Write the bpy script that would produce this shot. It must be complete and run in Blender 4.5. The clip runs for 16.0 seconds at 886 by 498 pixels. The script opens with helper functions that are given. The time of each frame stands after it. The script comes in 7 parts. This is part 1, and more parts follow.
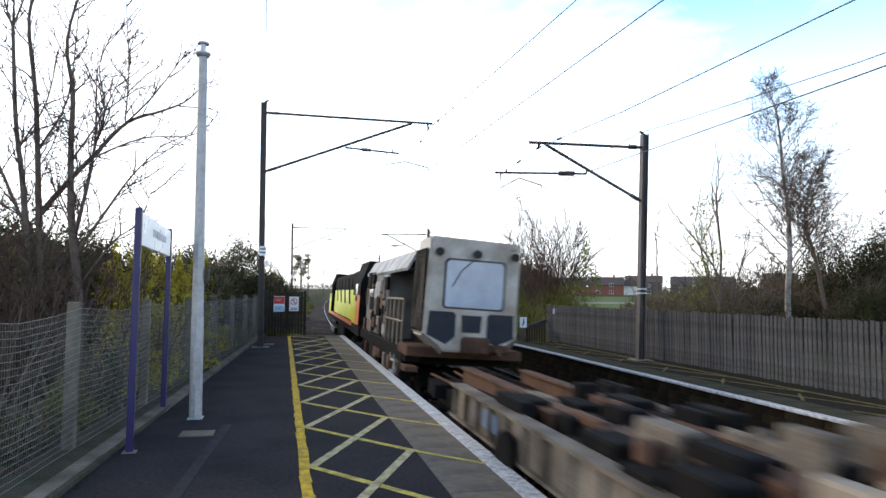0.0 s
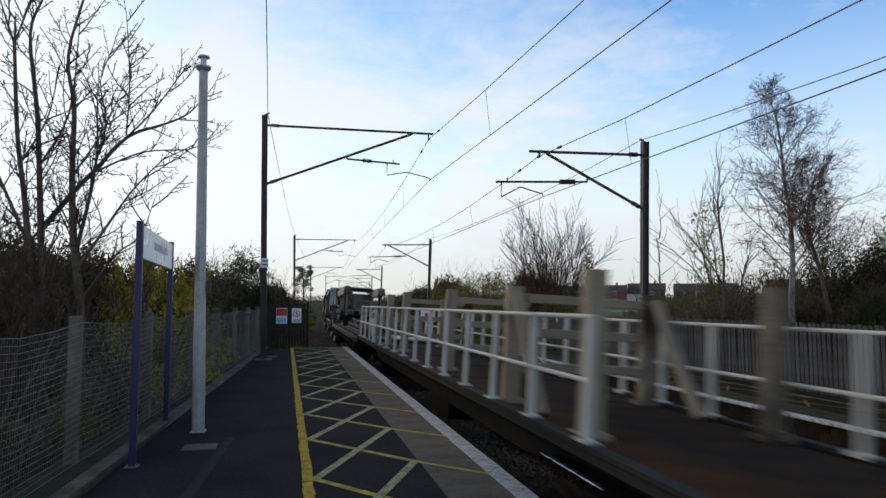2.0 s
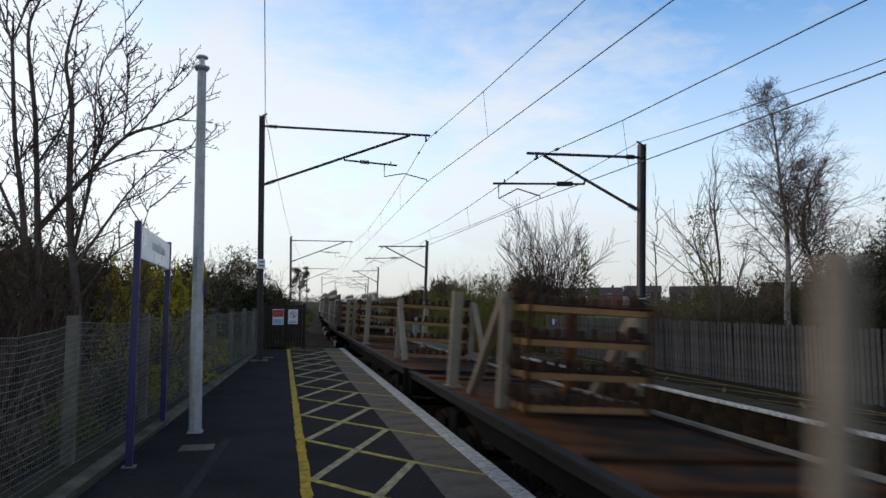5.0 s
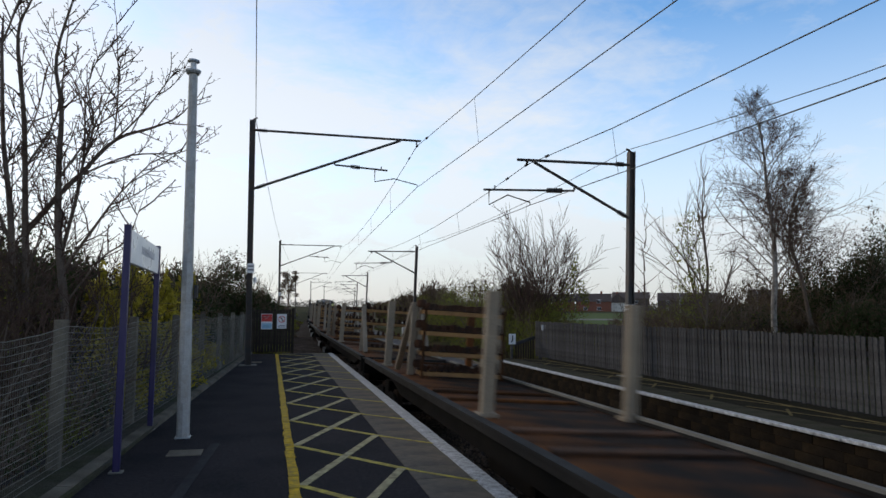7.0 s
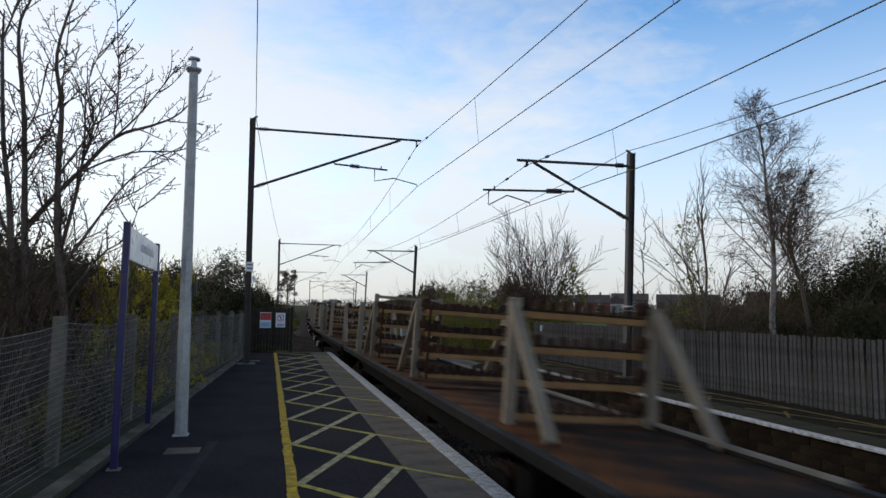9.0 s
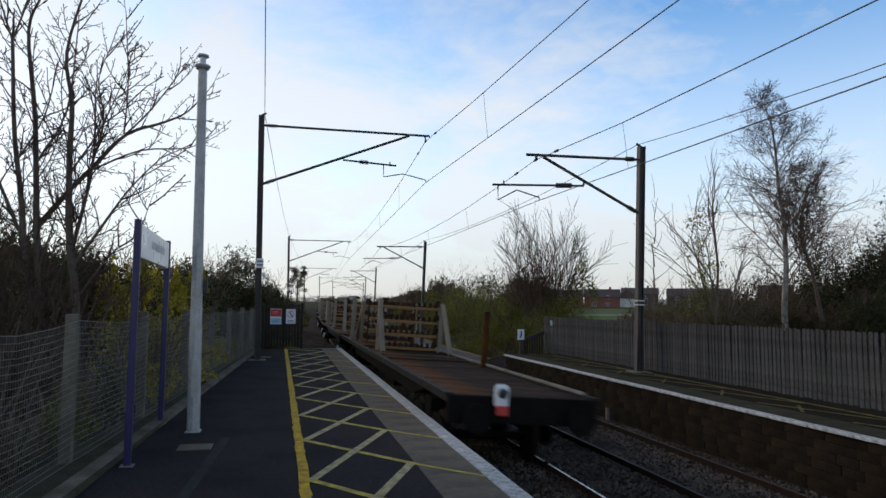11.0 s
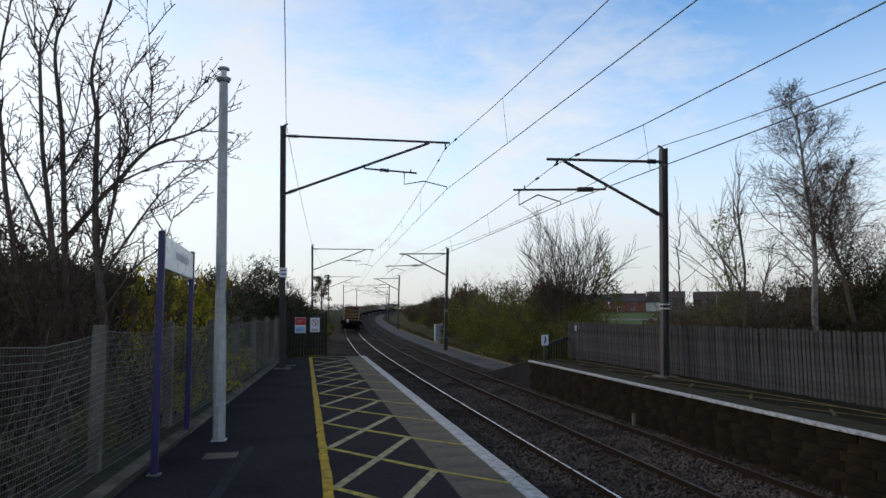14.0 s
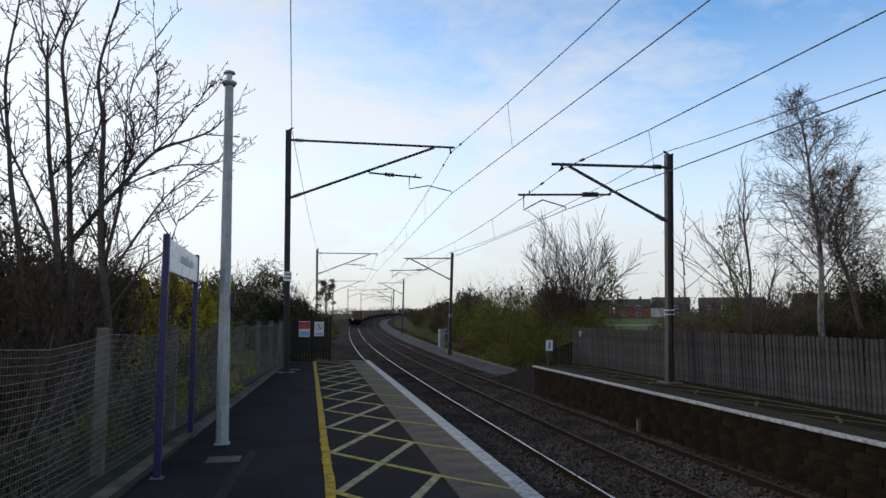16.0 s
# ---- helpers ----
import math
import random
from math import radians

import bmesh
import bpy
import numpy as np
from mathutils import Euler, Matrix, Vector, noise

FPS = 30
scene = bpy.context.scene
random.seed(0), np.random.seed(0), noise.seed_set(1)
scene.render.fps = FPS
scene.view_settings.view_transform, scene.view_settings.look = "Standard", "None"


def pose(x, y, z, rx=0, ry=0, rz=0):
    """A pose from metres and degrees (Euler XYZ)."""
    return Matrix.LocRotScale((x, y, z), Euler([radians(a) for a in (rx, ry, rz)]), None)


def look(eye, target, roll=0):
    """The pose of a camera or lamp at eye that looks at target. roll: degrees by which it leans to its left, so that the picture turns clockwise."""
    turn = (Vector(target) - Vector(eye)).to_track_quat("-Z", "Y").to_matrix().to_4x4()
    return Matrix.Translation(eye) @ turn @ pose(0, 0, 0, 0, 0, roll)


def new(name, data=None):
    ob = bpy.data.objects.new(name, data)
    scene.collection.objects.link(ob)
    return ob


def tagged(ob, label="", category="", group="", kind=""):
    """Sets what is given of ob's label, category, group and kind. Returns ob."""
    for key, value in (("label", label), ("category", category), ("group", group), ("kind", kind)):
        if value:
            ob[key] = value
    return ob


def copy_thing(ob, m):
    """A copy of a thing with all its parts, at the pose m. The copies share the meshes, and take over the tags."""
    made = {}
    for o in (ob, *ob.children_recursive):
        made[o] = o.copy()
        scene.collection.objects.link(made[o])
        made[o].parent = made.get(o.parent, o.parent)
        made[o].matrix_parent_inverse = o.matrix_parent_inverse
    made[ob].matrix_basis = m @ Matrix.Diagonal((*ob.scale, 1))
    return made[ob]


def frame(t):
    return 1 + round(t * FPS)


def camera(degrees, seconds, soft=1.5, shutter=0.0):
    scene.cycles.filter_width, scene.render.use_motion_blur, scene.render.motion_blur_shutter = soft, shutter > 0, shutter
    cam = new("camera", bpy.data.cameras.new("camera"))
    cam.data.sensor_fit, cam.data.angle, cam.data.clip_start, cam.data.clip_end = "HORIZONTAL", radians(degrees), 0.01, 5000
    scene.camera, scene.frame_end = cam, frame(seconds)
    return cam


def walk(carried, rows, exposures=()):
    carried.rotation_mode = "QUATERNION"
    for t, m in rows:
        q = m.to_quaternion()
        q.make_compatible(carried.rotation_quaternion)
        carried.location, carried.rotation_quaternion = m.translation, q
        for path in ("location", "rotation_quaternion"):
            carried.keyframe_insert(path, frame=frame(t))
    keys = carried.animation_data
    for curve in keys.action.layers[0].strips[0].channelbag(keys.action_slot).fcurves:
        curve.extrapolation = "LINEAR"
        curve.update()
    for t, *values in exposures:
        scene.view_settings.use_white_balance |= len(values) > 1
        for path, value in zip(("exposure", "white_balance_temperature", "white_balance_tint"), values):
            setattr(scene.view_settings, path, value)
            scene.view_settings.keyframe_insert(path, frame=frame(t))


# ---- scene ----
cam = camera(67.1, 16.0, soft=1.5, shutter=0.32)
PATH = [
    (0, (0.005, -0.005, 1.866), (0.452, 1.94, 1.997), 0.6),
    (0.5, (0.013, -0.02, 1.869), (0.461, 1.924, 2.005), 0.6),
    (1, (0.011, -0.005, 1.87), (0.454, 1.94, 2.015), 0.3),
    (1.5, (0.008, 0.006, 1.871), (0.45, 1.951, 2.025), 0.0),
    (2, (0.018, 0.001, 1.861), (0.458, 1.946, 2.022), -0.1),
    (2.5, (0.002, 0.025, 1.855), (0.441, 1.969, 2.016), -0.1),
    (3, (0.0, -0.001, 1.861), (0.439, 1.944, 2.019), 0.0),
    (3.5, (-0.007, 0.008, 1.862), (0.431, 1.953, 2.02), -0.0),
    (4, (0.0, 0.003, 1.849), (0.436, 1.948, 2.011), -0.2),
    (6.5, (-0.029, -0.001, 1.856), (0.448, 1.933, 2.03), 0.6),
    (7, (-0.03, -0.017, 1.859), (0.451, 1.916, 2.041), 0.4),
    (7.5, (-0.021, -0.005, 1.863), (0.455, 1.928, 2.049), 0.4),
    (8, (-0.016, -0.004, 1.854), (0.454, 1.931, 2.044), 0.3),
    (8.5, (-0.013, -0.021, 1.856), (0.466, 1.912, 2.043), 0.4),
    (9, (-0.03, -0.021, 1.854), (0.453, 1.911, 2.036), 0.8),
    (11.3, (-0.039, 0.015, 1.855), (0.409, 1.957, 2.022), 0.4),
    (11.5, (-0.034, 0.001, 1.852), (0.405, 1.945, 2.019), 0.4),
    (12, (-0.022, -0.006, 1.848), (0.402, 1.942, 2.014), 0.3),
    (12.5, (-0.02, -0.005, 1.854), (0.39, 1.945, 2.02), 0.2),
    (13, (-0.017, 0.002, 1.854), (0.383, 1.954, 2.026), 0.0),
    (13.5, (-0.008, 0.009, 1.853), (0.385, 1.962, 2.032), -0.3),
    (14, (-0.004, 0.014, 1.85), (0.386, 1.967, 2.038), -0.3),
    (14.5, (-0.005, 0.013, 1.854), (0.378, 1.967, 2.048), -0.2),
    (15, (-0.006, 0.014, 1.855), (0.373, 1.968, 2.053), -0.2),
    (15.5, (0.002, 0.024, 1.849), (0.378, 1.978, 2.051), -0.1),
    (16, (0.004, 0.024, 1.848), (0.38, 1.978, 2.05), -0.0),
]
EXPOSURE = [(0.0, 1.32), (0.5, 0.76), (1.0, 0.42), (1.6, 0.1), (4.0, 0.02), (7.0, 0.0), (9.2, 0.0), (11.5, 0.0), (16.0, 0.0)]
walk(cam, [(t, look(eye, target, roll)) for t, eye, target, roll in PATH], EXPOSURE)


# ---- light: thin high cloud, low sun ahead on the left ----
SUN_ELEV, SUN_TURN = radians(27), radians(-50)
world = bpy.data.worlds.new("sky")
scene.world = world
world.use_nodes = True
wn, wl = world.node_tree.nodes, world.node_tree.links
wn.clear()


def wnode(kind, **values):
    n = wn.new(kind)
    for k, v in values.items():
        n.inputs[k.replace("_", " ")].default_value = v
    return n


sky = wn.new("ShaderNodeTexSky")
sky.sky_type, sky.sun_disc = "NISHITA", False
sky.sun_elevation, sky.sun_rotation = SUN_ELEV, SUN_TURN
sky.air_density, sky.dust_density, sky.ozone_density = 1.0, 0.8, 1.5
tc = wn.new("ShaderNodeTexCoord")
wmap = wn.new("ShaderNodeMapping")
wmap.inputs["Scale"].default_value = (1.0, 1.0, 2.6)
wl.new(tc.outputs["Generated"], wmap.inputs["Vector"])
cloud = wnode("ShaderNodeTexNoise", Scale=2.3, Detail=7.0, Roughness=0.58, Distortion=0.4)
wl.new(wmap.outputs["Vector"], cloud.inputs["Vector"])
cramp = wn.new("ShaderNodeValToRGB")
cramp.color_ramp.elements[0].position, cramp.color_ramp.elements[1].position = 0.42, 0.72
ripple = wnode("ShaderNodeTexNoise", Scale=17.0, Detail=5.0, Roughness=0.62, Distortion=0.9)
wl.new(wmap.outputs["Vector"], ripple.inputs["Vector"])
fleece = wn.new("ShaderNodeMath")
fleece.operation = "MULTIPLY_ADD"
fleece.inputs[1].default_value, fleece.inputs[2].default_value = 0.18, -0.09
wl.new(ripple.outputs["Fac"], fleece.inputs[0])
layers = wn.new("ShaderNodeMath")
wl.new(cloud.outputs["Fac"], layers.inputs[0])
wl.new(fleece.outputs[0], layers.inputs[1])
wl.new(layers.outputs[0], cramp.inputs["Fac"])
sep = wn.new("ShaderNodeSeparateXYZ")
wl.new(tc.outputs["Generated"], sep.inputs["Vector"])
low = wn.new("ShaderNodeMapRange")
for k, v in (("From Min", 0.05), ("From Max", 0.40), ("To Min", 1.0), ("To Max", 0.0)):
    low.inputs[k].default_value = v
wl.new(sep.outputs["Z"], low.inputs["Value"])
cover = wn.new("ShaderNodeMath")
cover.operation, cover.use_clamp = "ADD", True
wl.new(cramp.outputs["Color"], cover.inputs[0])
glow = wn.new("ShaderNodeVectorMath")
glow.operation = "DOT_PRODUCT"
glow.inputs[1].default_value = (math.sin(SUN_TURN) * math.cos(SUN_ELEV), math.cos(SUN_TURN) * math.cos(SUN_ELEV), math.sin(SUN_ELEV))
wl.new(tc.outputs["Generated"], glow.inputs[0])
veil = wn.new("ShaderNodeMapRange")
for k, v in (("From Min", 0.55), ("From Max", 0.95), ("To Min", 0.0), ("To Max", 0.72)):
    veil.inputs[k].default_value = v
wl.new(glow.outputs["Value"], veil.inputs["Value"])
bank = wn.new("ShaderNodeMath")
wl.new(low.outputs["Result"], bank.inputs[0])
wl.new(veil.outputs["Result"], bank.inputs[1])
wl.new(bank.outputs[0], cover.inputs[1])
thin = wn.new("ShaderNodeMath")
thin.operation = "MULTIPLY"
thin.inputs[1].default_value = 0.9
wl.new(cover.outputs[0], thin.inputs[0])
wmix = wn.new("ShaderNodeMixRGB")
haze = wn.new("ShaderNodeHueSaturation")
haze.inputs["Saturation"].default_value, haze.inputs["Value"].default_value = 0.25, 1.0
wl.new(sky.outputs["Color"], haze.inputs["Color"])
pale = wn.new("ShaderNodeMixRGB")
pale.inputs["Fac"].default_value, pale.inputs["Color2"].default_value = 0.72, (8.95, 9.3, 9.75, 1)
wl.new(haze.outputs["Color"], pale.inputs["Color1"])
wl.new(pale.outputs["Color"], wmix.inputs["Color2"])
deep = wn.new("ShaderNodeHueSaturation")
deep.inputs["Saturation"].default_value, deep.inputs["Value"].default_value = 1.25, 2.3
wl.new(sky.outputs["Color"], deep.inputs["Color"])
wl.new(thin.outputs[0], wmix.inputs["Fac"])
wl.new(deep.outputs["Color"], wmix.inputs["Color1"])
wbg = wnode("ShaderNodeBackground", Strength=0.094)
# the sky pales towards the horizon, dulls in the haze just over it and deepens overhead
fall = wn.new("ShaderNodeMapRange")
fall.interpolation_type = "SMOOTHSTEP"
for k, v in (("From Min", 0.25), ("From Max", 0.95), ("To Min", 1.18), ("To Max", 0.42)):
    fall.inputs[k].default_value = v
wl.new(sep.outputs["Z"], fall.inputs["Value"])
dome = wn.new("ShaderNodeVectorMath")
dome.operation = "SCALE"
wl.new(wmix.outputs["Color"], dome.inputs[0])
murk = wn.new("ShaderNodeMapRange")
murk.interpolation_type = "SMOOTHSTEP"
for k, v in (("From Min", -0.02), ("From Max", 0.20), ("To Min", 0.78), ("To Max", 1.0)):
    murk.inputs[k].default_value = v
wl.new(sep.outputs["Z"], murk.inputs["Value"])
shade = wn.new("ShaderNodeMath")
shade.operation = "MULTIPLY"
wl.new(fall.outputs["Result"], shade.inputs[0])
wl.new(murk.outputs["Result"], shade.inputs[1])
wl.new(shade.outputs[0], dome.inputs["Scale"])
wl.new(dome.outputs["Vector"], wbg.inputs["Color"])
wout = wn.new("ShaderNodeOutputWorld")
wl.new(wbg.outputs["Background"], wout.inputs["Surface"])

sun_data = bpy.data.lights.new("sun", "SUN")
sun_data.energy, sun_data.angle, sun_data.color = 0.75, radians(12), (1.0, 0.90, 0.78)
sun = new("sun", sun_data)
sun.matrix_world = look((math.sin(SUN_TURN) * 50, math.cos(SUN_TURN) * 50, math.tan(SUN_ELEV) * 50), (0, 0, 0))

# ---- materials ----
MATS = {}


def mat(name, base, rough=0.8, metal=0.0, var=0.25, scale=6.0, fine=60.0, bump=0.3, bump_size=0.01, second=None, amount=0.4, spots=1.2, piece=0.0, alpha=1.0):
    """A worn surface: grain and stains of two sizes, a second colour in patches, a fine relief, pieces that differ."""
    if name in MATS:
        return MATS[name]
    m = bpy.data.materials.new(name)
    m.use_nodes = True
    n, l = m.node_tree.nodes, m.node_tree.links
    b = n["Principled BSDF"]
    b.inputs["Metallic"].default_value = metal
    co = n.new("ShaderNodeTexCoord")
    big = n.new("ShaderNodeTexNoise")
    big.inputs["Scale"].default_value, big.inputs["Detail"].default_value = spots, 5
    small = n.new("ShaderNodeTexNoise")
    small.inputs["Scale"].default_value, small.inputs["Detail"].default_value = fine, 3
    mid = n.new("ShaderNodeTexNoise")
    mid.inputs["Scale"].default_value, mid.inputs["Detail"].default_value = scale, 4
    for t in (big, small, mid):
        l.new(co.outputs["Object"], t.inputs["Vector"])
    ramp = n.new("ShaderNodeValToRGB")
    ramp.color_ramp.elements[0].position, ramp.color_ramp.elements[1].position = 0.5 - amount / 4, 0.5 + amount / 2
    l.new(big.outputs["Fac"], ramp.inputs["Fac"])
    two = n.new("ShaderNodeMixRGB")
    two.inputs["Color1"].default_value = (*base, 1)
    two.inputs["Color2"].default_value = (*(second or [c * 0.7 for c in base]), 1)
    l.new(ramp.outputs["Color"], two.inputs["Fac"])
    add = n.new("ShaderNodeMath")
    l.new(mid.outputs["Fac"], add.inputs[0])
    l.new(small.outputs["Fac"], add.inputs[1])
    rng = n.new("ShaderNodeMapRange")
    for k, v in (("From Min", 0.6), ("From Max", 1.4), ("To Min", 1 - var), ("To Max", 1 + var)):
        rng.inputs[k].default_value = v
    l.new(add.outputs[0], rng.inputs["Value"])
    value = rng.outputs["Result"]
    if piece:
        info = n.new("ShaderNodeObjectInfo")
        isl = n.new("ShaderNodeNewGeometry")
        s1 = n.new("ShaderNodeMath")
        l.new(info.outputs["Random"], s1.inputs[0])
        l.new(isl.outputs["Random Per Island"], s1.inputs[1])
        r2 = n.new("ShaderNodeMapRange")
        for k, v in (("From Min", 0.0), ("From Max", 2.0), ("To Min", 1 - piece), ("To Max", 1 + piece)):
            r2.inputs[k].default_value = v
        l.new(s1.outputs[0], r2.inputs["Value"])
        mul = n.new("ShaderNodeMath")
        mul.operation = "MULTIPLY"
        l.new(value, mul.inputs[0])
        l.new(r2.outputs["Result"], mul.inputs[1])
        value = mul.outputs[0]
    out = n.new("ShaderNodeVectorMath")
    out.operation = "SCALE"
    l.new(two.outputs["Color"], out.inputs[0])
    l.new(value, out.inputs["Scale"])
    l.new(out.outputs["Vector"], b.inputs["Base Color"])
    r3 = n.new("ShaderNodeMapRange")
    for k, v in (("From Min", 0.3), ("From Max", 0.7), ("To Min", max(0.02, rough - 0.12)), ("To Max", min(1.0, rough + 0.1))):
        r3.inputs[k].default_value = v
    l.new(mid.outputs["Fac"], r3.inputs["Value"])
    l.new(r3.outputs["Result"], b.inputs["Roughness"])
    if bump:
        bp = n.new("ShaderNodeBump")
        bp.inputs["Strength"].default_value, bp.inputs["Distance"].default_value = bump, bump_size
        l.new(add.outputs[0], bp.inputs["Height"])
        l.new(bp.outputs["Normal"], b.inputs["Normal"])
    if rough > 0.75:
        b.inputs["Specular IOR Level"].default_value = 0.14 if rough < 0.9 else 0.04
    MATS[name] = m
    return m


def leafy(name, base, second, var=0.35):
    """Leaf: light comes through as well as off it, each clump of its own shade."""
    m = mat(name, base, 0.95, 0, 0.25, 3, 30, 0.0, 0.01, second, 0.5, 0.8, var)
    b = m.node_tree.nodes["Principled BSDF"]
    b.inputs["Specular IOR Level"].default_value = 0.12
    n, l = m.node_tree.nodes, m.node_tree.links
    through_leaf, both = n.new("ShaderNodeBsdfTranslucent"), n.new("ShaderNodeMixShader")
    l.new(b.inputs["Base Color"].links[0].from_socket, through_leaf.inputs["Color"])
    both.inputs["Fac"].default_value = 0.38
    l.new(b.outputs["BSDF"], both.inputs[1])
    l.new(through_leaf.outputs["BSDF"], both.inputs[2])
    l.new(both.outputs["Shader"], n["Material Output"].inputs["Surface"])
    return m


ASPHALT = mat("asphalt", (0.0345, 0.0305, 0.0325), 0.94, 0, 0.8, 22, 95, 0.7, 0.008, (0.019, 0.0185, 0.0205), 0.5, 0.9)
SLAB = mat("paving slab", (0.172, 0.142, 0.11), 0.92, 0, 0.35, 9, 110, 0.5, 0.005, (0.10, 0.092, 0.08), 0.5, 1.7, 0.06)
MOSSY = mat("mossy worn slab", (0.058, 0.05, 0.036), 0.95, 0, 0.35, 7, 90, 0.5, 0.006, (0.035, 0.038, 0.02), 0.5, 1.8, 0.2)
COPING = mat("white painted coping", (0.54, 0.54, 0.535), 0.8, 0, 0.5, 22, 60, 0.4, 0.004, (0.20, 0.19, 0.175), 0.5, 9.0, 0.1)
YELLOW = mat("yellow line paint", (0.56, 0.355, 0.012), 0.78, 0, 0.32, 18, 110, 0.3, 0.003, (0.30, 0.205, 0.03), 0.3, 8.0)
HATCH = mat("pale yellow hatch paint", (0.50, 0.40, 0.075), 0.8, 0, 0.35, 18, 110, 0.3, 0.003, (0.24, 0.19, 0.06), 0.4, 6.0)
PALE = mat("worn yellow paint", (0.42, 0.36, 0.20), 0.8, 0, 0.35, 18, 110, 0.3, 0.003, (0.20, 0.17, 0.09), 0.35, 7.0)
CONCRETE = mat("weathered concrete", (0.22, 0.205, 0.18), 0.9, 0, 0.28, 5, 70, 0.4, 0.006, (0.13, 0.125, 0.105), 0.5, 1.6, 0.1)
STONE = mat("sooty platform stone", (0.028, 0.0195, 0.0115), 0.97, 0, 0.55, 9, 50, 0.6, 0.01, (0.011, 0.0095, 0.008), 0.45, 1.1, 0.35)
MORTAR = mat("dark mortar", (0.03, 0.028, 0.025), 0.95, 0, 0.3, 8, 60)
BALLAST = mat("track ballast", (0.032, 0.023, 0.018), 0.95, 0, 0.5, 9, 26, 1.0, 0.03, (0.05, 0.045, 0.042), 0.5, 0.5)
PEBBLE = mat("ballast stone", (0.118, 0.092, 0.075), 0.92, 0, 0.3, 9, 40, 0.3, 0.004, (0.04, 0.032, 0.028), 0.5, 0.8, 0.7)
RAILTOP = mat("polished rail head", (0.52, 0.52, 0.52), 0.3, 1.0, 0.1, 6, 60, 0.1, 0.001)
RAILDULL = mat("dull rail head", (0.06, 0.047, 0.04), 0.6, 0.35, 0.2, 6, 60, 0.1, 0.001)
RUST = mat("rusty rail steel", (0.030, 0.019, 0.014), 0.9, 0.0, 0.3, 8, 60, 0.4, 0.003, (0.03, 0.021, 0.017), 0.4, 3)
SLEEPER = mat("concrete sleeper", (0.075, 0.066, 0.058), 0.92, 0, 0.3, 6, 60, 0.4, 0.004, (0.05, 0.042, 0.035), 0.5, 2, 0.2)
EARTH = mat("rough grass and earth", (0.045, 0.05, 0.02), 0.95, 0, 0.5, 3, 22, 1.0, 0.06, (0.085, 0.065, 0.035), 0.5, 0.35)
STEEL = mat("dark painted mast steel", (0.055, 0.05, 0.048), 0.65, 0.2, 0.25, 6, 50, 0.2, 0.002, (0.085, 0.06, 0.045), 0.35, 3)
WIRE = mat("copper wire", (0.05, 0.055, 0.055), 0.55, 0.5, 0.1)
GALV = mat("galvanised steel", (0.50, 0.51, 0.52), 0.5, 0.55, 0.18, 9, 50, 0.15, 0.002, (0.38, 0.39, 0.40), 0.5, 5)
LAMPGALV = mat("spotted galvanised column", (0.43, 0.43, 0.425), 0.62, 0.35, 0.22, 12, 50, 0.2, 0.002, (0.34, 0.32, 0.29), 0.5, 8)
PURPLE = mat("purple post paint", (0.026, 0.018, 0.092), 0.45, 0, 0.12, 8, 60, 0.1, 0.001)
WHITE = mat("white sign enamel", (0.78, 0.78, 0.79), 0.35, 0, 0.05, 4, 40, 0.05, 0.001, (0.7, 0.7, 0.7))
INK = mat("grey lettering", (0.16, 0.16, 0.2), 0.5, 0, 0.1)
RED = mat("red sign enamel", (0.58, 0.05, 0.045), 0.4, 0, 0.1)
BLUE = mat("pale blue sign enamel", (0.30, 0.52, 0.68), 0.4, 0, 0.1)
BLACK = mat("black enamel", (0.02, 0.02, 0.02), 0.4, 0, 0.1)
MESHWIRE = mat("weathered fence wire", (0.21, 0.195, 0.165), 0.7, 0.3, 0.2)
BOARD = mat("weathered grey fence board", (0.088, 0.084, 0.084), 0.94, 0, 0.45, 9, 60, 0.5, 0.005, (0.05, 0.047, 0.044), 0.5, 3.2, 0.32)
GATEWOOD = mat("dark stained gate timber", (0.05, 0.038, 0.028), 0.85, 0, 0.3, 7, 60, 0.4, 0.004, (0.03, 0.025, 0.02), 0.5, 2, 0.3)
POSTCON = mat("stained brown concrete", (0.185, 0.16, 0.125), 0.92, 0, 0.3, 7, 70, 0.5, 0.006, (0.085, 0.075, 0.056), 0.5, 2.2, 0.12)
BARK = mat("bare bark", (0.135, 0.098, 0.076), 0.9, 0, 0.35, 9, 60, 0.6, 0.008, (0.13, 0.11, 0.09), 0.5, 2)
BIRCH = mat("birch bark", (0.30, 0.27, 0.24), 0.85, 0, 0.4, 9, 40, 0.5, 0.006, (0.08, 0.065, 0.055), 0.35, 3)
TWIG = mat("thin twigs", (0.10, 0.066, 0.053), 0.9, 0, 0.3)
LEAF_DARK = leafy("dark evergreen leaf", (0.050, 0.066, 0.024), (0.032, 0.042, 0.018))
LEAF_GREEN = leafy("spring green leaf", (0.185, 0.195, 0.034), (0.105, 0.11, 0.026))
LEAF_YELLOW = leafy("golden conifer leaf", (0.46, 0.37, 0.045), (0.22, 0.20, 0.03))
LEAF_BROWN = leafy("dry scrub stem", (0.115, 0.082, 0.055), (0.07, 0.052, 0.034))
BRICK = mat("house brick", (0.20, 0.085, 0.06), 0.9, 0, 0.25, 6, 40, 0.2, 0.01, (0.22, 0.10, 0.07))
ROOF = mat("roof tile", (0.10, 0.08, 0.075), 0.85, 0, 0.25, 6, 40, 0.2, 0.01)
RENDERED = mat("pale house render", (0.62, 0.60, 0.55), 0.85, 0, 0.1)
GLASS = mat("dark window glass", (0.03, 0.035, 0.045), 0.08, 0, 0.1, bump=0)


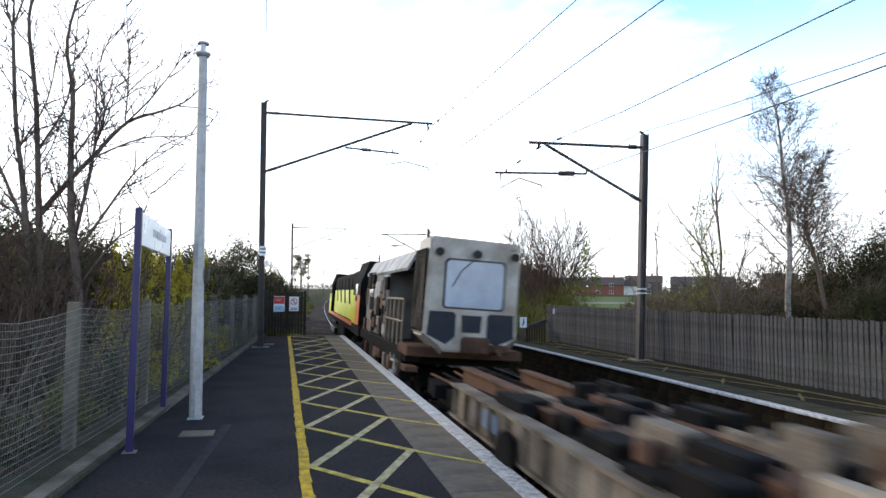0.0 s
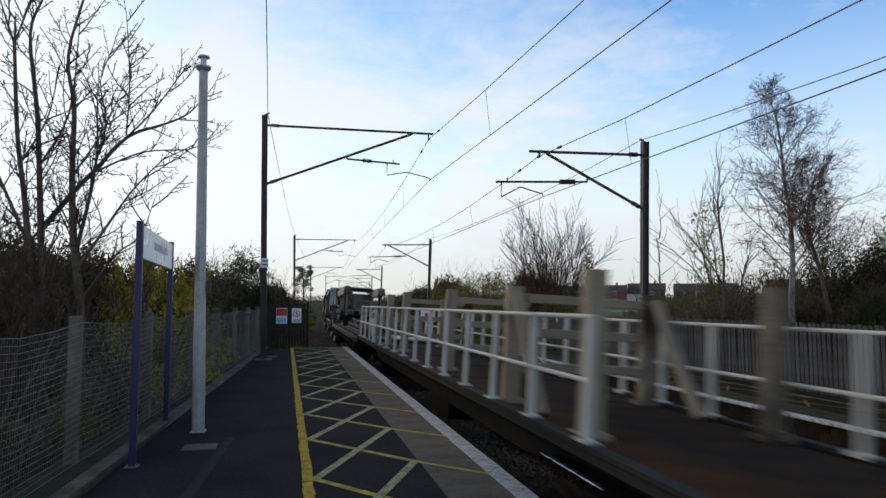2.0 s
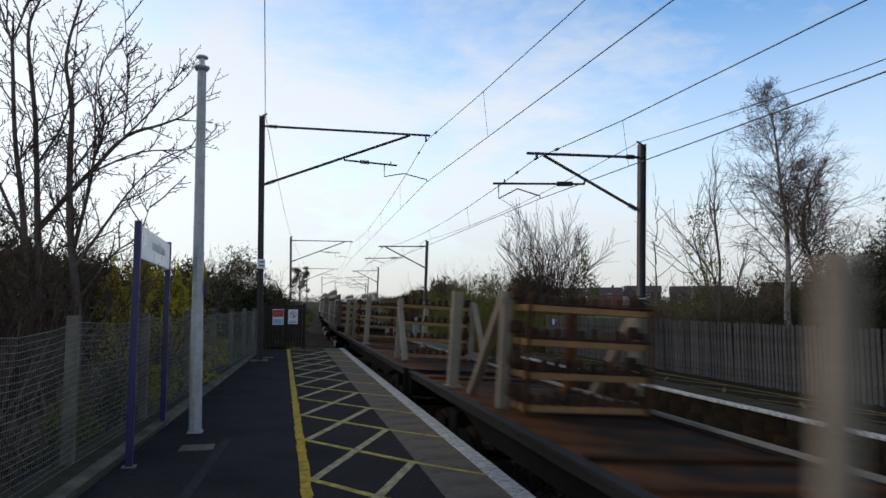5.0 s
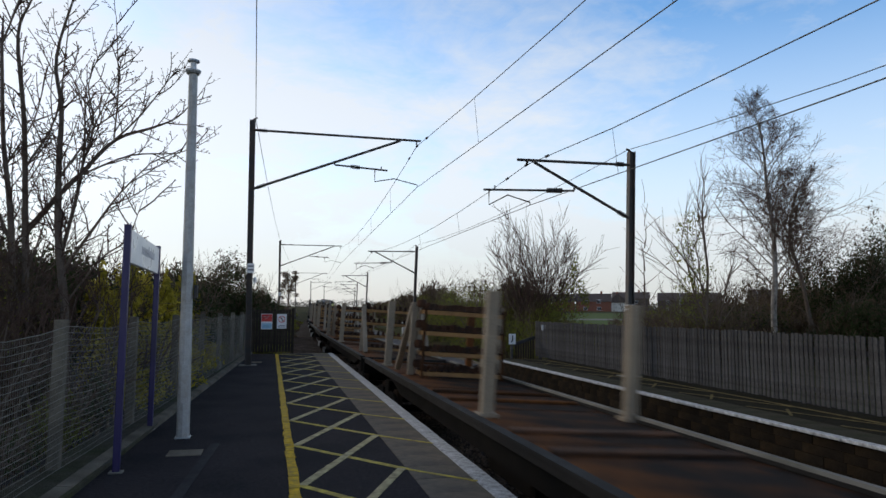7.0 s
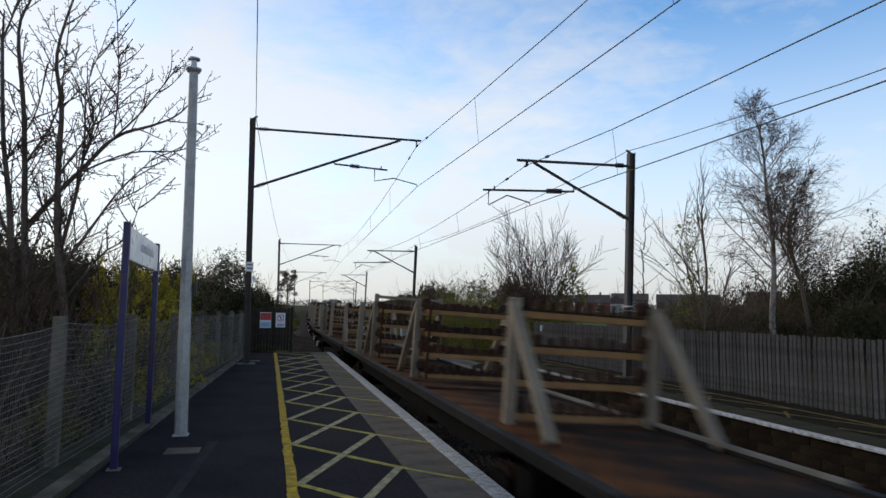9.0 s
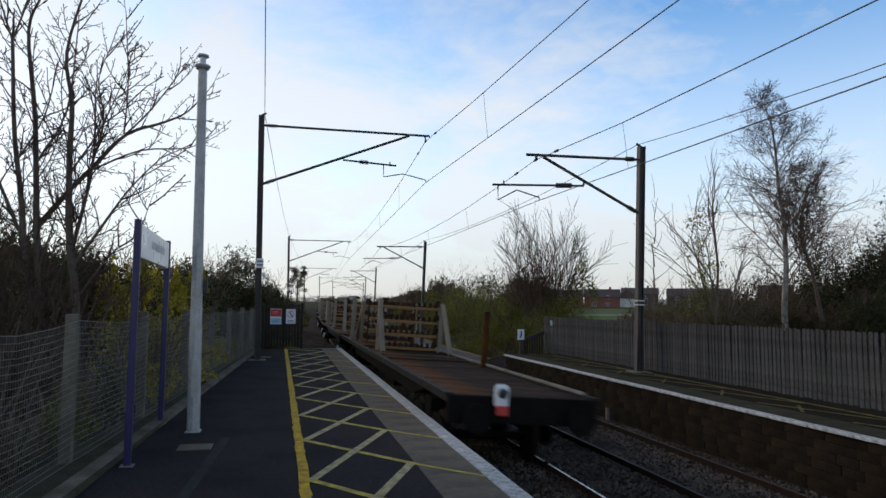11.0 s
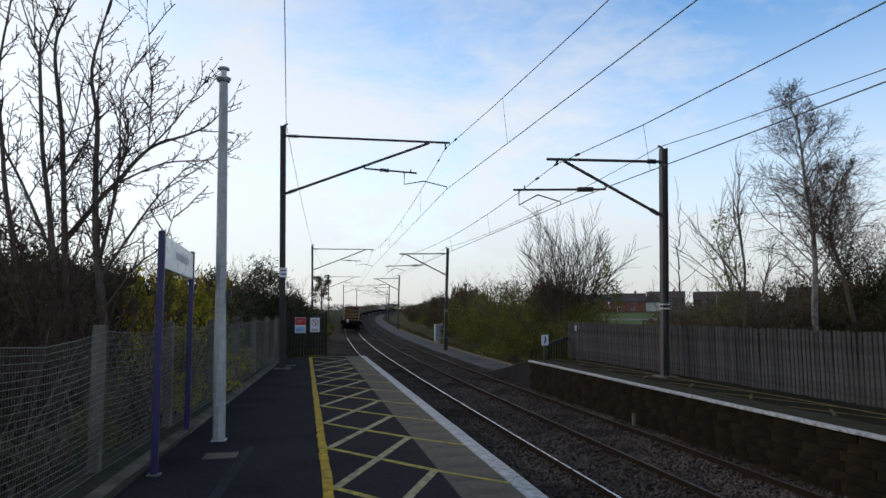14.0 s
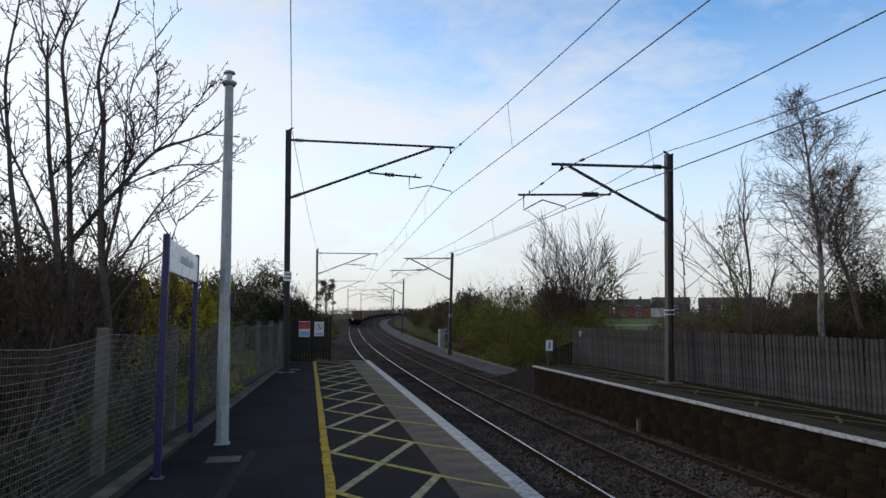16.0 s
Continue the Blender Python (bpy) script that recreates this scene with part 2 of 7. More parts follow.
# ---- mesh helpers ----
def link(name, bm, material, parent=None, label="", smooth=False):
    me = bpy.data.meshes.new(name)
    bm.to_mesh(me)
    bm.free()
    for m in material if isinstance(material, (list, tuple)) else (material,):
        me.materials.append(m)
    if smooth:
        me.polygons.foreach_set("use_smooth", [True] * len(me.polygons))
    ob = new(name, me)
    ob.parent = parent
    if label:
        ob["label"] = label
    return ob


def part(name, bm, material, parent, label="", smooth=False):
    return link(name, bm, material, parent, label, smooth)


def box(bm, x0, x1, y0, y1, z0, z1, bevel=0.0):
    """An upright box by its limits, its edges chamfered by bevel."""
    if not bevel:
        v = [bm.verts.new((x, y, z)) for x in (x0, x1) for y in (y0, y1) for z in (z0, z1)]
        for f in ((0, 1, 3, 2), (4, 6, 7, 5), (0, 4, 5, 1), (2, 3, 7, 6), (0, 2, 6, 4), (1, 5, 7, 3)):
            bm.faces.new([v[i] for i in f])
        return v
    b = bmesh.new()
    box(b, x0, x1, y0, y1, z0, z1)
    bmesh.ops.bevel(b, geom=b.edges[:], offset=bevel, segments=1, affect="EDGES")
    merge(bm, b)


def merge(bm, other, m=None):
    if m is not None:
        bmesh.ops.transform(other, matrix=m, verts=other.verts[:])
    new_verts = {v: bm.verts.new(v.co) for v in other.verts}
    for f in other.faces:
        bm.faces.new([new_verts[v] for v in f.verts]).material_index = f.material_index
    other.free()


def beam(bm, a, b, w, h=None, n=4, w2=None):
    """A bar from a to b: n sides, w wide and h high; w2 its width at b."""
    a, b = Vector(a), Vector(b)
    h, w2 = h or w, w2 or w
    d = (b - a).normalized()
    side = d.cross(Vector((0, 0, 1)))
    if side.length < 0.25:
        side = Vector((1, 0, 0)) - d * d.x
    side.normalize()
    up = side.cross(d)
    rings = []
    for p, k in ((a, 1.0), (b, w2 / w)):
        ring = []
        for i in range(n):
            ang = (i + 0.5) * 2 * math.pi / n
            cx, cy = math.cos(ang), math.sin(ang)
            if n == 4:
                cx, cy = math.copysign(1, cx), math.copysign(1, cy)
            ring.append(bm.verts.new(p + side * cx * w / 2 * k + up * cy * h / 2 * k))
        rings.append(ring)
    for i in range(n):
        j = (i + 1) % n
        bm.faces.new((rings[0][i], rings[0][j], rings[1][j], rings[1][i]))
    bm.faces.new(rings[0][::-1])
    bm.faces.new(rings[1])


def tube(bm, points, r, n=6, r2=None):
    """A round bar through points, tapering from r to r2."""
    pts = [Vector(p) for p in points]
    rings = []
    for i, p in enumerate(pts):
        d = (pts[min(i + 1, len(pts) - 1)] - pts[max(i - 1, 0)]).normalized()
        side = d.cross(Vector((0.12, 0.07, 1.0)))
        if side.length < 1e-3:
            side = d.cross(Vector((1, 0, 0)))
        side.normalize()
        up = side.cross(d)
        k = r + ((r2 if r2 is not None else r) - r) * i / max(1, len(pts) - 1)
        rings.append([bm.verts.new(p + (side * math.cos(6.2832 * j / n) + up * math.sin(6.2832 * j / n)) * k) for j in range(n)])
    for a, b in zip(rings, rings[1:]):
        for j in range(n):
            k = (j + 1) % n
            bm.faces.new((a[j], a[k], b[k], b[j]))
    if n > 3:
        bm.faces.new(rings[0][::-1])
        bm.faces.new(rings[-1])


def lathe(bm, x, y, profile, n=12):
    """A turned form on an upright axis: profile of (radius, z)."""
    rings = [[bm.verts.new((x + r * math.cos(6.2832 * j / n), y + r * math.sin(6.2832 * j / n), z)) for j in range(n)] for r, z in profile]
    for a, b in zip(rings, rings[1:]):
        for j in range(n):
            k = (j + 1) % n
            bm.faces.new((a[j], a[k], b[k], b[j]))
    bm.faces.new(rings[0][::-1])
    bm.faces.new(rings[-1])


def root(name, label, category, x=0, y=0, z=0, rz=0, group="", kind=""):
    ob = new(name)
    ob.empty_display_size = 0.3
    ob.matrix_basis = pose(x, y, z, 0, 0, rz)
    return tagged(ob, label, category, group, kind)


# ---- plan: the line along y, a curve to the right further on, a slight climb ----
T1, T2, EDGE_L, EDGE_R, RAIL_Z = 3.8, 6.78, 2.37, 8.17, -0.90
CURVE_FROM, RADIUS = 22.0, 1450.0


def line(s, off=0.0, z=0.0):
    """The point s metres along the line, off metres to the right of x = 0 at its near end, z over the platform's level."""
    rise = 0.011 * (math.sqrt((s - 50) ** 2 + 400) + (s - 50)) / 2 - 0.004
    if s <= CURVE_FROM:
        return Vector((off, s, z + max(0.0, rise - 0.03)))
    a = (s - CURVE_FROM) / RADIUS
    r = RADIUS - off
    return Vector((RADIUS - r * math.cos(a), CURVE_FROM + r * math.sin(a), z + max(0.0, rise - 0.03)))


def bend(s):
    return math.degrees(max(0.0, s - CURVE_FROM) / RADIUS)


def strip(bm, profile, s0, s1, step=6.0, close=False):
    """A profile of (off, z) drawn along the line."""
    n = max(1, int(math.ceil((s1 - s0) / step)))
    rows = [[bm.verts.new(line(s0 + (s1 - s0) * i / n, o, z)) for o, z in profile] for i in range(n + 1)]
    m = len(profile)
    for a, b in zip(rows, rows[1:]):
        for j in range(m if close else m - 1):
            k = (j + 1) % m
            bm.faces.new((a[j], b[j], b[k], a[k]))
    if close:
        bm.faces.new(rows[0])
        bm.faces.new(rows[-1][::-1])


def smooth01(a, b, x):
    t = min(1.0, max(0.0, (x - a) / (b - a)))
    return t * t * (3 - 2 * t)


# ---- ground ----
def ground_height(o, s):
    """Over the platform's level, by the offset from the line."""
    bed = -1.46
    left = smooth01(1.5, -3.2, o) if s > 33 else smooth01(-2.0, -2.6, o)
    right = smooth01(12.5, 15.5, o) if s > 30 else smooth01(10.3, 11.2, o)
    z = bed + left * (1.30 if s < 33 else 1.1) + right * 1.0
    far = smooth01(40, 200, max(abs(o - 5), 0))
    return z + far * (0.35 * math.sin(o * 0.02 + s * 0.013))


bm = bmesh.new()
offs = [-900, -400, -180, -80, -40, -20, -10, -6, -4.5, -3.5, -2.65, -2.3, -1.95, -1, -0.4, 0.3, 1, 1.6, 5, 9, 10.25, 10.6, 11, 11.5, 12.5, 13.5, 14.5, 15.5, 18, 24, 40, 80, 160, 340, 700]
ss = [-300, -120, -60, -30, -15, 0, 10, 20, 28, 31, 33.5, 36, 45, 55, 70, 90, 120, 160, 210, 280, 400, 600, 900, 1400]
grid = []
for s in ss:
    row = []
    for o in offs:
        p = line(min(s, 400), o, ground_height(o, s) + noise.noise((o * 0.3, s * 0.3, 0)) * 0.06 * (abs(o - 4) > 7))
        if s > 400:
            p += Vector((math.sin(radians(bend(400))), math.cos(radians(bend(400))), 0.0)) * (s - 400)
        row.append(bm.verts.new(p))
    grid.append(row)
for a, b in zip(grid, grid[1:]):
    for j in range(len(offs) - 1):
        bm.faces.new((a[j], a[j + 1], b[j + 1], b[j]))
tagged(link("ground", bm, EARTH, smooth=True), "rough grass and bare earth beside the railway", "ground", kind="structure")


# ---- railway ----
bm = bmesh.new()
strip(bm, [(1.0, -1.50), (1.75, -1.12), (2.2, -1.04), (5.0, -1.04), (5.4, -1.10), (5.7, -1.04), (8.6, -1.04), (9.6, -1.07), (12.6, -1.40)], -290, 520, 3.0)
tagged(link("ballast_bed", bm, BALLAST), "brown and grey stone ballast under the two tracks", "ballast", kind="structure")

RAIL = [(-0.07, 0.0), (-0.07, 0.012), (-0.012, 0.03), (-0.012, 0.115), (-0.036, 0.125), (-0.036, 0.152), (0.036, 0.152), (0.036, 0.125), (0.012, 0.115), (0.012, 0.03), (0.07, 0.012), (0.07, 0.0)]
for centre in (T1, T2):
    track = root("track", "pair of rusty-sided steel rails with polished heads on sleepers", "railway track", group="tracks", kind="structure")
    for side in (-0.7525, 0.7525):
        bm = bmesh.new()
        strip(bm, [(centre + side + o, RAIL_Z - 0.157 + z) for o, z in RAIL], -290, 520, 3.0, close=True)
        r = part("rail", bm, RUST, track)
        bm = bmesh.new()
        strip(bm, [(centre + side - 0.02, RAIL_Z - 0.003), (centre + side - 0.018, RAIL_Z), (centre + side + 0.018, RAIL_Z), (centre + side + 0.02, RAIL_Z - 0.003)], -290, 520, 3.0, close=True)
        part("rail_head", bm, RAILTOP if centre == T1 else RAILDULL, r, "polished running surface")


# ---- platforms ----
def platform(name, x_edge, sign, y_end, x_back, label, surface):
    """A platform along y: asphalt top, slabs at its edge, white coping, a stone wall below."""
    p = root(name, label, "platform", kind="structure")
    y0 = -40
    def xs(a, b):
        u, v = x_edge + sign * a, x_edge + sign * b
        return min(u, v), max(u, v)
    bm = bmesh.new()
    a, b = xs(0.86, abs(x_back - x_edge))
    box(bm, a, b, y0, y_end, -1.3, 0.0)
    part("asphalt_surface", bm, surface, p)
    bm = bmesh.new()
    a, b = xs(0.15, 0.855)
    box(bm, a, b, y0, y_end, -1.3, -0.06)
    part("platform_core", bm, MORTAR, p)
    # ramp at the far end
    bm = bmesh.new()
    a, b = xs(0.1, 1.9)
    v = [bm.verts.new(q) for q in ((a, y_end, -0.02), (b, y_end, -0.02), (b, y_end + 7, -1.1), (a, y_end + 7, -1.1), (a, y_end, -1.4), (b, y_end, -1.4), (b, y_end + 7, -1.4), (a, y_end + 7, -1.4))]
    for f in ((0, 1, 2, 3), (0, 3, 7, 4), (1, 5, 6, 2), (3, 2, 6, 7)):
        bm.faces.new([v[i] for i in f])
    part("end_ramp", bm, ASPHALT, p)
    return p


platform_left = platform("platform_near", EDGE_L, -1, 29.0, -2.9, "asphalt platform with grey edge slabs and white coping", ASPHALT)
platform_right = platform("platform_far", EDGE_R, 1, 24.6, 10.75, "asphalt platform with dark stone face and white coping", mat("mossy asphalt", (0.023, 0.0205, 0.0145), 0.95, 0, 0.6, 8, 90, 0.6, 0.008, (0.016, 0.0165, 0.011), 0.5, 1.3))


def painted(name, quads, parent, material, label="", z=0.004):
    """Paint 3 mm thick: each quad given by its four corners on the platform."""
    bm = bmesh.new()
    for q in quads:
        lo = [bm.verts.new((x, y, 0.0005)) for x, y in q]
        hi = [bm.verts.new((x, y, z)) for x, y in q]
        bm.faces.new(hi)
        for i in range(4):
            j = (i + 1) % 4
            bm.faces.new((lo[i], lo[j], hi[j], hi[i]))
    bmesh.ops.recalc_face_normals(bm, faces=bm.faces[:])
    return part(name, bm, material, parent, label)


def stripe(x0, y0, x1, y1, w):
    d = Vector((x1 - x0, y1 - y0)).normalized() * w / 2
    n = Vector((-d.y, d.x))
    return [(x0 + n.x, y0 + n.y), (x0 - n.x, y0 - n.y), (x1 - n.x, y1 - n.y), (x1 + n.x, y1 + n.y)]


YL = 0.165
random.seed(41)
dabs, y = [], 0.0
while y < 28.5:
    step = random.uniform(0.2, 0.5)
    a, b = YL + 0.10 - 0.007 * y + random.uniform(-0.01, 0.01), YL + 0.10 - 0.007 * (y + step) + random.uniform(-0.01, 0.01)
    dabs.append(stripe(a, y, b, y + step - random.uniform(0.008, 0.03), random.uniform(0.10, 0.125)))
    y += step
painted("edge_line", dabs, platform_left, YELLOW, "yellow line worn at its edges", 0.010)
for k in range(-2, 10):
    y = 7.89 + 2.12 * k
    sh = 0.006 * max(0, y - 10)
    painted("hatch_line", [stripe(0.28 - sh, y + 1.62, 1.52, y - 0.02, 0.085), stripe(1.52, y - 0.02, 2.16, y - 0.72, 0.055)], platform_left, HATCH)
    painted("hatch_line", [stripe(1.46, y + 0.02, 0.30 - sh, y - 2.62, 0.10)], platform_left, PALE, "worn pale yellow line", 0.0075)
painted("end_line", [stripe(YL - 0.06, 28.62, 2.1, 28.75, 0.1)], platform_left, PALE)
FADED = mat("faded yellow paint", (0.17, 0.135, 0.06), 0.9, 0, 0.4, 14, 90, 0.3, 0.003, (0.06, 0.05, 0.03), 0.5, 5.0)
for k in range(-2, 9):
    y = 5.5 + 2.3 * k
    painted("hatch_line", [stripe(9.08, y + 1.5, 9.95, y - 1.1, 0.05)], platform_right, FADED, "worn pale yellow line", 0.0075)
    painted("hatch_line", [stripe(9.08, y + 0.3, 9.6, y + 1.0, 0.06)], platform_right, FADED)
painted("edge_line", [stripe(10.02, -8, 9.96, 24.2, 0.06)], platform_right, FADED, "", 0.010)

# patches and a cover in the asphalt
painted("trench_patch", [[(-1.1, 5.0), (-0.98, 5.0), (-0.72, 9.9), (-0.84, 9.9)]], platform_left, mat("darker asphalt patch", (0.022, 0.022, 0.026), 0.85, 0, 0.2, 5, 160))
bm = bmesh.new()
box(bm, -1.32, -0.90, 9.15, 9.5, -0.01, 0.012, 0.004)
part("drain_cover", bm, POSTCON, platform_left, "grey drain cover")
bm = bmesh.new()
box(bm, -0.78, -0.45, 24.1, 24.6, -0.01, 0.012, 0.004)
part("drain_cover", bm, POSTCON, platform_left, "grey drain cover")

# ---- overhead line ----
def mast(name, x, y, h, lean, arms, label, foot=0.0):
    """A steel mast with its cantilever: arms gives the places along x from the mast and the heights."""
    m = root(name, label, "railway mast", x, y, foot, group="overhead line masts")
    top = h - foot
    bm = bmesh.new()
    prof = [(-0.095, -0.09), (-0.075, -0.09), (-0.075, -0.01), (0.075, -0.01), (0.075, -0.09), (0.095, -0.09), (0.095, 0.09), (0.075, 0.09), (0.075, 0.01), (-0.075, 0.01), (-0.075, 0.09), (-0.095, 0.09)]
    lo = [bm.verts.new((u, w, 0)) for u, w in prof]
    hi = [bm.verts.new((u + lean, w, top)) for u, w in prof]
    for i in range(12):
        j = (i + 1) % 12
        bm.faces.new((lo[i], lo[j], hi[j], hi[i]))
    bm.faces.new(lo[::-1])
    bm.faces.new(hi)
    part("mast_post", bm, STEEL, m)
    bm = bmesh.new()
    box(bm, -0.28, 0.28, -0.28, 0.28, -0.05, 0.02, 0.01)
    part("base_plate", bm, CONCRETE, m)
    bm = bmesh.new()
    sgn = 1 if arms["end"] > 0 else -1
    zt, ze = arms["top"] - foot, arms["strut"] - foot
    tube(bm, [(lean, 0, zt), (arms["end"], 0, arms["top_end"] - foot)], 0.042, 8)
    part("top_tube", bm, STEEL, m)
    bm = bmesh.new()
    tube(bm, [(lean * 0.8, 0, ze), (arms["knee"], 0, arms["top_end"] - foot - 0.04)], 0.045, 8)
    part("strut", bm, STEEL, m)
    aim = Vector((arms["knee"] - lean * 0.8, 0, arms["top_end"] - foot - 0.04 - ze)).normalized()
    for z, way in ((zt, Vector((sgn, 0, 0))), (ze, aim)):
        bm = bmesh.new()
        for i in range(4):
            lathe(bm, 0, 0, [(0.03, 0), (0.075, 0.02), (0.075, 0.04), (0.03, 0.06)], 8)
            bmesh.ops.translate(bm, vec=(0, 0, 0.07), verts=bm.verts[:])
        bmesh.ops.rotate(bm, cent=(0, 0, 0), matrix=Euler((0, math.atan2(way.x, way.z), 0)).to_matrix(), verts=bm.verts[:])
        bmesh.ops.translate(bm, vec=(lean * 0.8 + way.x * 0.14, 0, z + way.z * 0.14), verts=bm.verts[:])
        part("insulator", bm, BLACK, m)
    bm = bmesh.new()
    a, b, zr = arms["reg0"], arms["reg1"], arms["reg"] - foot
    tube(bm, [(a, 0, zr + 0.1), (b, 0, zr)], 0.032, 6)
    for i in range(7):
        u = (0.14 if sgn < 0 else 0.30) + 0.025 * i
        tube(bm, [(a + (b - a) * u, 0, zr + 0.1 * (1 - u)), (a + (b - a) * (u + 0.014), 0, zr + 0.1 * (1 - u))], 0.075, 8)
    tube(bm, [(a, 0, zr + 0.1), (a, 0, zr + 0.24)], 0.024, 5)
    tube(bm, [(b - (b - a) * 0.12, 0, zr), (b - (b - a) * 0.12, 0, zr + 0.13)], 0.022, 5)
    part("registration_tube", bm, STEEL, m)
    bm = bmesh.new()
    d, c, zc = arms["drop"], arms["contact"], arms["wire"] - foot
    tube(bm, [(d, 0, zr), (d, 0, zr - 0.42), (d + (c - d) * 0.45, 0, zc + 0.26), (c, 0, zc + 0.08), (c, 0, zc)], 0.02, 5)
    part("steady_arm", bm, STEEL, m)
    bm = bmesh.new()
    tube(bm, [(arms["cat"], 0, arms["top_end"] - foot), (arms["cat"], 0, arms["cat_z"] - foot), (arms["cat"] - 0.12, -0.5, arms["cat_z"] - foot + 0.05)], 0.028, 6)
    part("wire_clamp", bm, STEEL, m)
    bm = bmesh.new()
    tube(bm, [(lean, 0, top - 0.02), (lean + sgn * 0.12, 0, top + 0.06), (lean + sgn * 0.16, 0, top + 0.07)], 0.035, 5)
    part("earth_clamp", bm, STEEL, m)
    return m


ARMS_L = dict(top=7.91, top_end=7.92, end=5.75, strut=5.86, knee=5.0, reg=6.77, reg0=2.69, reg1=4.55, drop=4.1, contact=5.63, wire=6.23, cat=5.6, cat_z=7.72)
ARMS_R = dict(top=6.19, top_end=6.13, end=-3.39, strut=4.55, knee=-2.88, reg=5.22, reg0=-1.65, reg1=-4.39, drop=-4.23, contact=-3.01, wire=4.84, cat=-3.12, cat_z=5.99)
LABEL_MAST = "dark steel overhead line mast with cantilever"
near_l = mast("overhead_mast", -0.87, 23.13, 8.26, -0.1, ARMS_L, LABEL_MAST + " by the platform fence")
near_r = mast("overhead_mast", 9.90, 17.6, 6.59, 0.21, ARMS_R, LABEL_MAST + " before the board fence")
bm = bmesh.new()
box(bm, -0.115, 0.115, -0.125, -0.10, 3.04, 3.36, 0.01)
tag = part("number_plate", bm, WHITE, near_l, "white plate with dark bars")
bm = bmesh.new()
for z in (3.12, 3.24):
    box(bm, -0.09, 0.09, -0.13, -0.126, z, z + 0.05)
part("plate_marks", bm, INK, tag)
bm = bmesh.new()
lathe(bm, 0.14, -0.06, [(0.02, 2.68), (0.07, 2.8), (0.02, 2.92)], 4)
part("junction_box", bm, WHITE, near_l)
bm = bmesh.new()
for z in (1.9, 2.02):
    box(bm, -0.05, 0.17, -0.11, 0.11, z, z + 0.035)
part("mast_band", bm, GALV, near_r, "galvanised strap")

LEFT_S, RIGHT_S = [65, 128, 190, 245], [48.5, 93, 142, 190, 235]
RIGHT_OFF = {48.5: 9.75, 93: 10.5, 142: 11.6, 190: 11.8, 235: 11.8}
for s in LEFT_S:
    p = line(s, -0.54 + 0.2, 0)
    m = copy_thing(near_l, pose(p.x, p.y, p.z - 0.15, 0, 0, -bend(s)))
    tagged(m, LABEL_MAST + " beside the track")
for s in RIGHT_S:
    p = line(s, RIGHT_OFF[s] - 0.2, 0)
    m = copy_thing(near_r, pose(p.x, p.y, p.z - 0.1, 0, 0, -bend(s)))
    tagged(m, LABEL_MAST + " beside the track")
for s, off in [(s, -0.34) for s in LEFT_S] + [(s, RIGHT_OFF[s] - 0.2) for s in RIGHT_S]:
    p = line(s, off, 0)
    bm = bmesh.new()
    box(bm, p.x - 0.13, p.x + 0.13, p.y - 0.13, p.y + 0.13, -1.6, p.z - 0.1)
    tagged(link("mast_foundation", bm, STEEL), "dark steel pile under a mast beside the track", "foundation", group="mast foundations", kind="structure")


def wire(name, points, r, label):
    """A sagging line through points."""
    bm = bmesh.new()
    tube(bm, points, r, 5)
    w = tagged(link(name, bm, WIRE), label, "overhead wire", group="overhead wires", kind="structure")
    return w


def span(a, b, sag, n=9):
    a, b = Vector(a), Vector(b)
    return [a.lerp(b, i / n) + Vector((0, 0, -4 * sag * (i / n) * (1 - i / n))) for i in range(n + 1)]


def chain(masts):
    """Points along a run of supports, with a sag in each span."""
    pts = []
    for (a, sag), (b, _) in zip(masts, masts[1:]):
        pts += span(a, b, sag)[:-1]
    return pts + [masts[-1][0]]


def hung(base, arms, dx, z, s):
    p = line(s, base + arms[dx], z)
    return p


con_l = [((6.6, -30, 6.25), 0.05), ((4.76, 23.13, 6.23), 0.0)] + [(tuple(hung(-0.34, ARMS_L, "contact", 6.08, s)), 0.0) for s in LEFT_S]
cat_l = [((5.9, -30, 7.9), 0.75), ((4.73, 23.13, 7.72), 0.65)] + [(tuple(hung(-0.34, ARMS_L, "cat", 7.57, s)), 0.65) for s in LEFT_S]
con_r = [((7.2, -25, 4.40), 0.0), ((6.95, 6.9, 4.66), 0.0), ((6.89, 17.6, 4.84), 0.0)] + [(tuple(hung(RIGHT_OFF[s] - 0.2, ARMS_R, "contact", 4.78, s)), 0.0) for s in RIGHT_S]
cat_r = [((7.0, -25, 6.2), 0.35), ((6.8, 6.7, 5.57), 0.0), ((6.8, 12.6, 5.73), 0.0), ((6.78, 17.6, 5.99), 0.5)] + [(tuple(hung(RIGHT_OFF[s] - 0.2, ARMS_R, "cat", 5.95, s)), 0.5) for s in RIGHT_S]
wire("contact_wire", chain(con_l), 0.011, "taut dark contact wire over the near track")
wire("catenary_wire", chain(cat_l), 0.011, "sagging catenary wire over the near track")
wire("contact_wire", chain(con_r), 0.011, "taut dark contact wire over the far track")
wire("catenary_wire", chain(cat_r), 0.011, "sagging catenary wire over the far track")
wire("earth_wire", chain([((0.7, -30, 8.9), 0.25), ((-0.87, 23.13, 8.3), 0.4)] + [(tuple(line(s, -0.4, 8.1)), 0.4) for s in LEFT_S]), 0.011, "earth wire along the tops of the masts")
wire("earth_wire", [(10.2, -25, 6.6), (10.2, -8, 5.95), (10.15, 3, 5.95), (10.1, 10.0, 6.17), (10.1, 15.4, 6.5), (10.0, 17.6, 6.64)] + chain([((10.0, 17.6, 6.64), 0.35)] + [(tuple(line(s, RIGHT_OFF[s] - 0.1, 6.55)), 0.35) for s in RIGHT_S])[1:], 0.011, "earth wire along the tops of the masts")


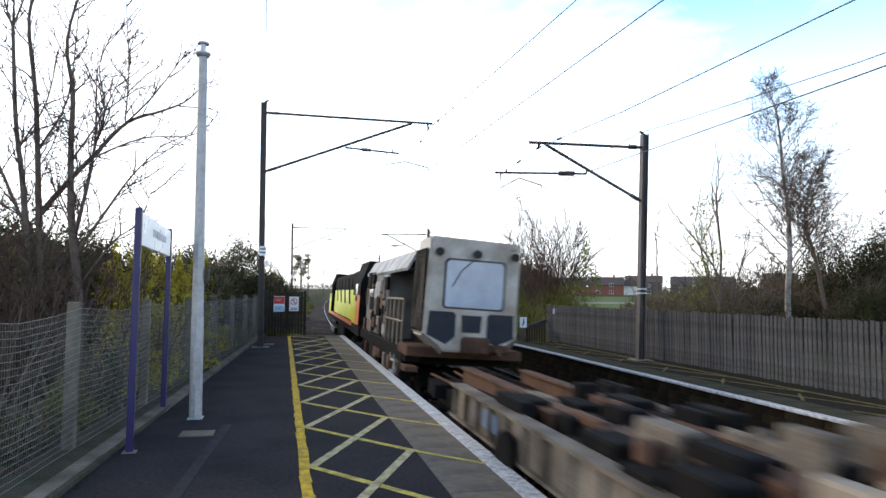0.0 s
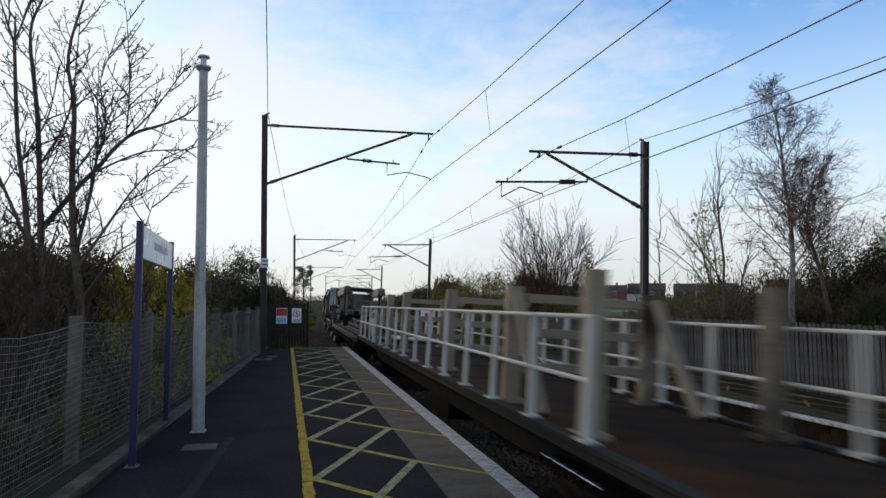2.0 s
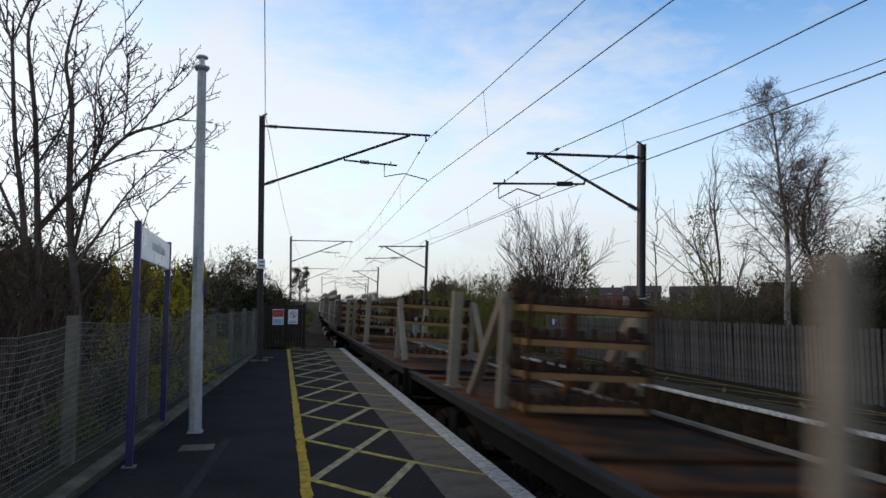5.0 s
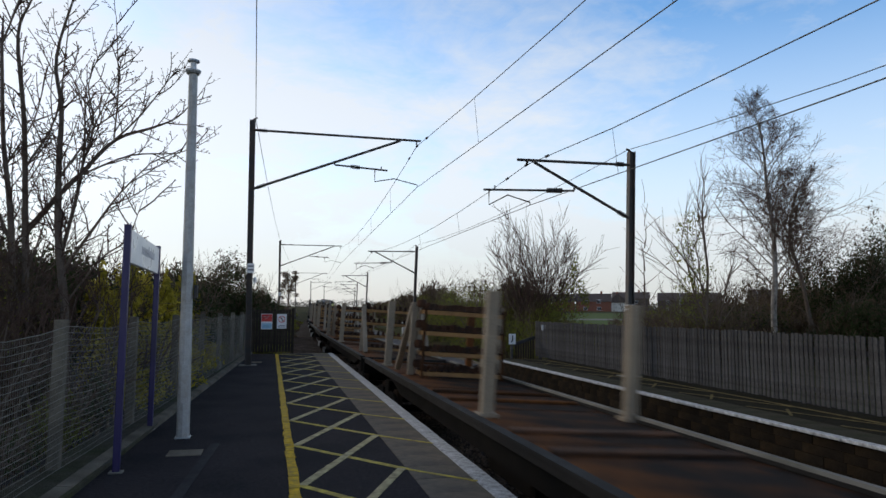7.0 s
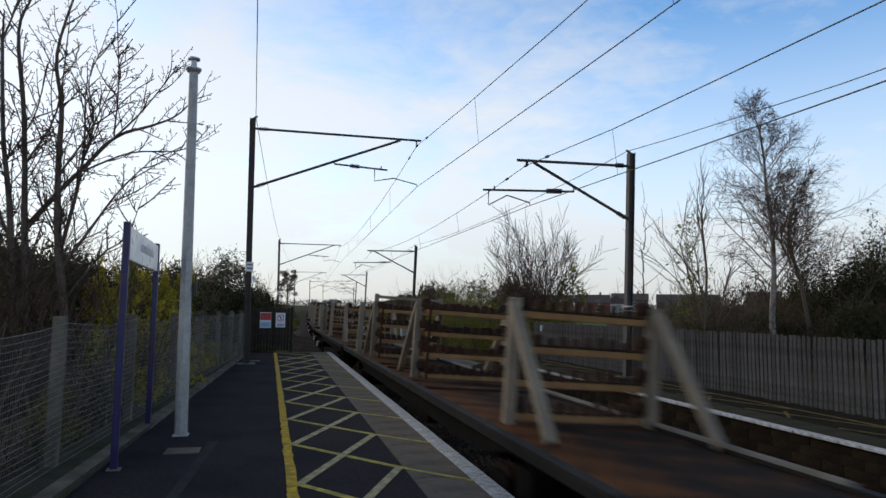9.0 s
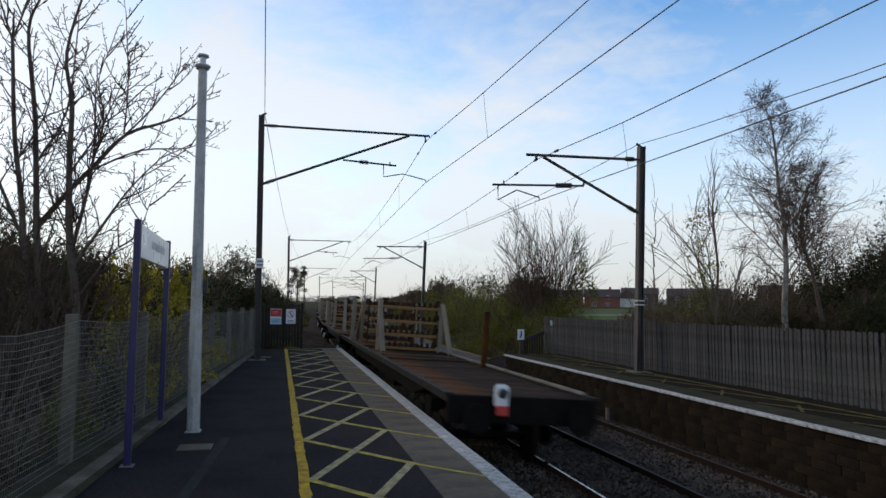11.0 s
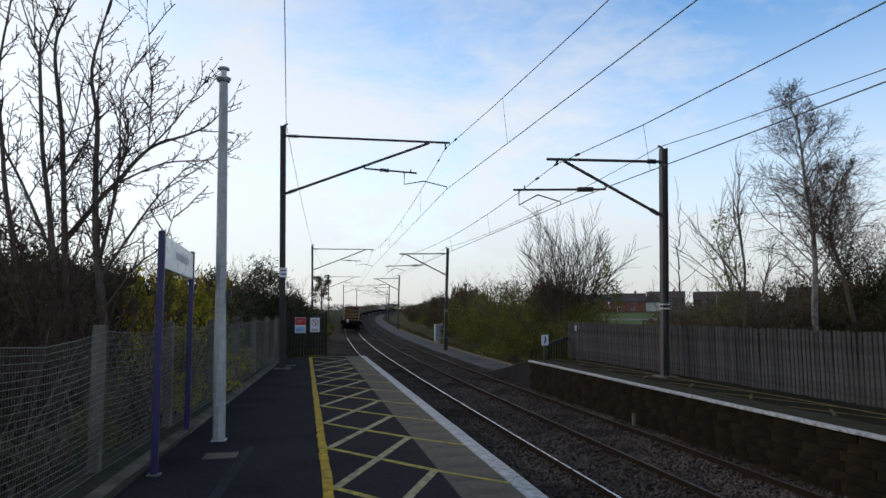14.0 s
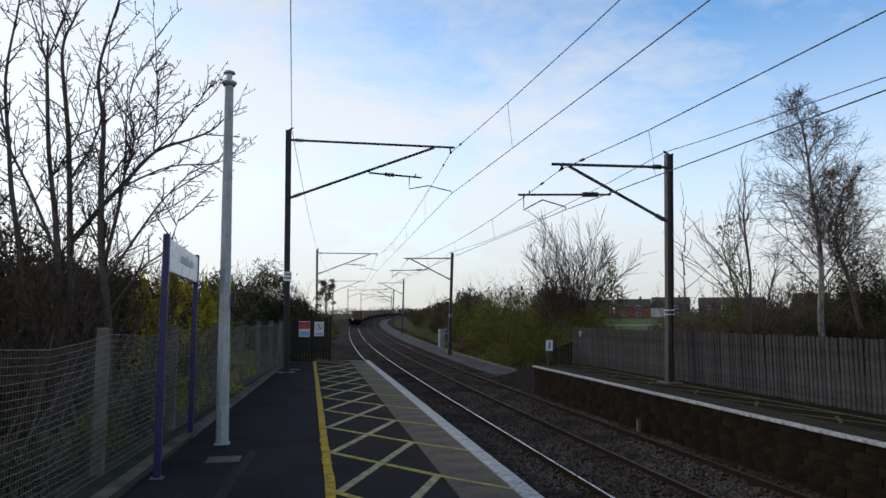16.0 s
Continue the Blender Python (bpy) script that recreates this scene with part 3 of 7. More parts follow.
def at_y(pts, y):
    for a, b in zip(pts, pts[1:]):
        a, b = Vector(a), Vector(b)
        if a.y <= y <= b.y:
            return a.lerp(b, (y - a.y) / (b.y - a.y))
    return Vector(pts[-1])


for con, cat, ys in ((con_l, cat_l, (8, 16.4, 30, 38, 46, 54)), (con_r, cat_r, (4, 12.6, 25, 32, 40, 60))):
    pc, pk = chain(con), chain(cat)
    for y in ys:
        bm = bmesh.new()
        tube(bm, [at_y(pc, y), at_y(pk, y)], 0.006, 4)
        tagged(link("dropper_wire", bm, WIRE), "thin dropper between catenary and contact wire", "overhead wire", group="droppers", kind="structure")

for pts, y0 in ((chain(cat_l), 23.13), (chain(cat_r), 17.6)):
    for dy in (-1.5, 1.6, -0.02):
        a, b = at_y(pts, y0 + dy - 0.1), at_y(pts, y0 + dy + 0.1)
        bm = bmesh.new()
        tube(bm, [a, b], 0.035, 6)
        tagged(link("wire_splice", bm, STEEL), "dark clamp on the catenary wire", "wire clamp", group="wire clamps", kind="structure")

# ---- platform furniture ----
lamp = root("lamp_column", "galvanised steel lamp column with an empty top cap", "lamp column", -1.275, 10.43)
bm = bmesh.new()
lathe(bm, 0, 0, [(0.092, 0.0), (0.088, 1.45), (0.084, 1.47), (0.064, 5.42)], 8)
bmesh.ops.transform(bm, matrix=Matrix.Shear("XY", 4, (-0.012, 0)), verts=bm.verts[:])
part("column", bm, LAMPGALV, lamp, smooth=False)
bm = bmesh.new()
lathe(bm, -0.068, 0, [(0.09, 5.38), (0.115, 5.42), (0.115, 5.44), (0.045, 5.46), (0.045, 5.56), (0.09, 5.575), (0.085, 5.60), (0.03, 5.615)], 14)
part("cap", bm, GALV, lamp)
bm = bmesh.new()
box(bm, -0.105, 0.105, -0.105, 0.105, 0.0, 0.02, 0.005)
part("flange", bm, GALV, lamp)
bm = bmesh.new()
box(bm, -0.045, 0.045, -0.098, -0.084, 0.5, 1.05, 0.004)
part("access_door", bm, LAMPGALV, lamp)
bm = bmesh.new()
box(bm, 0.075, 0.125, -0.04, 0.04, 2.0, 2.2, 0.01)
part("cable_box", bm, STEEL, lamp, "small dark cable box")

sign = root("station_sign", "white station name board on two purple posts", "station sign", -1.73, 8.4, 0, 2.4)
for y, h in ((0, 2.83), (2.8, 2.83)):
    bm = bmesh.new()
    box(bm, -0.038, 0.038, y - 0.038, y + 0.038, 0, h, 0.008)
    post = part("sign_post", bm, PURPLE, sign, "purple square post")
    bm = bmesh.new()
    box(bm, -0.075, 0.075, y - 0.07, y + 0.07, 0, 0.015, 0.004)
    part("foot_plate", bm, CONCRETE, post)
bm = bmesh.new()
box(bm, -0.025, 0.025, 0.05, 2.75, 2.39, 2.79, 0.006)
board = part("name_board", bm, WHITE, sign, "white enamel board with faint grey lettering")
bm = bmesh.new()
random.seed(4)
y = 2.2
for k in range(11):
    w = random.uniform(0.055, 0.11)
    box(bm, 0.0255, 0.028, y - w, y, 2.56, 2.56 + random.choice((0.1, 0.1, 0.15)))
    y -= w + 0.035
part("lettering", bm, mat("faint grey lettering", (0.5, 0.5, 0.54), 0.5, 0, 0.1), board)


def fence_x(y):
    return -2.37 + (y - 8.5) * 0.057


# mesh fence with concrete posts
mesh_fence = root("mesh_fence", "wire mesh fence on square concrete posts", "fence")
post_y = [-7.2, -4.1, -1.0, 2.1, 5.3, 8.5, 11.6, 14.9, 18.2, 21.4, 24.6, 27.6, 29.5]
for y in post_y:
    bm = bmesh.new()
    x = fence_x(y) - 0.03
    box(bm, x - 0.065, x + 0.065, y - 0.065, y + 0.065, -0.3, 1.72, 0.012)
    part("fence_post", bm, POSTCON, mesh_fence)
random.seed(7)
for y0, y1 in zip(post_y, post_y[1:]):
    bm = bmesh.new()
    bow = random.uniform(0.02, 0.05)
    for i in range(23):
        z = 0.06 + i * 0.072
        sag = random.uniform(-0.008, 0.008)
        pts = []
        for k in range(5):
            u = k / 4
            y = y0 + (y1 - y0) * u
            pts.append((fence_x(y) + 0.045 + bow * math.sin(u * 3.14) * math.sin(z * 1.7), y, z + sag * math.sin(u * 9) - (0.06 if y0 > 8 else 0.10) * z / 1.65 * math.sin(u * 3.14)))
        tube(bm, pts, 0.0038 if i not in (0, 11, 22) else 0.005, 3)
    n = int((y1 - y0) / 0.05)
    for i in range(n):
        u = (i + 0.5) / n
        y = y0 + (y1 - y0) * u
        tube(bm, [(fence_x(y) + 0.049 + bow * math.sin(u * 3.14) * math.sin(z * 1.7), y, z * (1 - (0.06 if y0 > 8 else 0.10) / 1.65 * math.sin(u * 3.14))) for z in (0.06, 0.85, 1.65)], 0.0017, 3)
    part("mesh_panel", bm, MESHWIRE, mesh_fence, "loose wire mesh panel")
# kerb and gravel strip at the fence's foot
for k in range(13):
    y0, y1 = -2 + k * 2.4, -2 + k * 2.4 + 2.385
    bm = bmesh.new()
    xa, xb = -1.84 + (y0 - 7.57) * 0.048, -1.84 + (y1 - 7.57) * 0.048
    for a in ((0, 0.10),):
        v = [bm.verts.new(p) for p in ((xa - 0.30, y0, 0), (xa - 0.12, y0, 0), (xb - 0.12, y1, 0), (xb - 0.30, y1, 0), (xa - 0.28, y0, 0.075), (xa - 0.13, y0, 0.06), (xb - 0.13, y1, 0.06), (xb - 0.28, y1, 0.075))]
        for f in ((4, 5, 6, 7), (1, 2, 6, 5), (0, 4, 7, 3), (0, 1, 5, 4), (2, 3, 7, 6)):
            bm.faces.new([v[i] for i in f])
    part("kerb_stone", bm, POSTCON, platform_left, "concrete edging stone")
bm = bmesh.new()
q = [(-3.2, -3), (-2.3, -3), (-1.15, 29), (-1.5, 29)]
lo = [bm.verts.new((x, y, -0.01)) for x, y in q]
hi = [bm.verts.new((x, y, 0.05)) for x, y in q]
bm.faces.new(hi)
for i in range(4):
    bm.faces.new((lo[i], lo[(i + 1) % 4], hi[(i + 1) % 4], hi[i]))
part("fence_verge", bm, mat("damp verge soil", (0.085, 0.075, 0.058), 0.95, 0, 0.4, 6, 50, 0.8, 0.02, (0.05, 0.06, 0.025), 0.5, 1.2), platform_left)

# timber gate across the platform's end
gate = root("platform_end_gate", "dark close-boarded timber gate across the platform end", "gate", -0.95, 29.6)
random.seed(3)
for k in range(13):
    bm = bmesh.new()
    x = k * 0.122
    box(bm, x, x + 0.098, -0.012, 0.012, 0.04, 1.82 + random.uniform(-0.03, 0.03), 0.004)
    part("board", bm, GATEWOOD, gate)
for z in (0.35, 1.5):
    bm = bmesh.new()
    box(bm, -0.02, 1.6, 0.014, 0.06, z, z + 0.1, 0.004)
    part("rail", bm, GATEWOOD, gate)
for x in (-0.1, 1.6):
    bm = bmesh.new()
    box(bm, x, x + 0.11, -0.05, 0.07, -0.6, 1.9, 0.01)
    part("gate_post", bm, GATEWOOD, gate)


def notice(name, x, y, z0, w, h, label, marks):
    n = root(name, label, "notice", x, y, 0)
    bm = bmesh.new()
    box(bm, -w / 2, w / 2, -0.012, 0.0, z0, z0 + h, 0.004)
    part("plate", bm, WHITE, n)
    for mname, x0, x1, za, zb, material in marks:
        bm = bmesh.new()
        box(bm, x0, x1, -0.016, -0.0125, z0 + za, z0 + zb)
        part(mname, bm, material, n)
    return n


notice("warning_notice", -0.38, 29.585, 0.99, 0.46, 0.66, "red and pale blue warning notice on the gate",
       [("red_panel", -0.22, 0.22, 0.33, 0.64, RED), ("blue_panel", -0.2, 0.2, 0.03, 0.26, BLUE), ("text_bar", -0.16, 0.1, 0.52, 0.545, WHITE), ("text_bar", -0.16, 0.04, 0.46, 0.485, WHITE), ("text_bar", -0.14, 0.08, 0.13, 0.15, INK)])
ban = notice("prohibition_notice", 0.24, 29.585, 1.02, 0.40, 0.62, "white no-trespass notice with a barred circle", [("text_bar", -0.15, 0.15, 0.05, 0.08, INK), ("text_bar", -0.13, 0.13, 0.11, 0.14, INK)])
bm = bmesh.new()
ring = [(0.13 * math.cos(a * 0.3142), -0.017, 1.42 + 0.13 * math.sin(a * 0.3142)) for a in range(21)]
tube(bm, ring, 0.014, 4)
tube(bm, [(-0.09, -0.017, 1.51), (0.09, -0.017, 1.33)], 0.014, 4)
part("barred_circle", bm, RED, ban)
bm = bmesh.new()
tube(bm, [(0.0, -0.015, 1.5), (0.0, -0.015, 1.42), (0.04, -0.015, 1.34)], 0.02, 4)
part("pictogram", bm, BLACK, ban)

edge_post = root("white_edge_board", "white board on the mesh fence", "notice", -2.62, 6.15)
bm = bmesh.new()
box(bm, -0.02, 0.02, -0.16, 0.07, 1.48, 1.78, 0.005)
part("plate", bm, WHITE, edge_post)
bm = bmesh.new()
box(bm, -0.05, -0.021, -0.02, 0.02, -0.1, 1.72, 0.004)
part("batten", bm, GALV, edge_post)

# far platform: close-boarded fence, notice, handrail
board_fence = root("board_fence", "weathered grey close-boarded fence of narrow boards", "fence")
random.seed(11)
boards = [bmesh.new() for _ in range(3)]
meshes = []
for k, b in enumerate(boards):
    w = 0.082 + 0.005 * k
    v = [(-0.011, -w / 2, 0), (0.011, -w / 2, 0), (0.011, w / 2, 0), (-0.011, w / 2, 0)]
    lo = [b.verts.new(p) for p in v]
    hi = [b.verts.new((p[0], p[1], 1.41)) for p in v]
    b.faces.new(hi)
    for i in range(4):
        j = (i + 1) % 4
        b.faces.new((lo[i], lo[j], hi[j], hi[i]))
    me = bpy.data.meshes.new("board")
    b.to_mesh(me)
    b.free()
    me.materials.append(BOARD)
    meshes.append(me)


def rfence(y):
    return 10.62 - 0.018 * (y - 8)


y, count = 25.7, 0
while y > -6.5:
    ob = new("board", random.choice(meshes))
    ob.parent = board_fence
    ob.matrix_basis = pose(rfence(y) + random.uniform(-0.004, 0.004), y, random.uniform(0.0, 0.03), random.uniform(-0.6, 0.6), random.uniform(-0.5, 0.5), random.uniform(-3, 3))
    y -= 0.124 + random.uniform(-0.004, 0.004)
for z in (0.3, 1.1):
    bm = bmesh.new()
    beam(bm, (rfence(25.7) + 0.05, 25.7, z), (rfence(-6.5) + 0.05, -6.5, z), 0.05, 0.09)
    part("fence_rail", bm, BOARD, board_fence)
for k in range(13):
    y = 25.6 - 2.6 * k
    bm = bmesh.new()
    box(bm, rfence(y) + 0.08, rfence(y) + 0.18, y - 0.05, y + 0.05, -0.5, 1.35, 0.01)
    part("fence_post", bm, BOARD, board_fence)
bm = bmesh.new()
box(bm, 0, 0.18, -0.02, 0.0, 1.08, 1.30, 0.004)
fence_notice = link("fence_notice", bm, WHITE)
fence_notice.matrix_basis = pose(rfence(25) - 0.1, 24.9, 0, 0, 0, 0)
tagged(fence_notice, "small white notice on the board fence", "notice")
rn = root("limit_notice", "white pictogram notice on a short post", "notice", 8.86, 24.6)
bm = bmesh.new()
box(bm, -0.04, 0.04, -0.03, 0.05, -0.2, 0.55, 0.006)
part("post", bm, BOARD, rn)
bm = bmesh.new()
box(bm, -0.14, 0.14, -0.06, -0.035, 0.56, 0.96, 0.006)
part("plate", bm, WHITE, rn)
bm = bmesh.new()
tube(bm, [(0.0, -0.063, 0.9), (0.02, -0.063, 0.76), (-0.04, -0.063, 0.64)], 0.03, 5)
part("pictogram", bm, BLACK, rn)
hr = root("ramp_handrail", "dark timber handrail beside the platform ramp", "handrail", 9.0, 24.7)
bm = bmesh.new()
beam(bm, (0, 0, 0.55), (1.25, 1.0, 0.78), 0.05, 0.12)
part("top_rail", bm, BOARD, hr)
for k in range(8):
    bm = bmesh.new()
    beam(bm, (0.1 + k * 0.15, 0.1 + k * 0.12, -0.1), (0.1 + k * 0.15, 0.1 + k * 0.12, 0.58 + k * 0.022), 0.07, 0.02)
    part("infill_board", bm, GATEWOOD, hr)

# line-side cabinets and cable trough
for s, off, w, h in ((62, 11.2, 0.55, 1.35),):
    p = line(s, off, -1.15)
    c = root("relay_cabinet", "pale grey steel line-side cabinet", "cabinet", p.x, p.y, p.z, -bend(s))
    bm = bmesh.new()
    box(bm, -w / 2, w / 2, -0.25, 0.25, 0.0, h + 0.35, 0.02)
    part("body", bm, GALV, c)
    bm = bmesh.new()
    box(bm, -w / 2 + 0.04, w / 2 - 0.04, -0.27, -0.252, 0.3, h + 0.25, 0.006)
    door = part("door", bm, GALV, c)
    bm = bmesh.new()
    box(bm, w / 2 - 0.12, w / 2 - 0.09, -0.29, -0.27, 0.7, 0.85)
    part("handle", bm, BLACK, door)
p = line(63, 12.0, 0)
dish = root("balise_disc", "round grey sign disc on a post", "sign disc", p.x, p.y, p.z - 1.2)
bm = bmesh.new()
lathe(bm, 0, 0, [(0.42, 0), (0.45, 0.02), (0.42, 0.04)], 18)
bmesh.ops.transform(bm, matrix=pose(0, 0, 1.55, 90), verts=bm.verts[:])
part("disc", bm, GALV, dish)
bm = bmesh.new()
beam(bm, (0, 0.03, 0), (0, 0.03, 1.5), 0.07)
part("post", bm, GALV, dish)
bm = bmesh.new()
strip(bm, [(10.35, -1.15), (10.35, -0.93), (10.6, -0.93), (10.6, -1.15)], 34, 260, 3.0, close=True)
tagged(link("cable_trough", bm, POSTCON), "stained concrete cable trough beside the track", "cable trough", kind="structure")

# ---- plants ----
def grow(wood, twigs, p, d, length, r, depth, rng, droop=0.0, spread=0.6, kids=4, seg=5, fine=0.006, wild=0.2):
    """A limb and what grows from it: thick ones into wood, thin ones into twigs."""
    pts, q, v = [Vector(p)], Vector(p), Vector(d).normalized()
    for i in range(seg):
        v = (v + Vector((rng.uniform(-1, 1), rng.uniform(-1, 1), rng.uniform(-0.7, 1) - droop)) * wild).normalized()
        q = q + v * length / seg
        pts.append(q.copy())
    tube(wood if r > 0.011 else twigs, pts, r, 7 if r > 0.05 else (5 if r > 0.014 else 3), max(fine * 0.6, r * (0.8 if wild < 0.1 else 0.4)))
    if depth <= 0:
        return
    n = kids + (2 if depth == 1 else 0)
    for k in range(n):
        u = min(0.99, (k + rng.uniform(0.4, 1.2)) / (n + 0.2) * 0.85 + 0.15)
        i = min(int(u * seg), seg - 1)
        base = pts[i].lerp(pts[i + 1], u * seg - i)
        w = (pts[i + 1] - pts[i]).normalized()
        side = w.cross(Vector((rng.uniform(-1, 1), rng.uniform(-1, 1), rng.uniform(-1, 1))))
        if side.length < 1e-3:
            continue
        nd = (w * 0.9 + side.normalized() * spread * rng.uniform(0.8, 1.6) + Vector((0, 0, 0.22 - droop))).normalized()
        grow(wood, twigs, base, nd, length * rng.uniform(0.38, 0.66) * (1.15 - 0.5 * u), max(fine, r * rng.uniform(0.36, 0.55) * (1.15 - 0.4 * u)), depth - 1, rng, droop, spread, kids, max(3, seg - 1), fine)


def bare_tree(name, x, y, z, limbs, seed, label, bark=BARK, depth=3, droop=0.0, spread=0.6, kids=4, category="tree", group="", fine=0.006):
    """A leafless tree: limbs of (start, aim, length, radius) in its own space."""
    t = root(name, label, category, x, y, z, group=group)
    rng = random.Random(seed)
    wood, twigs = bmesh.new(), bmesh.new()
    for p, d, length, r, *stem in limbs:
        grow(wood, twigs, p, d, length, r, 0 if stem else depth, rng, droop, spread, kids, 5, fine, 0.03 if stem else 0.16)
    part("trunk", wood, bark, t)
    part("crown", twigs, TWIG, t, "crown of thin bare twigs")
    return t


def leaves(parent, name, blobs, count, size, material, seed, label="", upright=0.0, stray=0.13):
    """Many small leaves in uneven clumps: blobs of (x, y, z, rx, ry, rz); upright: thin standing shoots in place of leaves."""
    rng = np.random.RandomState(seed)
    share = np.array([b[3] * b[4] * b[5] for b in blobs]) ** 0.7
    n = (count * share / share.sum()).astype(int)
    pos = []
    for b, k in zip(blobs, n):
        v = rng.normal(size=(k, 3))
        v /= np.linalg.norm(v, axis=1)[:, None]
        rad = rng.uniform(0.3, 1.0, (k, 1)) ** 0.5 * (1 + 0.25 * np.sin(v[:, :1] * 7 + b[0] * 3) * np.cos(v[:, 1:2] * 6 + b[1]) + stray * rng.normal(size=(k, 1)))
        pos.append(np.array(b[:3]) + v * rad * np.array(b[3:]))
    pos = np.concatenate(pos)
    k = len(pos)
    a = rng.normal(size=(k, 3)) * (1 - 0.72 * upright) + np.array([0, 0, 1.1 * upright])
    a /= np.linalg.norm(a, axis=1)[:, None]
    c = np.cross(a, rng.normal(size=(k, 3)))
    c /= np.linalg.norm(c, axis=1)[:, None]
    s = size * rng.uniform(0.5, 1.4, (k, 1)) * (1 + 1.6 * upright)
    w = 0.45 - 0.37 * upright
    verts = np.stack([pos - a * s, pos + c * s * w, pos + a * s, pos - c * s * w], 1).reshape(-1, 3)
    faces = np.arange(k * 4).reshape(-1, 4)
    me = bpy.data.meshes.new(name)
    me.from_pydata(verts.tolist(), [], faces.tolist())
    me.materials.append(material)
    ob = new(name, me)
    ob.parent = parent
    if name == "dry_growth":
        ob["kind"] = "stuff"
    if label:
        ob["label"] = label
    return ob


def bush(name, x, y, z, w, d, h, count, size, material, seed, label, category="bush", group="", stems=True, lobes=9):
    b = root(name, label, category, x, y, z, group=group)
    rng = random.Random(seed)
    blobs = []
    for k in range(lobes):
        bx, by = rng.uniform(-0.42, 0.42) * w, rng.uniform(-0.42, 0.42) * d
        top = h * (rng.uniform(0.55, 1.0) if material is LEAF_DARK else rng.uniform(0.35, 1.15)) * (1 - 0.35 * (abs(bx) / w * 2) ** 2)
        r = rng.uniform(0.2, 0.34)
        blobs.append((bx, by, top * 0.58, w * r, d * r, top * 0.44))
    if material is LEAF_DARK:
        leaves(b, "foliage", blobs, int(count * 1.9), size * 0.72, material, seed, "", 0.0, 0.09)
        leaves(b, "dry_growth", [(q[0], q[1], q[2], q[3] * 1.05, q[4] * 1.05, q[5] * 1.05) for q in blobs], int(count * 0.45), size * 0.8, LEAF_BROWN, seed + 1, "", 0.6)
    elif material is LEAF_GREEN:
        leaves(b, "foliage", blobs, int(count * 2.0), size * 0.55, material, seed)
        leaves(b, "dry_growth", [(q[0], q[1], q[2] * 1.08, q[3], q[4], q[5] * 1.12) for q in blobs], int(count * 0.14), size * 0.9, LEAF_BROWN, seed + 1, "", 0.75)
    else:
        leaves(b, "dry_growth", blobs, int(count * 1.9), size * 0.95, material, seed, "", 0.72)
        leaves(b, "foliage", blobs, int(count * 0.8), size * 0.5, LEAF_GREEN, seed + 1)
    if stems:
        wood, twigs = bmesh.new(), bmesh.new()
        for k in range(8):
            grow(wood, twigs, (rng.uniform(-0.3, 0.3) * w, rng.uniform(-0.3, 0.3) * d, 0), (rng.uniform(-0.4, 0.4), rng.uniform(-0.4, 0.4), 1), h * (0.8 if material is LEAF_DARK else rng.uniform(0.6, 1.2)), 0.028, 2, rng, 0, 0.6, 4)
        merge(wood, twigs)
        part("woody_stem", wood, BARK, b)["kind"] = "stuff"
    return b


# bare sycamores behind the mesh fence
def curve(points, n=4):
    """A smooth way through points."""
    p = [Vector(q) for q in points]
    p = [p[0] * 2 - p[1]] + p + [p[-1] * 2 - p[-2]]
    out = []
    for a, b, c, d in zip(p, p[1:], p[2:], p[3:]):
        for i in range(n):
            u = i / n
            out.append(0.5 * (2 * b + (c - a) * u + (2 * a - 5 * b + 4 * c - d) * u * u + (3 * b - a - 3 * c + d) * u ** 3))
    return out + [p[-2]]


def budded(twigs, p, d, length, r, rng, depth):
    """A shoot that turns up to the light, with short budded spurs and side shoots."""
    pts, q, v = [Vector(p)], Vector(p), Vector(d).normalized()
    seg = 5 if length > 0.35 else 3
    for i in range(seg):
        v = (v + Vector((rng.uniform(-1, 1), rng.uniform(-1, 1), rng.uniform(-0.5, 1.1))) * 0.17).normalized()
        q = q + v * length / seg
        pts.append(q.copy())
    tube(twigs, pts, r, 4, max(0.0036, r * 0.5))
    tube(twigs, [pts[-1], pts[-1] + v * 0.03], r * 0.7, 4, 0.008)
    spurs = int(length / 0.095)
    for k in range(spurs):
        u = (k + rng.uniform(0.3, 1.0)) / (spurs + 0.3)
        i = min(seg - 1, int(u * seg))
        b = pts[i].lerp(pts[i + 1], u * seg - i)
        w = (pts[i + 1] - pts[i]).normalized()
        side = w.cross(Vector((rng.uniform(-1, 1), rng.uniform(-1, 1), rng.uniform(-1, 1)))).normalized()
        go = (w * 0.7 + side + Vector((0, 0, 0.2))).normalized()
        if depth > 0 and rng.random() < 0.42:
            budded(twigs, b, go, length * rng.uniform(0.28, 0.6) * (1.15 - 0.6 * u), max(0.0052, r * 0.65), rng, depth - 1)
        else:
            l = rng.uniform(0.03, 0.10)
            tube(twigs, [b, b + go * l * 0.6, b + go * l], 0.005, 3, 0.0075)


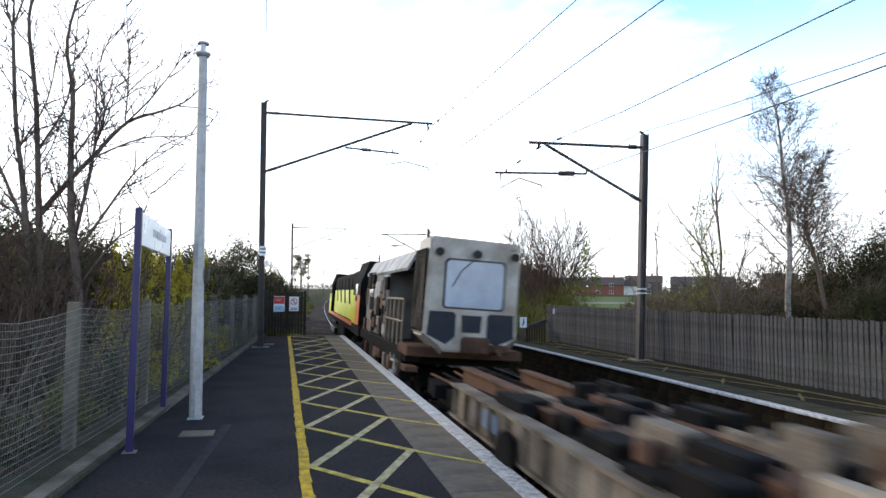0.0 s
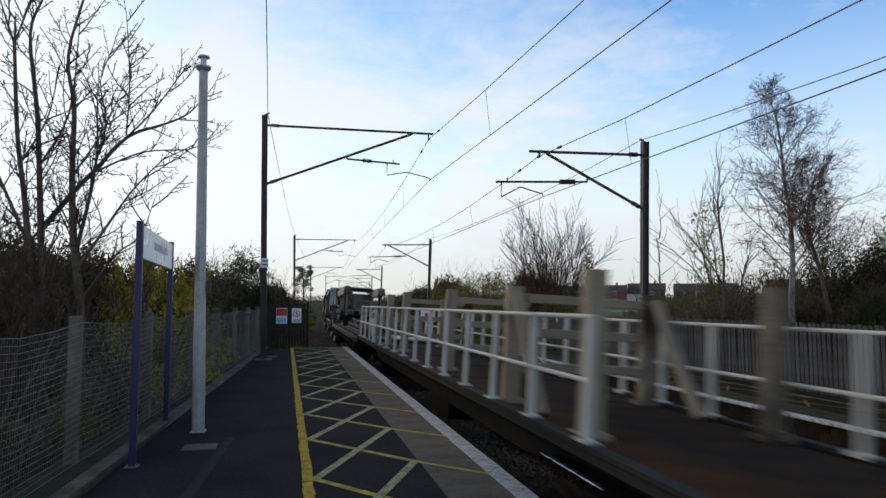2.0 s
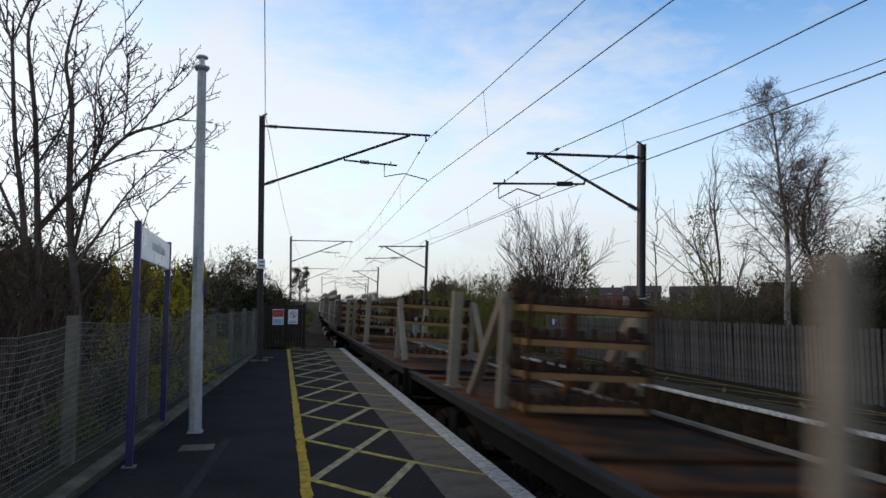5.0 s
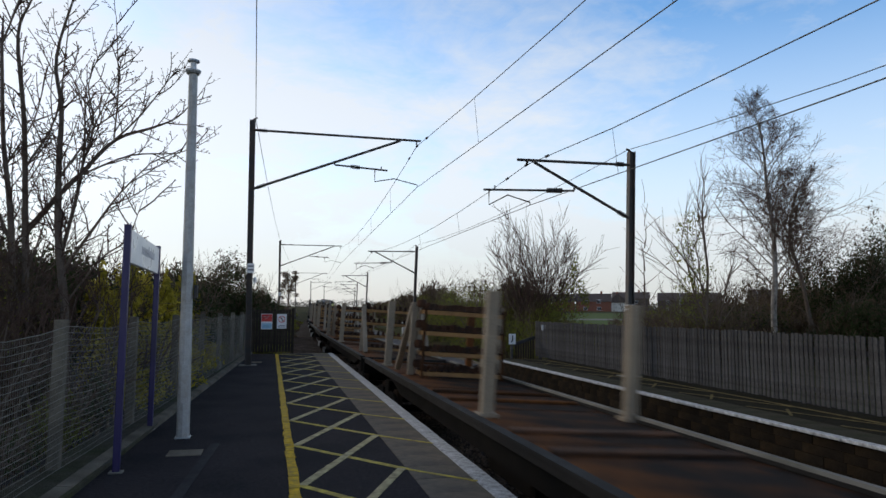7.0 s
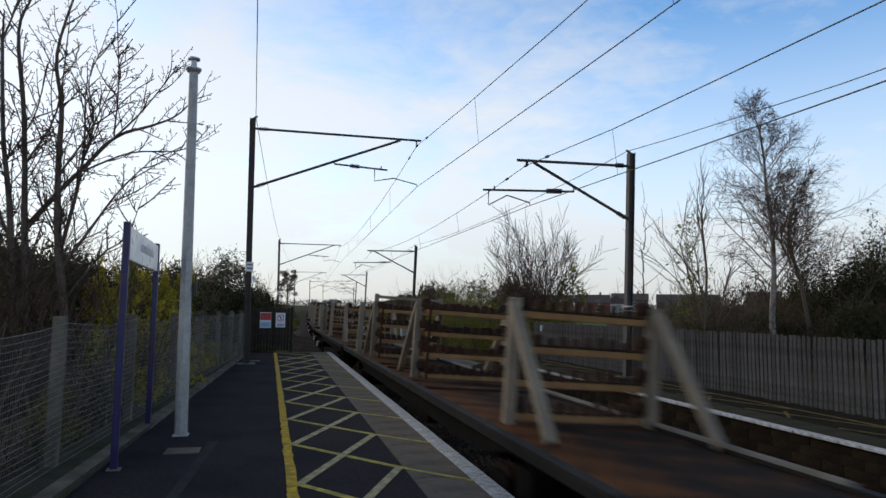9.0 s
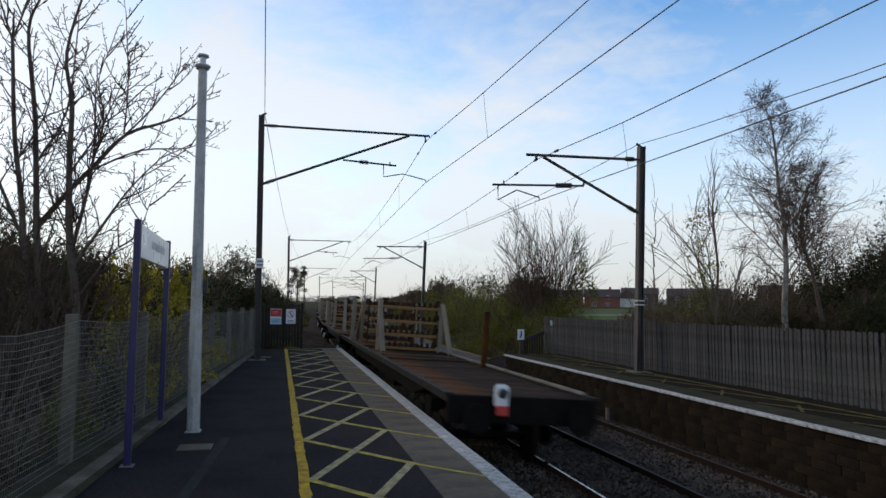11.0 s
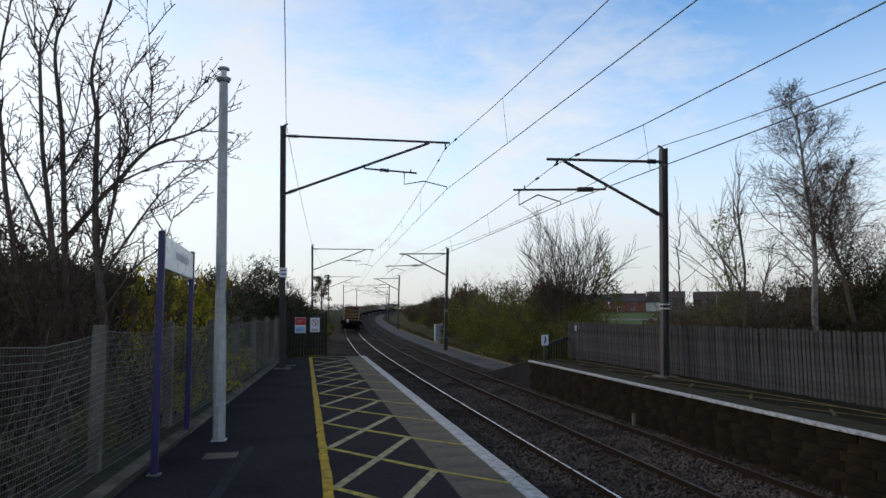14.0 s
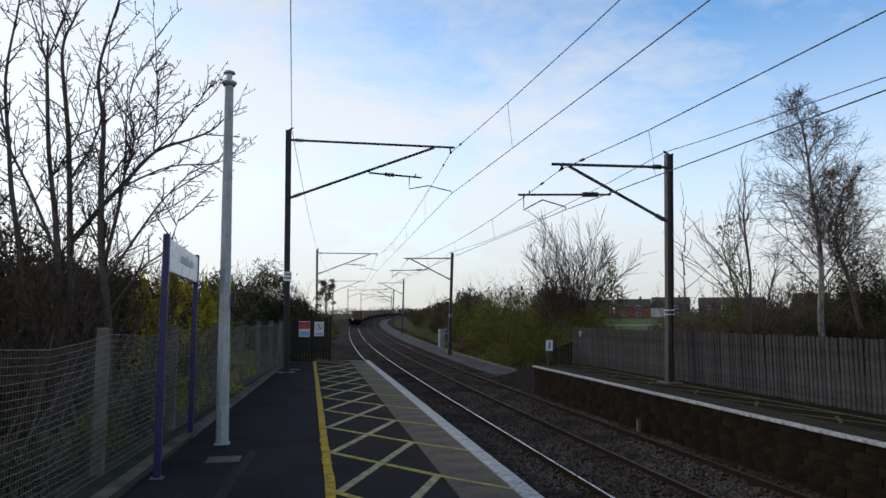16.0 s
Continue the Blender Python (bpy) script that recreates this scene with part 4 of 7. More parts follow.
def sycamore(x, y, limbs, seed, label):
    """A leafless tree of long limbs: each (way of points as (x, z), radius, end radius), in its own space."""
    t = root("bare_tree", label, "tree", x, y, -0.1, group="bare trees by the fence")
    rng = random.Random(seed)
    wood, twigs = bmesh.new(), bmesh.new()
    for k, (way, r0, r1) in enumerate(limbs):
        sway = rng.uniform(-0.35, 0.35) if k else 0.0
        base_z = way[0][1]
        pts = curve([(px, sway * (pz - base_z) * 0.4 + rng.uniform(-0.04, 0.04), pz) for px, pz in way], 4)
        tube(wood, pts, r0 * 0.92, 8 if r0 > 0.04 else 6, r1)
        run = sum((b - a).length for a, b in zip(pts, pts[1:]))
        n = int(run * 5.2)
        for i in range(n):
            u = (i + rng.uniform(0.1, 0.9)) / n
            j = min(len(pts) - 2, int(u * (len(pts) - 1)))
            b = pts[j].lerp(pts[j + 1], u * (len(pts) - 1) - j)
            if b.z < 2.2:
                continue
            w = (pts[j + 1] - pts[j]).normalized()
            side = w.cross(Vector((rng.uniform(-1, 1), rng.uniform(-1, 1), rng.uniform(-1, 1)))).normalized()
            go = (w * 0.8 + side * rng.uniform(0.7, 1.2) + Vector((0, 0, 0.3))).normalized()
            budded(twigs, b, go, rng.uniform(0.25, 1.05) * (1.1 - 0.35 * u), rng.uniform(0.008, 0.014), rng, 2 if rng.random() < 0.5 else 1)
        tip = (pts[-1] - pts[-2]).normalized()
        budded(twigs, pts[-1], tip, 0.45, r1, rng, 1)
    part("trunk", wood, BARK, t)
    part("crown", twigs, TWIG, t, "crown of thin budded twigs")
    return t


FORKED = "bare forked tree behind the mesh fence"
sycamore(-4.2, 11.0, [([(0, 0), (-0.05, 1.6), (-0.15, 2.95), (-0.3, 3.8), (-0.38, 4.6), (-0.5, 5.6), (-0.38, 6.8)], 0.06, 0.014), ([(-0.1, 2.3), (-0.5, 3.4), (-0.7, 4.8)], 0.022, 0.008), ([(-0.02, 1.1), (0.2, 2.0), (0.15, 2.9)], 0.016, 0.007)], 21, FORKED)
sycamore(-3.78, 11.05, [([(0, 0), (0.01, 1.6), (-0.08, 3.0), (-0.13, 3.6), (-0.27, 4.5), (-0.38, 5.9)], 0.068, 0.024), ([(-0.38, 5.9), (-0.68, 6.8)], 0.02, 0.008), ([(-0.38, 5.9), (-0.05, 6.9)], 0.02, 0.008), ([(-0.08, 2.9), (-0.47, 3.87), (-0.8, 4.6), (-0.95, 5.6)], 0.032, 0.01), ([(-0.2, 4.1), (0.1, 4.8), (0.22, 5.6)], 0.018, 0.007)], 33, FORKED)
sycamore(-3.62, 11.2, [([(0, 0), (-0.02, 1.6), (-0.09, 3.1), (-0.21, 4.8), (-0.36, 6.1), (-0.2, 6.7)], 0.07, 0.014), ([(-0.08, 3.1), (0.33, 3.67), (0.61, 4.05), (1.07, 4.59), (1.6, 4.84), (1.95, 5.03), (2.25, 5.4)], 0.05, 0.007), ([(1.07, 4.59), (1.4, 4.95), (1.66, 5.35), (1.9, 5.76)], 0.018, 0.006), ([(1.06, 4.59), (1.1, 5.4), (1.06, 6.45)], 0.016, 0.006), ([(0.61, 4.05), (0.72, 4.8), (0.6, 5.5), (0.75, 6.1)], 0.02, 0.007), ([(0.61, 4.0), (1.3, 4.35), (2.0, 4.42), (2.3, 4.6)], 0.018, 0.005), ([(-0.15, 4.1), (0.25, 4.9), (0.4, 6.2)], 0.022, 0.008)], 45, "bare tree with one long limb reaching over the fence")
sycamore(-3.08, 11.1, [([(0, 0), (0.02, 1.6), (-0.16, 3.0), (-0.21, 4.1), (-0.23, 5.0), (-0.33, 5.8), (-0.1, 7.0)], 0.08, 0.014), ([(-0.12, 2.7), (0.07, 4.1), (0.04, 5.3)], 0.036, 0.01), ([(-0.08, 2.5), (0.3, 3.1), (0.69, 3.7), (1.19, 4.27)], 0.03, 0.006), ([(-0.02, 2.0), (0.45, 2.7), (0.8, 3.0), (1.0, 3.6)], 0.02, 0.005), ([(-0.2, 3.9), (0.2, 4.6), (0.5, 5.4)], 0.02, 0.006), ([(0.0, 1.0), (-0.45, 1.6), (-0.7, 2.4)], 0.045, 0.012)], 52, FORKED)
for k, (x, y, h) in enumerate([(-4.0, 9.6, 2.4), (-3.4, 10.4, 2.7), (-3.0, 11.8, 2.8), (-3.6, 9.0, 2.2), (-4.6, 10.2, 2.8), (-5.2, 11.2, 3.2), (-4.4, 11.8, 3.2)]):
    bare_tree("bare_shrub", x, y, -0.1, [((0.13 * j, 0.2 * j, 0), (0.5 - 0.2 * j, 0.2, 1), h * 0.8, 0.016) for j in range(6)], 61 + k, "tangled bare shrub behind the mesh fence", depth=2, category="shrub", kids=5, group="bare shrubs", fine=0.005)

# evergreen hedge and conifers behind the mesh fence
HEDGE = [(-3.5, 26.5, 2.8, 3.0, 3.6, 20000, 0.065, LEAF_DARK), (-2.35, 32.5, 3.6, 4.0, 4.35, 30000, 0.065, LEAF_DARK), (-0.9, 34.5, 2.4, 3.4, 3.6, 18000, 0.065, LEAF_DARK), (-1.0, 39, 2.6, 5.0, 3.3, 8000, 0.1, LEAF_DARK), (-3.0, 22.6, 1.9, 3.4, 3.5, 12000, 0.07, LEAF_DARK), (-3.6, 19.2, 2.2, 2.8, 3.2, 10000, 0.07, LEAF_DARK)]
HEDGE += [(fence_x(y) - 2.4, y, 2.6, 3.2, h, 6000 if y < 12 else 14000, 0.045 if y < 12 else 0.07, LEAF_BROWN if y < 12 else LEAF_DARK) for y, h in ((11.6, 3.0), (14.0, 3.4), (16.4, 3.4))] + [(fence_x(y) - 4.6, y, 3.0, 4.2, 4.0, 12000 if y > 12 else 7000, 0.08 if y > 12 else 0.045, LEAF_DARK if y > 12 else LEAF_BROWN) for y in (11.0, 14.5, 19.0)]
for k, (x, y, w, d, h, n, s, m) in enumerate(HEDGE):
    bush("evergreen_bush", x, y, -0.15, w, d, h, n, s, m, 100 + k, "dense dark evergreen bush behind the mesh fence" if m is LEAF_DARK else "brown winter bush behind the mesh fence", lobes=11)
for k, (x, y, w, h) in enumerate([(-3.1, 13.2, 1.7, 2.7), (-2.95, 14.6, 1.6, 3.25), (-2.85, 16.2, 1.8, 2.7), (-2.7, 17.8, 1.7, 2.85), (-2.6, 19.4, 1.6, 2.7), (-2.45, 21.4, 1.4, 2.9)]):
    c = root("golden_conifer", "golden yellow-green conifer behind the mesh fence", "conifer", x, y, -0.15, group="golden conifers")
    rng = random.Random(k)
    blobs = [(rng.uniform(-1, 1) * w * 0.38 * (1 - u) * 0.9, rng.uniform(-1, 1) * w * 0.38 * (1 - u), h * (0.12 + 0.86 * u), w * 0.32 * (1.08 - u), w * 0.32 * (1.08 - u), h * 0.10) for u in [j / 13 for j in range(14)] for _ in range(2)]
    leaves(c, "foliage", blobs, 11000, 0.042, LEAF_YELLOW, 300 + k, "", 0.25, 0.2)
    bm = bmesh.new()
    tube(bm, [(0, 0, 0), (0, 0, h * 0.9)], 0.05, 6, 0.01)
    part("trunk", bm, BARK, c)
# ivy and weeds through the mesh fence
for k, (y, h) in enumerate([(7.6, 0.7), (9.6, 0.8), (11.0, 1.1), (13.4, 1.4), (16.2, 1.2), (19.2, 0.9), (22.4, 0.8), (25.0, 0.7), (5.5, 0.8)]):
    bush("bramble", fence_x(y) - 0.38, y, 0.0, 0.55, 1.5, h, 1400, 0.035, LEAF_GREEN if k % 2 else LEAF_DARK, 400 + k, "straggling green bramble against the mesh fence", "bramble", "brambles", stems=True, lobes=6)

# far left: scrub and a tall thin-crowned tree
t = bare_tree("roadside_tree", 1.35, 80.0, -0.4, [((0, 0, 0), (0.01, 0, 1), 5.0, 0.11, 1), ((0, 0, 3.0), (0.45, 0, 1), 1.8, 0.045), ((0, 0, 3.2), (-0.5, 0.1, 1), 1.9, 0.045), ((0, 0, 4.6), (0.1, 0, 1), 1.8, 0.05), ((0, 0, 4.0), (0.8, 0, 0.9), 1.3, 0.035), ((0, 0, 4.2), (-0.8, 0, 0.8), 1.3, 0.035)], 71, "slim tree with a ragged thin crown by the line", depth=2, kids=5)
crng = random.Random(72)
leaves(t, "foliage", [(crng.uniform(-1.1, 1.1) * (1.0 - 0.12 * abs(z - 5.3)), crng.uniform(-0.6, 0.6), z, 0.36, 0.36, 0.24) for z in (3.6, 3.9, 4.3, 4.5, 4.8, 5.0, 5.2, 5.4, 5.6, 5.8, 6.0, 6.1, 6.3, 6.5, 5.5, 4.9, 5.9, 6.4, 5.1, 5.7, 6.0, 4.4)], 6500, 0.055, LEAF_BROWN, 72, "", 0.0, 0.2)
for k in range(14):
    s = 36 + k * 8.5
    p = line(s, -2.2 - 1.3 * (k % 3), 0)
    bush("scrub", p.x, p.y, p.z - 0.75, 3.2, 7, (1.1, 1.7, 2.1)[k % 3], 4200, 0.09, LEAF_BROWN if k % 2 else LEAF_GREEN, 500 + k, "brown-green scrub beside the line", "scrub", "scrub", lobes=9, stems=False)

# rough grass on the verges beyond the platforms
verge = new("verge_grass")
tagged(verge, "rough brown-green grass along the railway verge", "grass", kind="stuff")
vr = random.Random(12)
tufts, dry = [], []
for k in range(420):
    s = 33 + 95 * vr.random() ** 1.6
    o = vr.uniform(-4.0, 1.35) if k % 5 < 3 else vr.uniform(10.8, 12.8)
    p = line(s, o, ground_height(o, s))
    (tufts if vr.random() < 0.5 else dry).append((p.x, p.y, p.z + 0.1, 0.4, 0.9, 0.16))
leaves(verge, "green_blades", tufts, 22000, 0.075, LEAF_GREEN, 410, "", 0.7)
leaves(verge, "dry_blades", dry, 22000, 0.075, LEAF_BROWN, 411, "", 0.7)
# wind-blown litter at the scrub's foot
lr = random.Random(8)
for k in range(7):
    s, o = 50 + lr.uniform(-2, 3), 11.6 + lr.uniform(-0.6, 0.9)
    p = line(s, o, ground_height(o, s))
    bm = bmesh.new()
    w = lr.uniform(0.12, 0.3)
    ring = [bm.verts.new((w * math.cos(a) * lr.uniform(0.6, 1.2), w * math.sin(a) * lr.uniform(0.6, 1.2), lr.uniform(0.0, 0.12))) for a in (0, 1.05, 2.1, 3.14, 4.2, 5.25)]
    tip, under = bm.verts.new((0, 0, lr.uniform(0.15, 0.3))), bm.verts.new((0, 0, -0.03))
    for i in range(6):
        bm.faces.new((ring[i], ring[(i + 1) % 6], tip))
        bm.faces.new((ring[(i + 1) % 6], ring[i], under))
    bag = link("plastic_bag", bm, WHITE)
    bag.matrix_basis = pose(p.x, p.y, p.z + 0.03)
    tagged(bag, "crumpled pale plastic bag on the verge", "litter", group="litter")

# right of the line
RIGHT = [(13.3, 33.5, 4.2, 5.0, 3.4, 12000, 0.075, LEAF_GREEN), (12.6, 38.5, 3.6, 5.5, 4.1, 10000, 0.085, LEAF_GREEN), (14.8, 41, 4, 5, 4.5, 8000, 0.09, LEAF_BROWN), (13.2, 45, 4, 7, 4.3, 9000, 0.09, LEAF_GREEN),
         (13.6, 53, 4, 8, 4.6, 8000, 0.1, LEAF_GREEN), (14.6, 62, 4, 9, 4.8, 7000, 0.12, LEAF_BROWN), (16.2, 74, 5, 12, 4.4, 7000, 0.13, LEAF_BROWN), (17.4, 90, 6, 16, 3.4, 6000, 0.16, LEAF_GREEN), (21, 112, 7, 20, 3.5, 6000, 0.2, LEAF_BROWN), (27, 140, 9, 28, 3.8, 6000, 0.25, LEAF_BROWN), (40, 180, 20, 30, 4.2, 6000, 0.3, LEAF_BROWN),
         (12.2, 28.6, 2.0, 3.0, 1.9, 5000, 0.07, LEAF_GREEN), (30, 46, 6, 7, 2.2, 7000, 0.11, LEAF_BROWN), (64, 100, 12, 6, 2.4, 6000, 0.13, LEAF_GREEN), (80, 106, 16, 6, 3.0, 6000, 0.14, LEAF_BROWN), (104, 122, 22, 8, 6.0, 8000, 0.16, LEAF_BROWN), (126, 126, 26, 8, 6.4, 8000, 0.16, LEAF_BROWN), (90, 128, 14, 8, 3.4, 5000, 0.16, LEAF_GREEN)]
for k, (x, y, w, d, h, n, s, m) in enumerate(RIGHT):
    z = line(y, 0, 0).z - (1.1 if y < 31 or x < 13 else 0.7)
    bush("scrub_bush", x, y, z, w, d, h, n, s, m, 600 + k, "green spring scrub beside the line" if m is LEAF_GREEN else "brown winter scrub beside the line", "scrub", "right-hand scrub", lobes=10)
# shrubs behind the board fence
for k, (x, y, w, h, m, n) in enumerate([(15.9, 27, 3.4, 2.5, LEAF_BROWN, 6000), (18.0, 28, 4, 2.6, LEAF_GREEN, 3200), (20.0, 27, 4, 2.7, LEAF_BROWN, 4600), (22.2, 28.5, 4, 3.0, LEAF_DARK, 6000), (24.2, 28, 4, 2.9, LEAF_BROWN, 5000), (26.9, 26.8, 3.6, 7.0, LEAF_DARK, 16000), (24.3, 24.2, 3.0, 3.2, LEAF_DARK, 9000), (29, 28, 5, 6.5, LEAF_DARK, 10000), (30, 36, 8, 4.4, LEAF_BROWN, 7000), (25, 36, 7, 3.2, LEAF_BROWN, 6000), (14.2, 23, 3.0, 1.7, LEAF_BROWN, 5000)]):
    bush("fence_shrub", x, y, -0.45, w, w, h, n, 0.075, m, 700 + k, "brown tangled shrub behind the board fence" if m is LEAF_BROWN else "green spring shrub behind the board fence" if m is LEAF_GREEN else "dark evergreen tree behind the board fence", "shrub", lobes=12)


def birch(x, y, z, way, r, seed, label, spread=1.0, low=0.22, bark=BIRCH):
    """A leafless birch on a bent stem: way of points as (x, z)."""
    t = root("silver_birch", label, "birch", x, y, z, group="birches")
    rng = random.Random(seed)
    wood, limbs, twigs = bmesh.new(), bmesh.new(), bmesh.new()
    pts = curve([(px, 0.15 * math.sin(pz), pz) for px, pz in way], 4)
    h, n = way[-1][1], len(pts) - 1
    tube(wood, pts, r, 8, 0.015)
    for k in range(46):
        u = low + (0.985 - low) * k / 45
        i = min(n - 1, int(u * n))
        base = pts[i].lerp(pts[i + 1], u * n - i)
        a = k * 2.4 + rng.uniform(-0.5, 0.5)
        length = h * (0.29 * (1 - u) + 0.075) * rng.uniform(0.65, 1.3) * spread
        grow(limbs, twigs, base, (math.cos(a), math.sin(a), rng.uniform(0.8, 1.6)), length, 0.03 * (1.1 - u) + 0.007, 2, rng, 0.24, 0.75, 9, 6, 0.0066, 0.14)
    part("trunk", wood, bark, t, "pale patchy birch trunk" if bark is BIRCH else "dark leaning trunk")
    part("branchwork", limbs, BARK, t, "dark slender limbs")
    part("crown", twigs, TWIG, t, "hanging crown of fine twigs")
    return t


birch(22.15, 26.0, -0.4, [(0, 0), (-0.05, 2.0), (-0.1, 4.2), (-0.05, 6.2), (-0.15, 8.0), (-0.35, 9.4), (-0.7, 10.8), (-1.15, 11.9)], 0.15, 81, "tall bare silver birch behind the board fence")
birch(24.9, 26.3, -0.4, [(0, 0), (-0.45, 1.6), (-1.2, 4.0), (-1.7, 5.6), (-1.3, 7.2), (-0.6, 8.9)], 0.13, 83, "leaning bare silver birch behind the board fence", 1.1, 0.35, BARK)
bare_tree("young_tree", 15.4, 26.0, -0.4, [((0, 0, 0), (0.02, 0, 1), 1.0, 0.075)] + [((0.02 * k, 0, k * 1.0), (0.02, 0, 1), 1.06, 0.07 - 0.008 * k) for k in range(1, 8)] + [((0.02 * z, 0, z), (math.cos(k * 2.4), math.sin(k * 2.4), 0.75), 2.3 - 0.22 * z, 0.016) for k, z in enumerate([1.6, 1.9, 2.3, 2.7, 3.0, 3.4, 3.8, 4.2, 4.7, 5.2, 5.8, 6.4])], 91, "slender bare young tree behind the board fence", depth=0, kids=2, spread=0.5, fine=0.009)
t = bare_tree("leafing_tree", 18.4, 26.0, -0.4, [((0, 0, 0), (-0.1, 0, 1), 6.9, 0.08), ((0.5, 0, 0), (-0.28, 0, 1), 5.6, 0.06), ((0.4, 0, 0), (0.1, 0, 1), 4.4, 0.05)], 93, "thin tree just coming into leaf behind the board fence", depth=2, kids=7, spread=0.42, fine=0.009)
leaves(t, "foliage", [(-0.6 + 0.35 * math.sin(k * 2.1), 0.4 * math.cos(k), 2.6 + k * 0.42, 0.62, 0.5, 0.4) for k in range(10)], 1300, 0.06, LEAF_GREEN, 94)
t = bare_tree("vase_tree", 13.5, 34.0, -0.5, [((0.1 * math.cos(k), 0.1 * math.sin(k), 0), (0.34 * math.cos(k * 2.4) * (0.4 + 0.6 * (k % 3) / 2), 0.3 * math.sin(k * 2.4), 1), 5.9 - 0.35 * (k % 4), 0.036) for k in range(13)], 95, "many-stemmed bare tree with a fan-shaped crown", depth=2, kids=8, spread=0.5, fine=0.012, bark=TWIG)
leaves(t, "foliage", [(2.5, 0, 4.8, 0.2, 0.4, 0.8), (2.2, 0, 4.0, 0.25, 0.4, 0.8), (2.8, 0, 3.6, 0.3, 0.4, 0.6), (3.1, 0, 3.0, 0.25, 0.4, 0.5), (1.8, 0, 3.3, 0.35, 0.4, 0.8)], 900, 0.075, LEAF_GREEN, 96, "first green leaves")
bare_tree("bare_shrub", 12.0, 36.0, -0.6, [((0.2 * k, 0.3 * k, 0), (0.4 - 0.2 * k, 0.2, 1), 3.4, 0.028) for k in range(5)], 97, "thin bare shrub beside the line", depth=2, category="shrub", kids=5)

# ---- distance: houses beyond the field, lamp posts ----
def house(x, y, z, w, d, eaves, ridge, turn, walls, label, windows):
    h = root("house", label, "house", x, y, z, turn)
    bm = bmesh.new()
    box(bm, -w / 2, w / 2, -d / 2, d / 2, -1.5, eaves)
    part("wall", bm, walls, h)
    bm = bmesh.new()
    v = [bm.verts.new(q) for q in ((-w / 2 - 0.3, -d / 2 - 0.4, eaves - 0.1), (w / 2 + 0.3, -d / 2 - 0.4, eaves - 0.1), (w / 2 + 0.3, d / 2 + 0.4, eaves - 0.1), (-w / 2 - 0.3, d / 2 + 0.4, eaves - 0.1), (-w / 2 - 0.3, 0, ridge), (w / 2 + 0.3, 0, ridge))]
    for f in ((0, 1, 5, 4), (2, 3, 4, 5), (0, 4, 3), (1, 2, 5), (3, 2, 1, 0)):
        bm.faces.new([v[i] for i in f])
    roof = part("roof", bm, ROOF, h)
    bm = bmesh.new()
    box(bm, w * 0.2, w * 0.2 + 0.8, -0.4, 0.4, ridge - 0.6, ridge + 0.9)
    part("chimney", bm, BRICK, roof)
    for wx, wz in windows:
        bm = bmesh.new()
        box(bm, wx - 0.75, wx + 0.75, -d / 2 - 0.06, -d / 2 + 0.02, wz, wz + 1.3)
        win = part("window", bm, WHITE, h)
        bm = bmesh.new()
        for sx in (-0.68, 0.04):
            box(bm, wx + sx, wx + sx + 0.64, -d / 2 - 0.08, -d / 2 - 0.061, wz + 0.08, wz + 1.22)
        part("pane", bm, GLASS, win)
    return h


STOREYS = lambda xs: [(x, z) for x in xs for z in (0.9, 3.6)]
BROWNBRICK = mat("brown house brick", (0.13, 0.10, 0.085), 0.9, 0, 0.25, 6, 40)
house(105, 243, 1.2, 16, 8, 4.2, 7.2, -24, BRICK, "red brick terraced house with a brown tiled roof", STOREYS((-5, -1, 3)))
house(119, 237, 1.2, 13, 8, 4.3, 7.4, -26, BRICK, "red brick house with white windows", STOREYS((-3, 2)))
house(127.5, 234, 1.2, 7, 8, 4.0, 7.3, 64, RENDERED, "house with a pale rendered gable", [(0, 0.9)])
house(139, 244, 1.4, 14, 9, 5.6, 8.2, -30, BROWNBRICK, "brown brick house with a dark roof", STOREYS((-3, 2)))
house(163, 240, 1.2, 24, 9, 5.0, 8.4, -34, BROWNBRICK, "long brown brick house with a slate roof", STOREYS((-8, -3, 3, 8)))
house(186, 224, 1.2, 12, 9, 6.0, 9.6, -38, BROWNBRICK, "brown brick house behind bare trees", STOREYS((-3, 3)))
house(199, 216, 1.2, 11, 9, 6.0, 9.8, -42, BRICK, "red brick house behind bare trees", STOREYS((-3, 3)))
house(213, 206, 1.2, 12, 9, 6.2, 10.4, -46, BROWNBRICK, "brown brick house behind bare trees", STOREYS((-3, 3)))
for k, (x, y, h) in enumerate([(78, 118, 8.2), (57, 70, 7.0), (44, 150, 8)]):
    lp = root("street_lamp", "grey steel street lamp with a short arm", "street lamp", x, y, 0, group="street lamps")
    bm = bmesh.new()
    tube(bm, [(0, 0, -1.2), (0, 0, h)], 0.09, 6, 0.05)
    part("column", bm, GALV, lp)
    bm = bmesh.new()
    box(bm, -0.5, 0.5, -0.12, 0.12, h, h + 0.14, 0.03)
    part("lantern", bm, STEEL, lp)
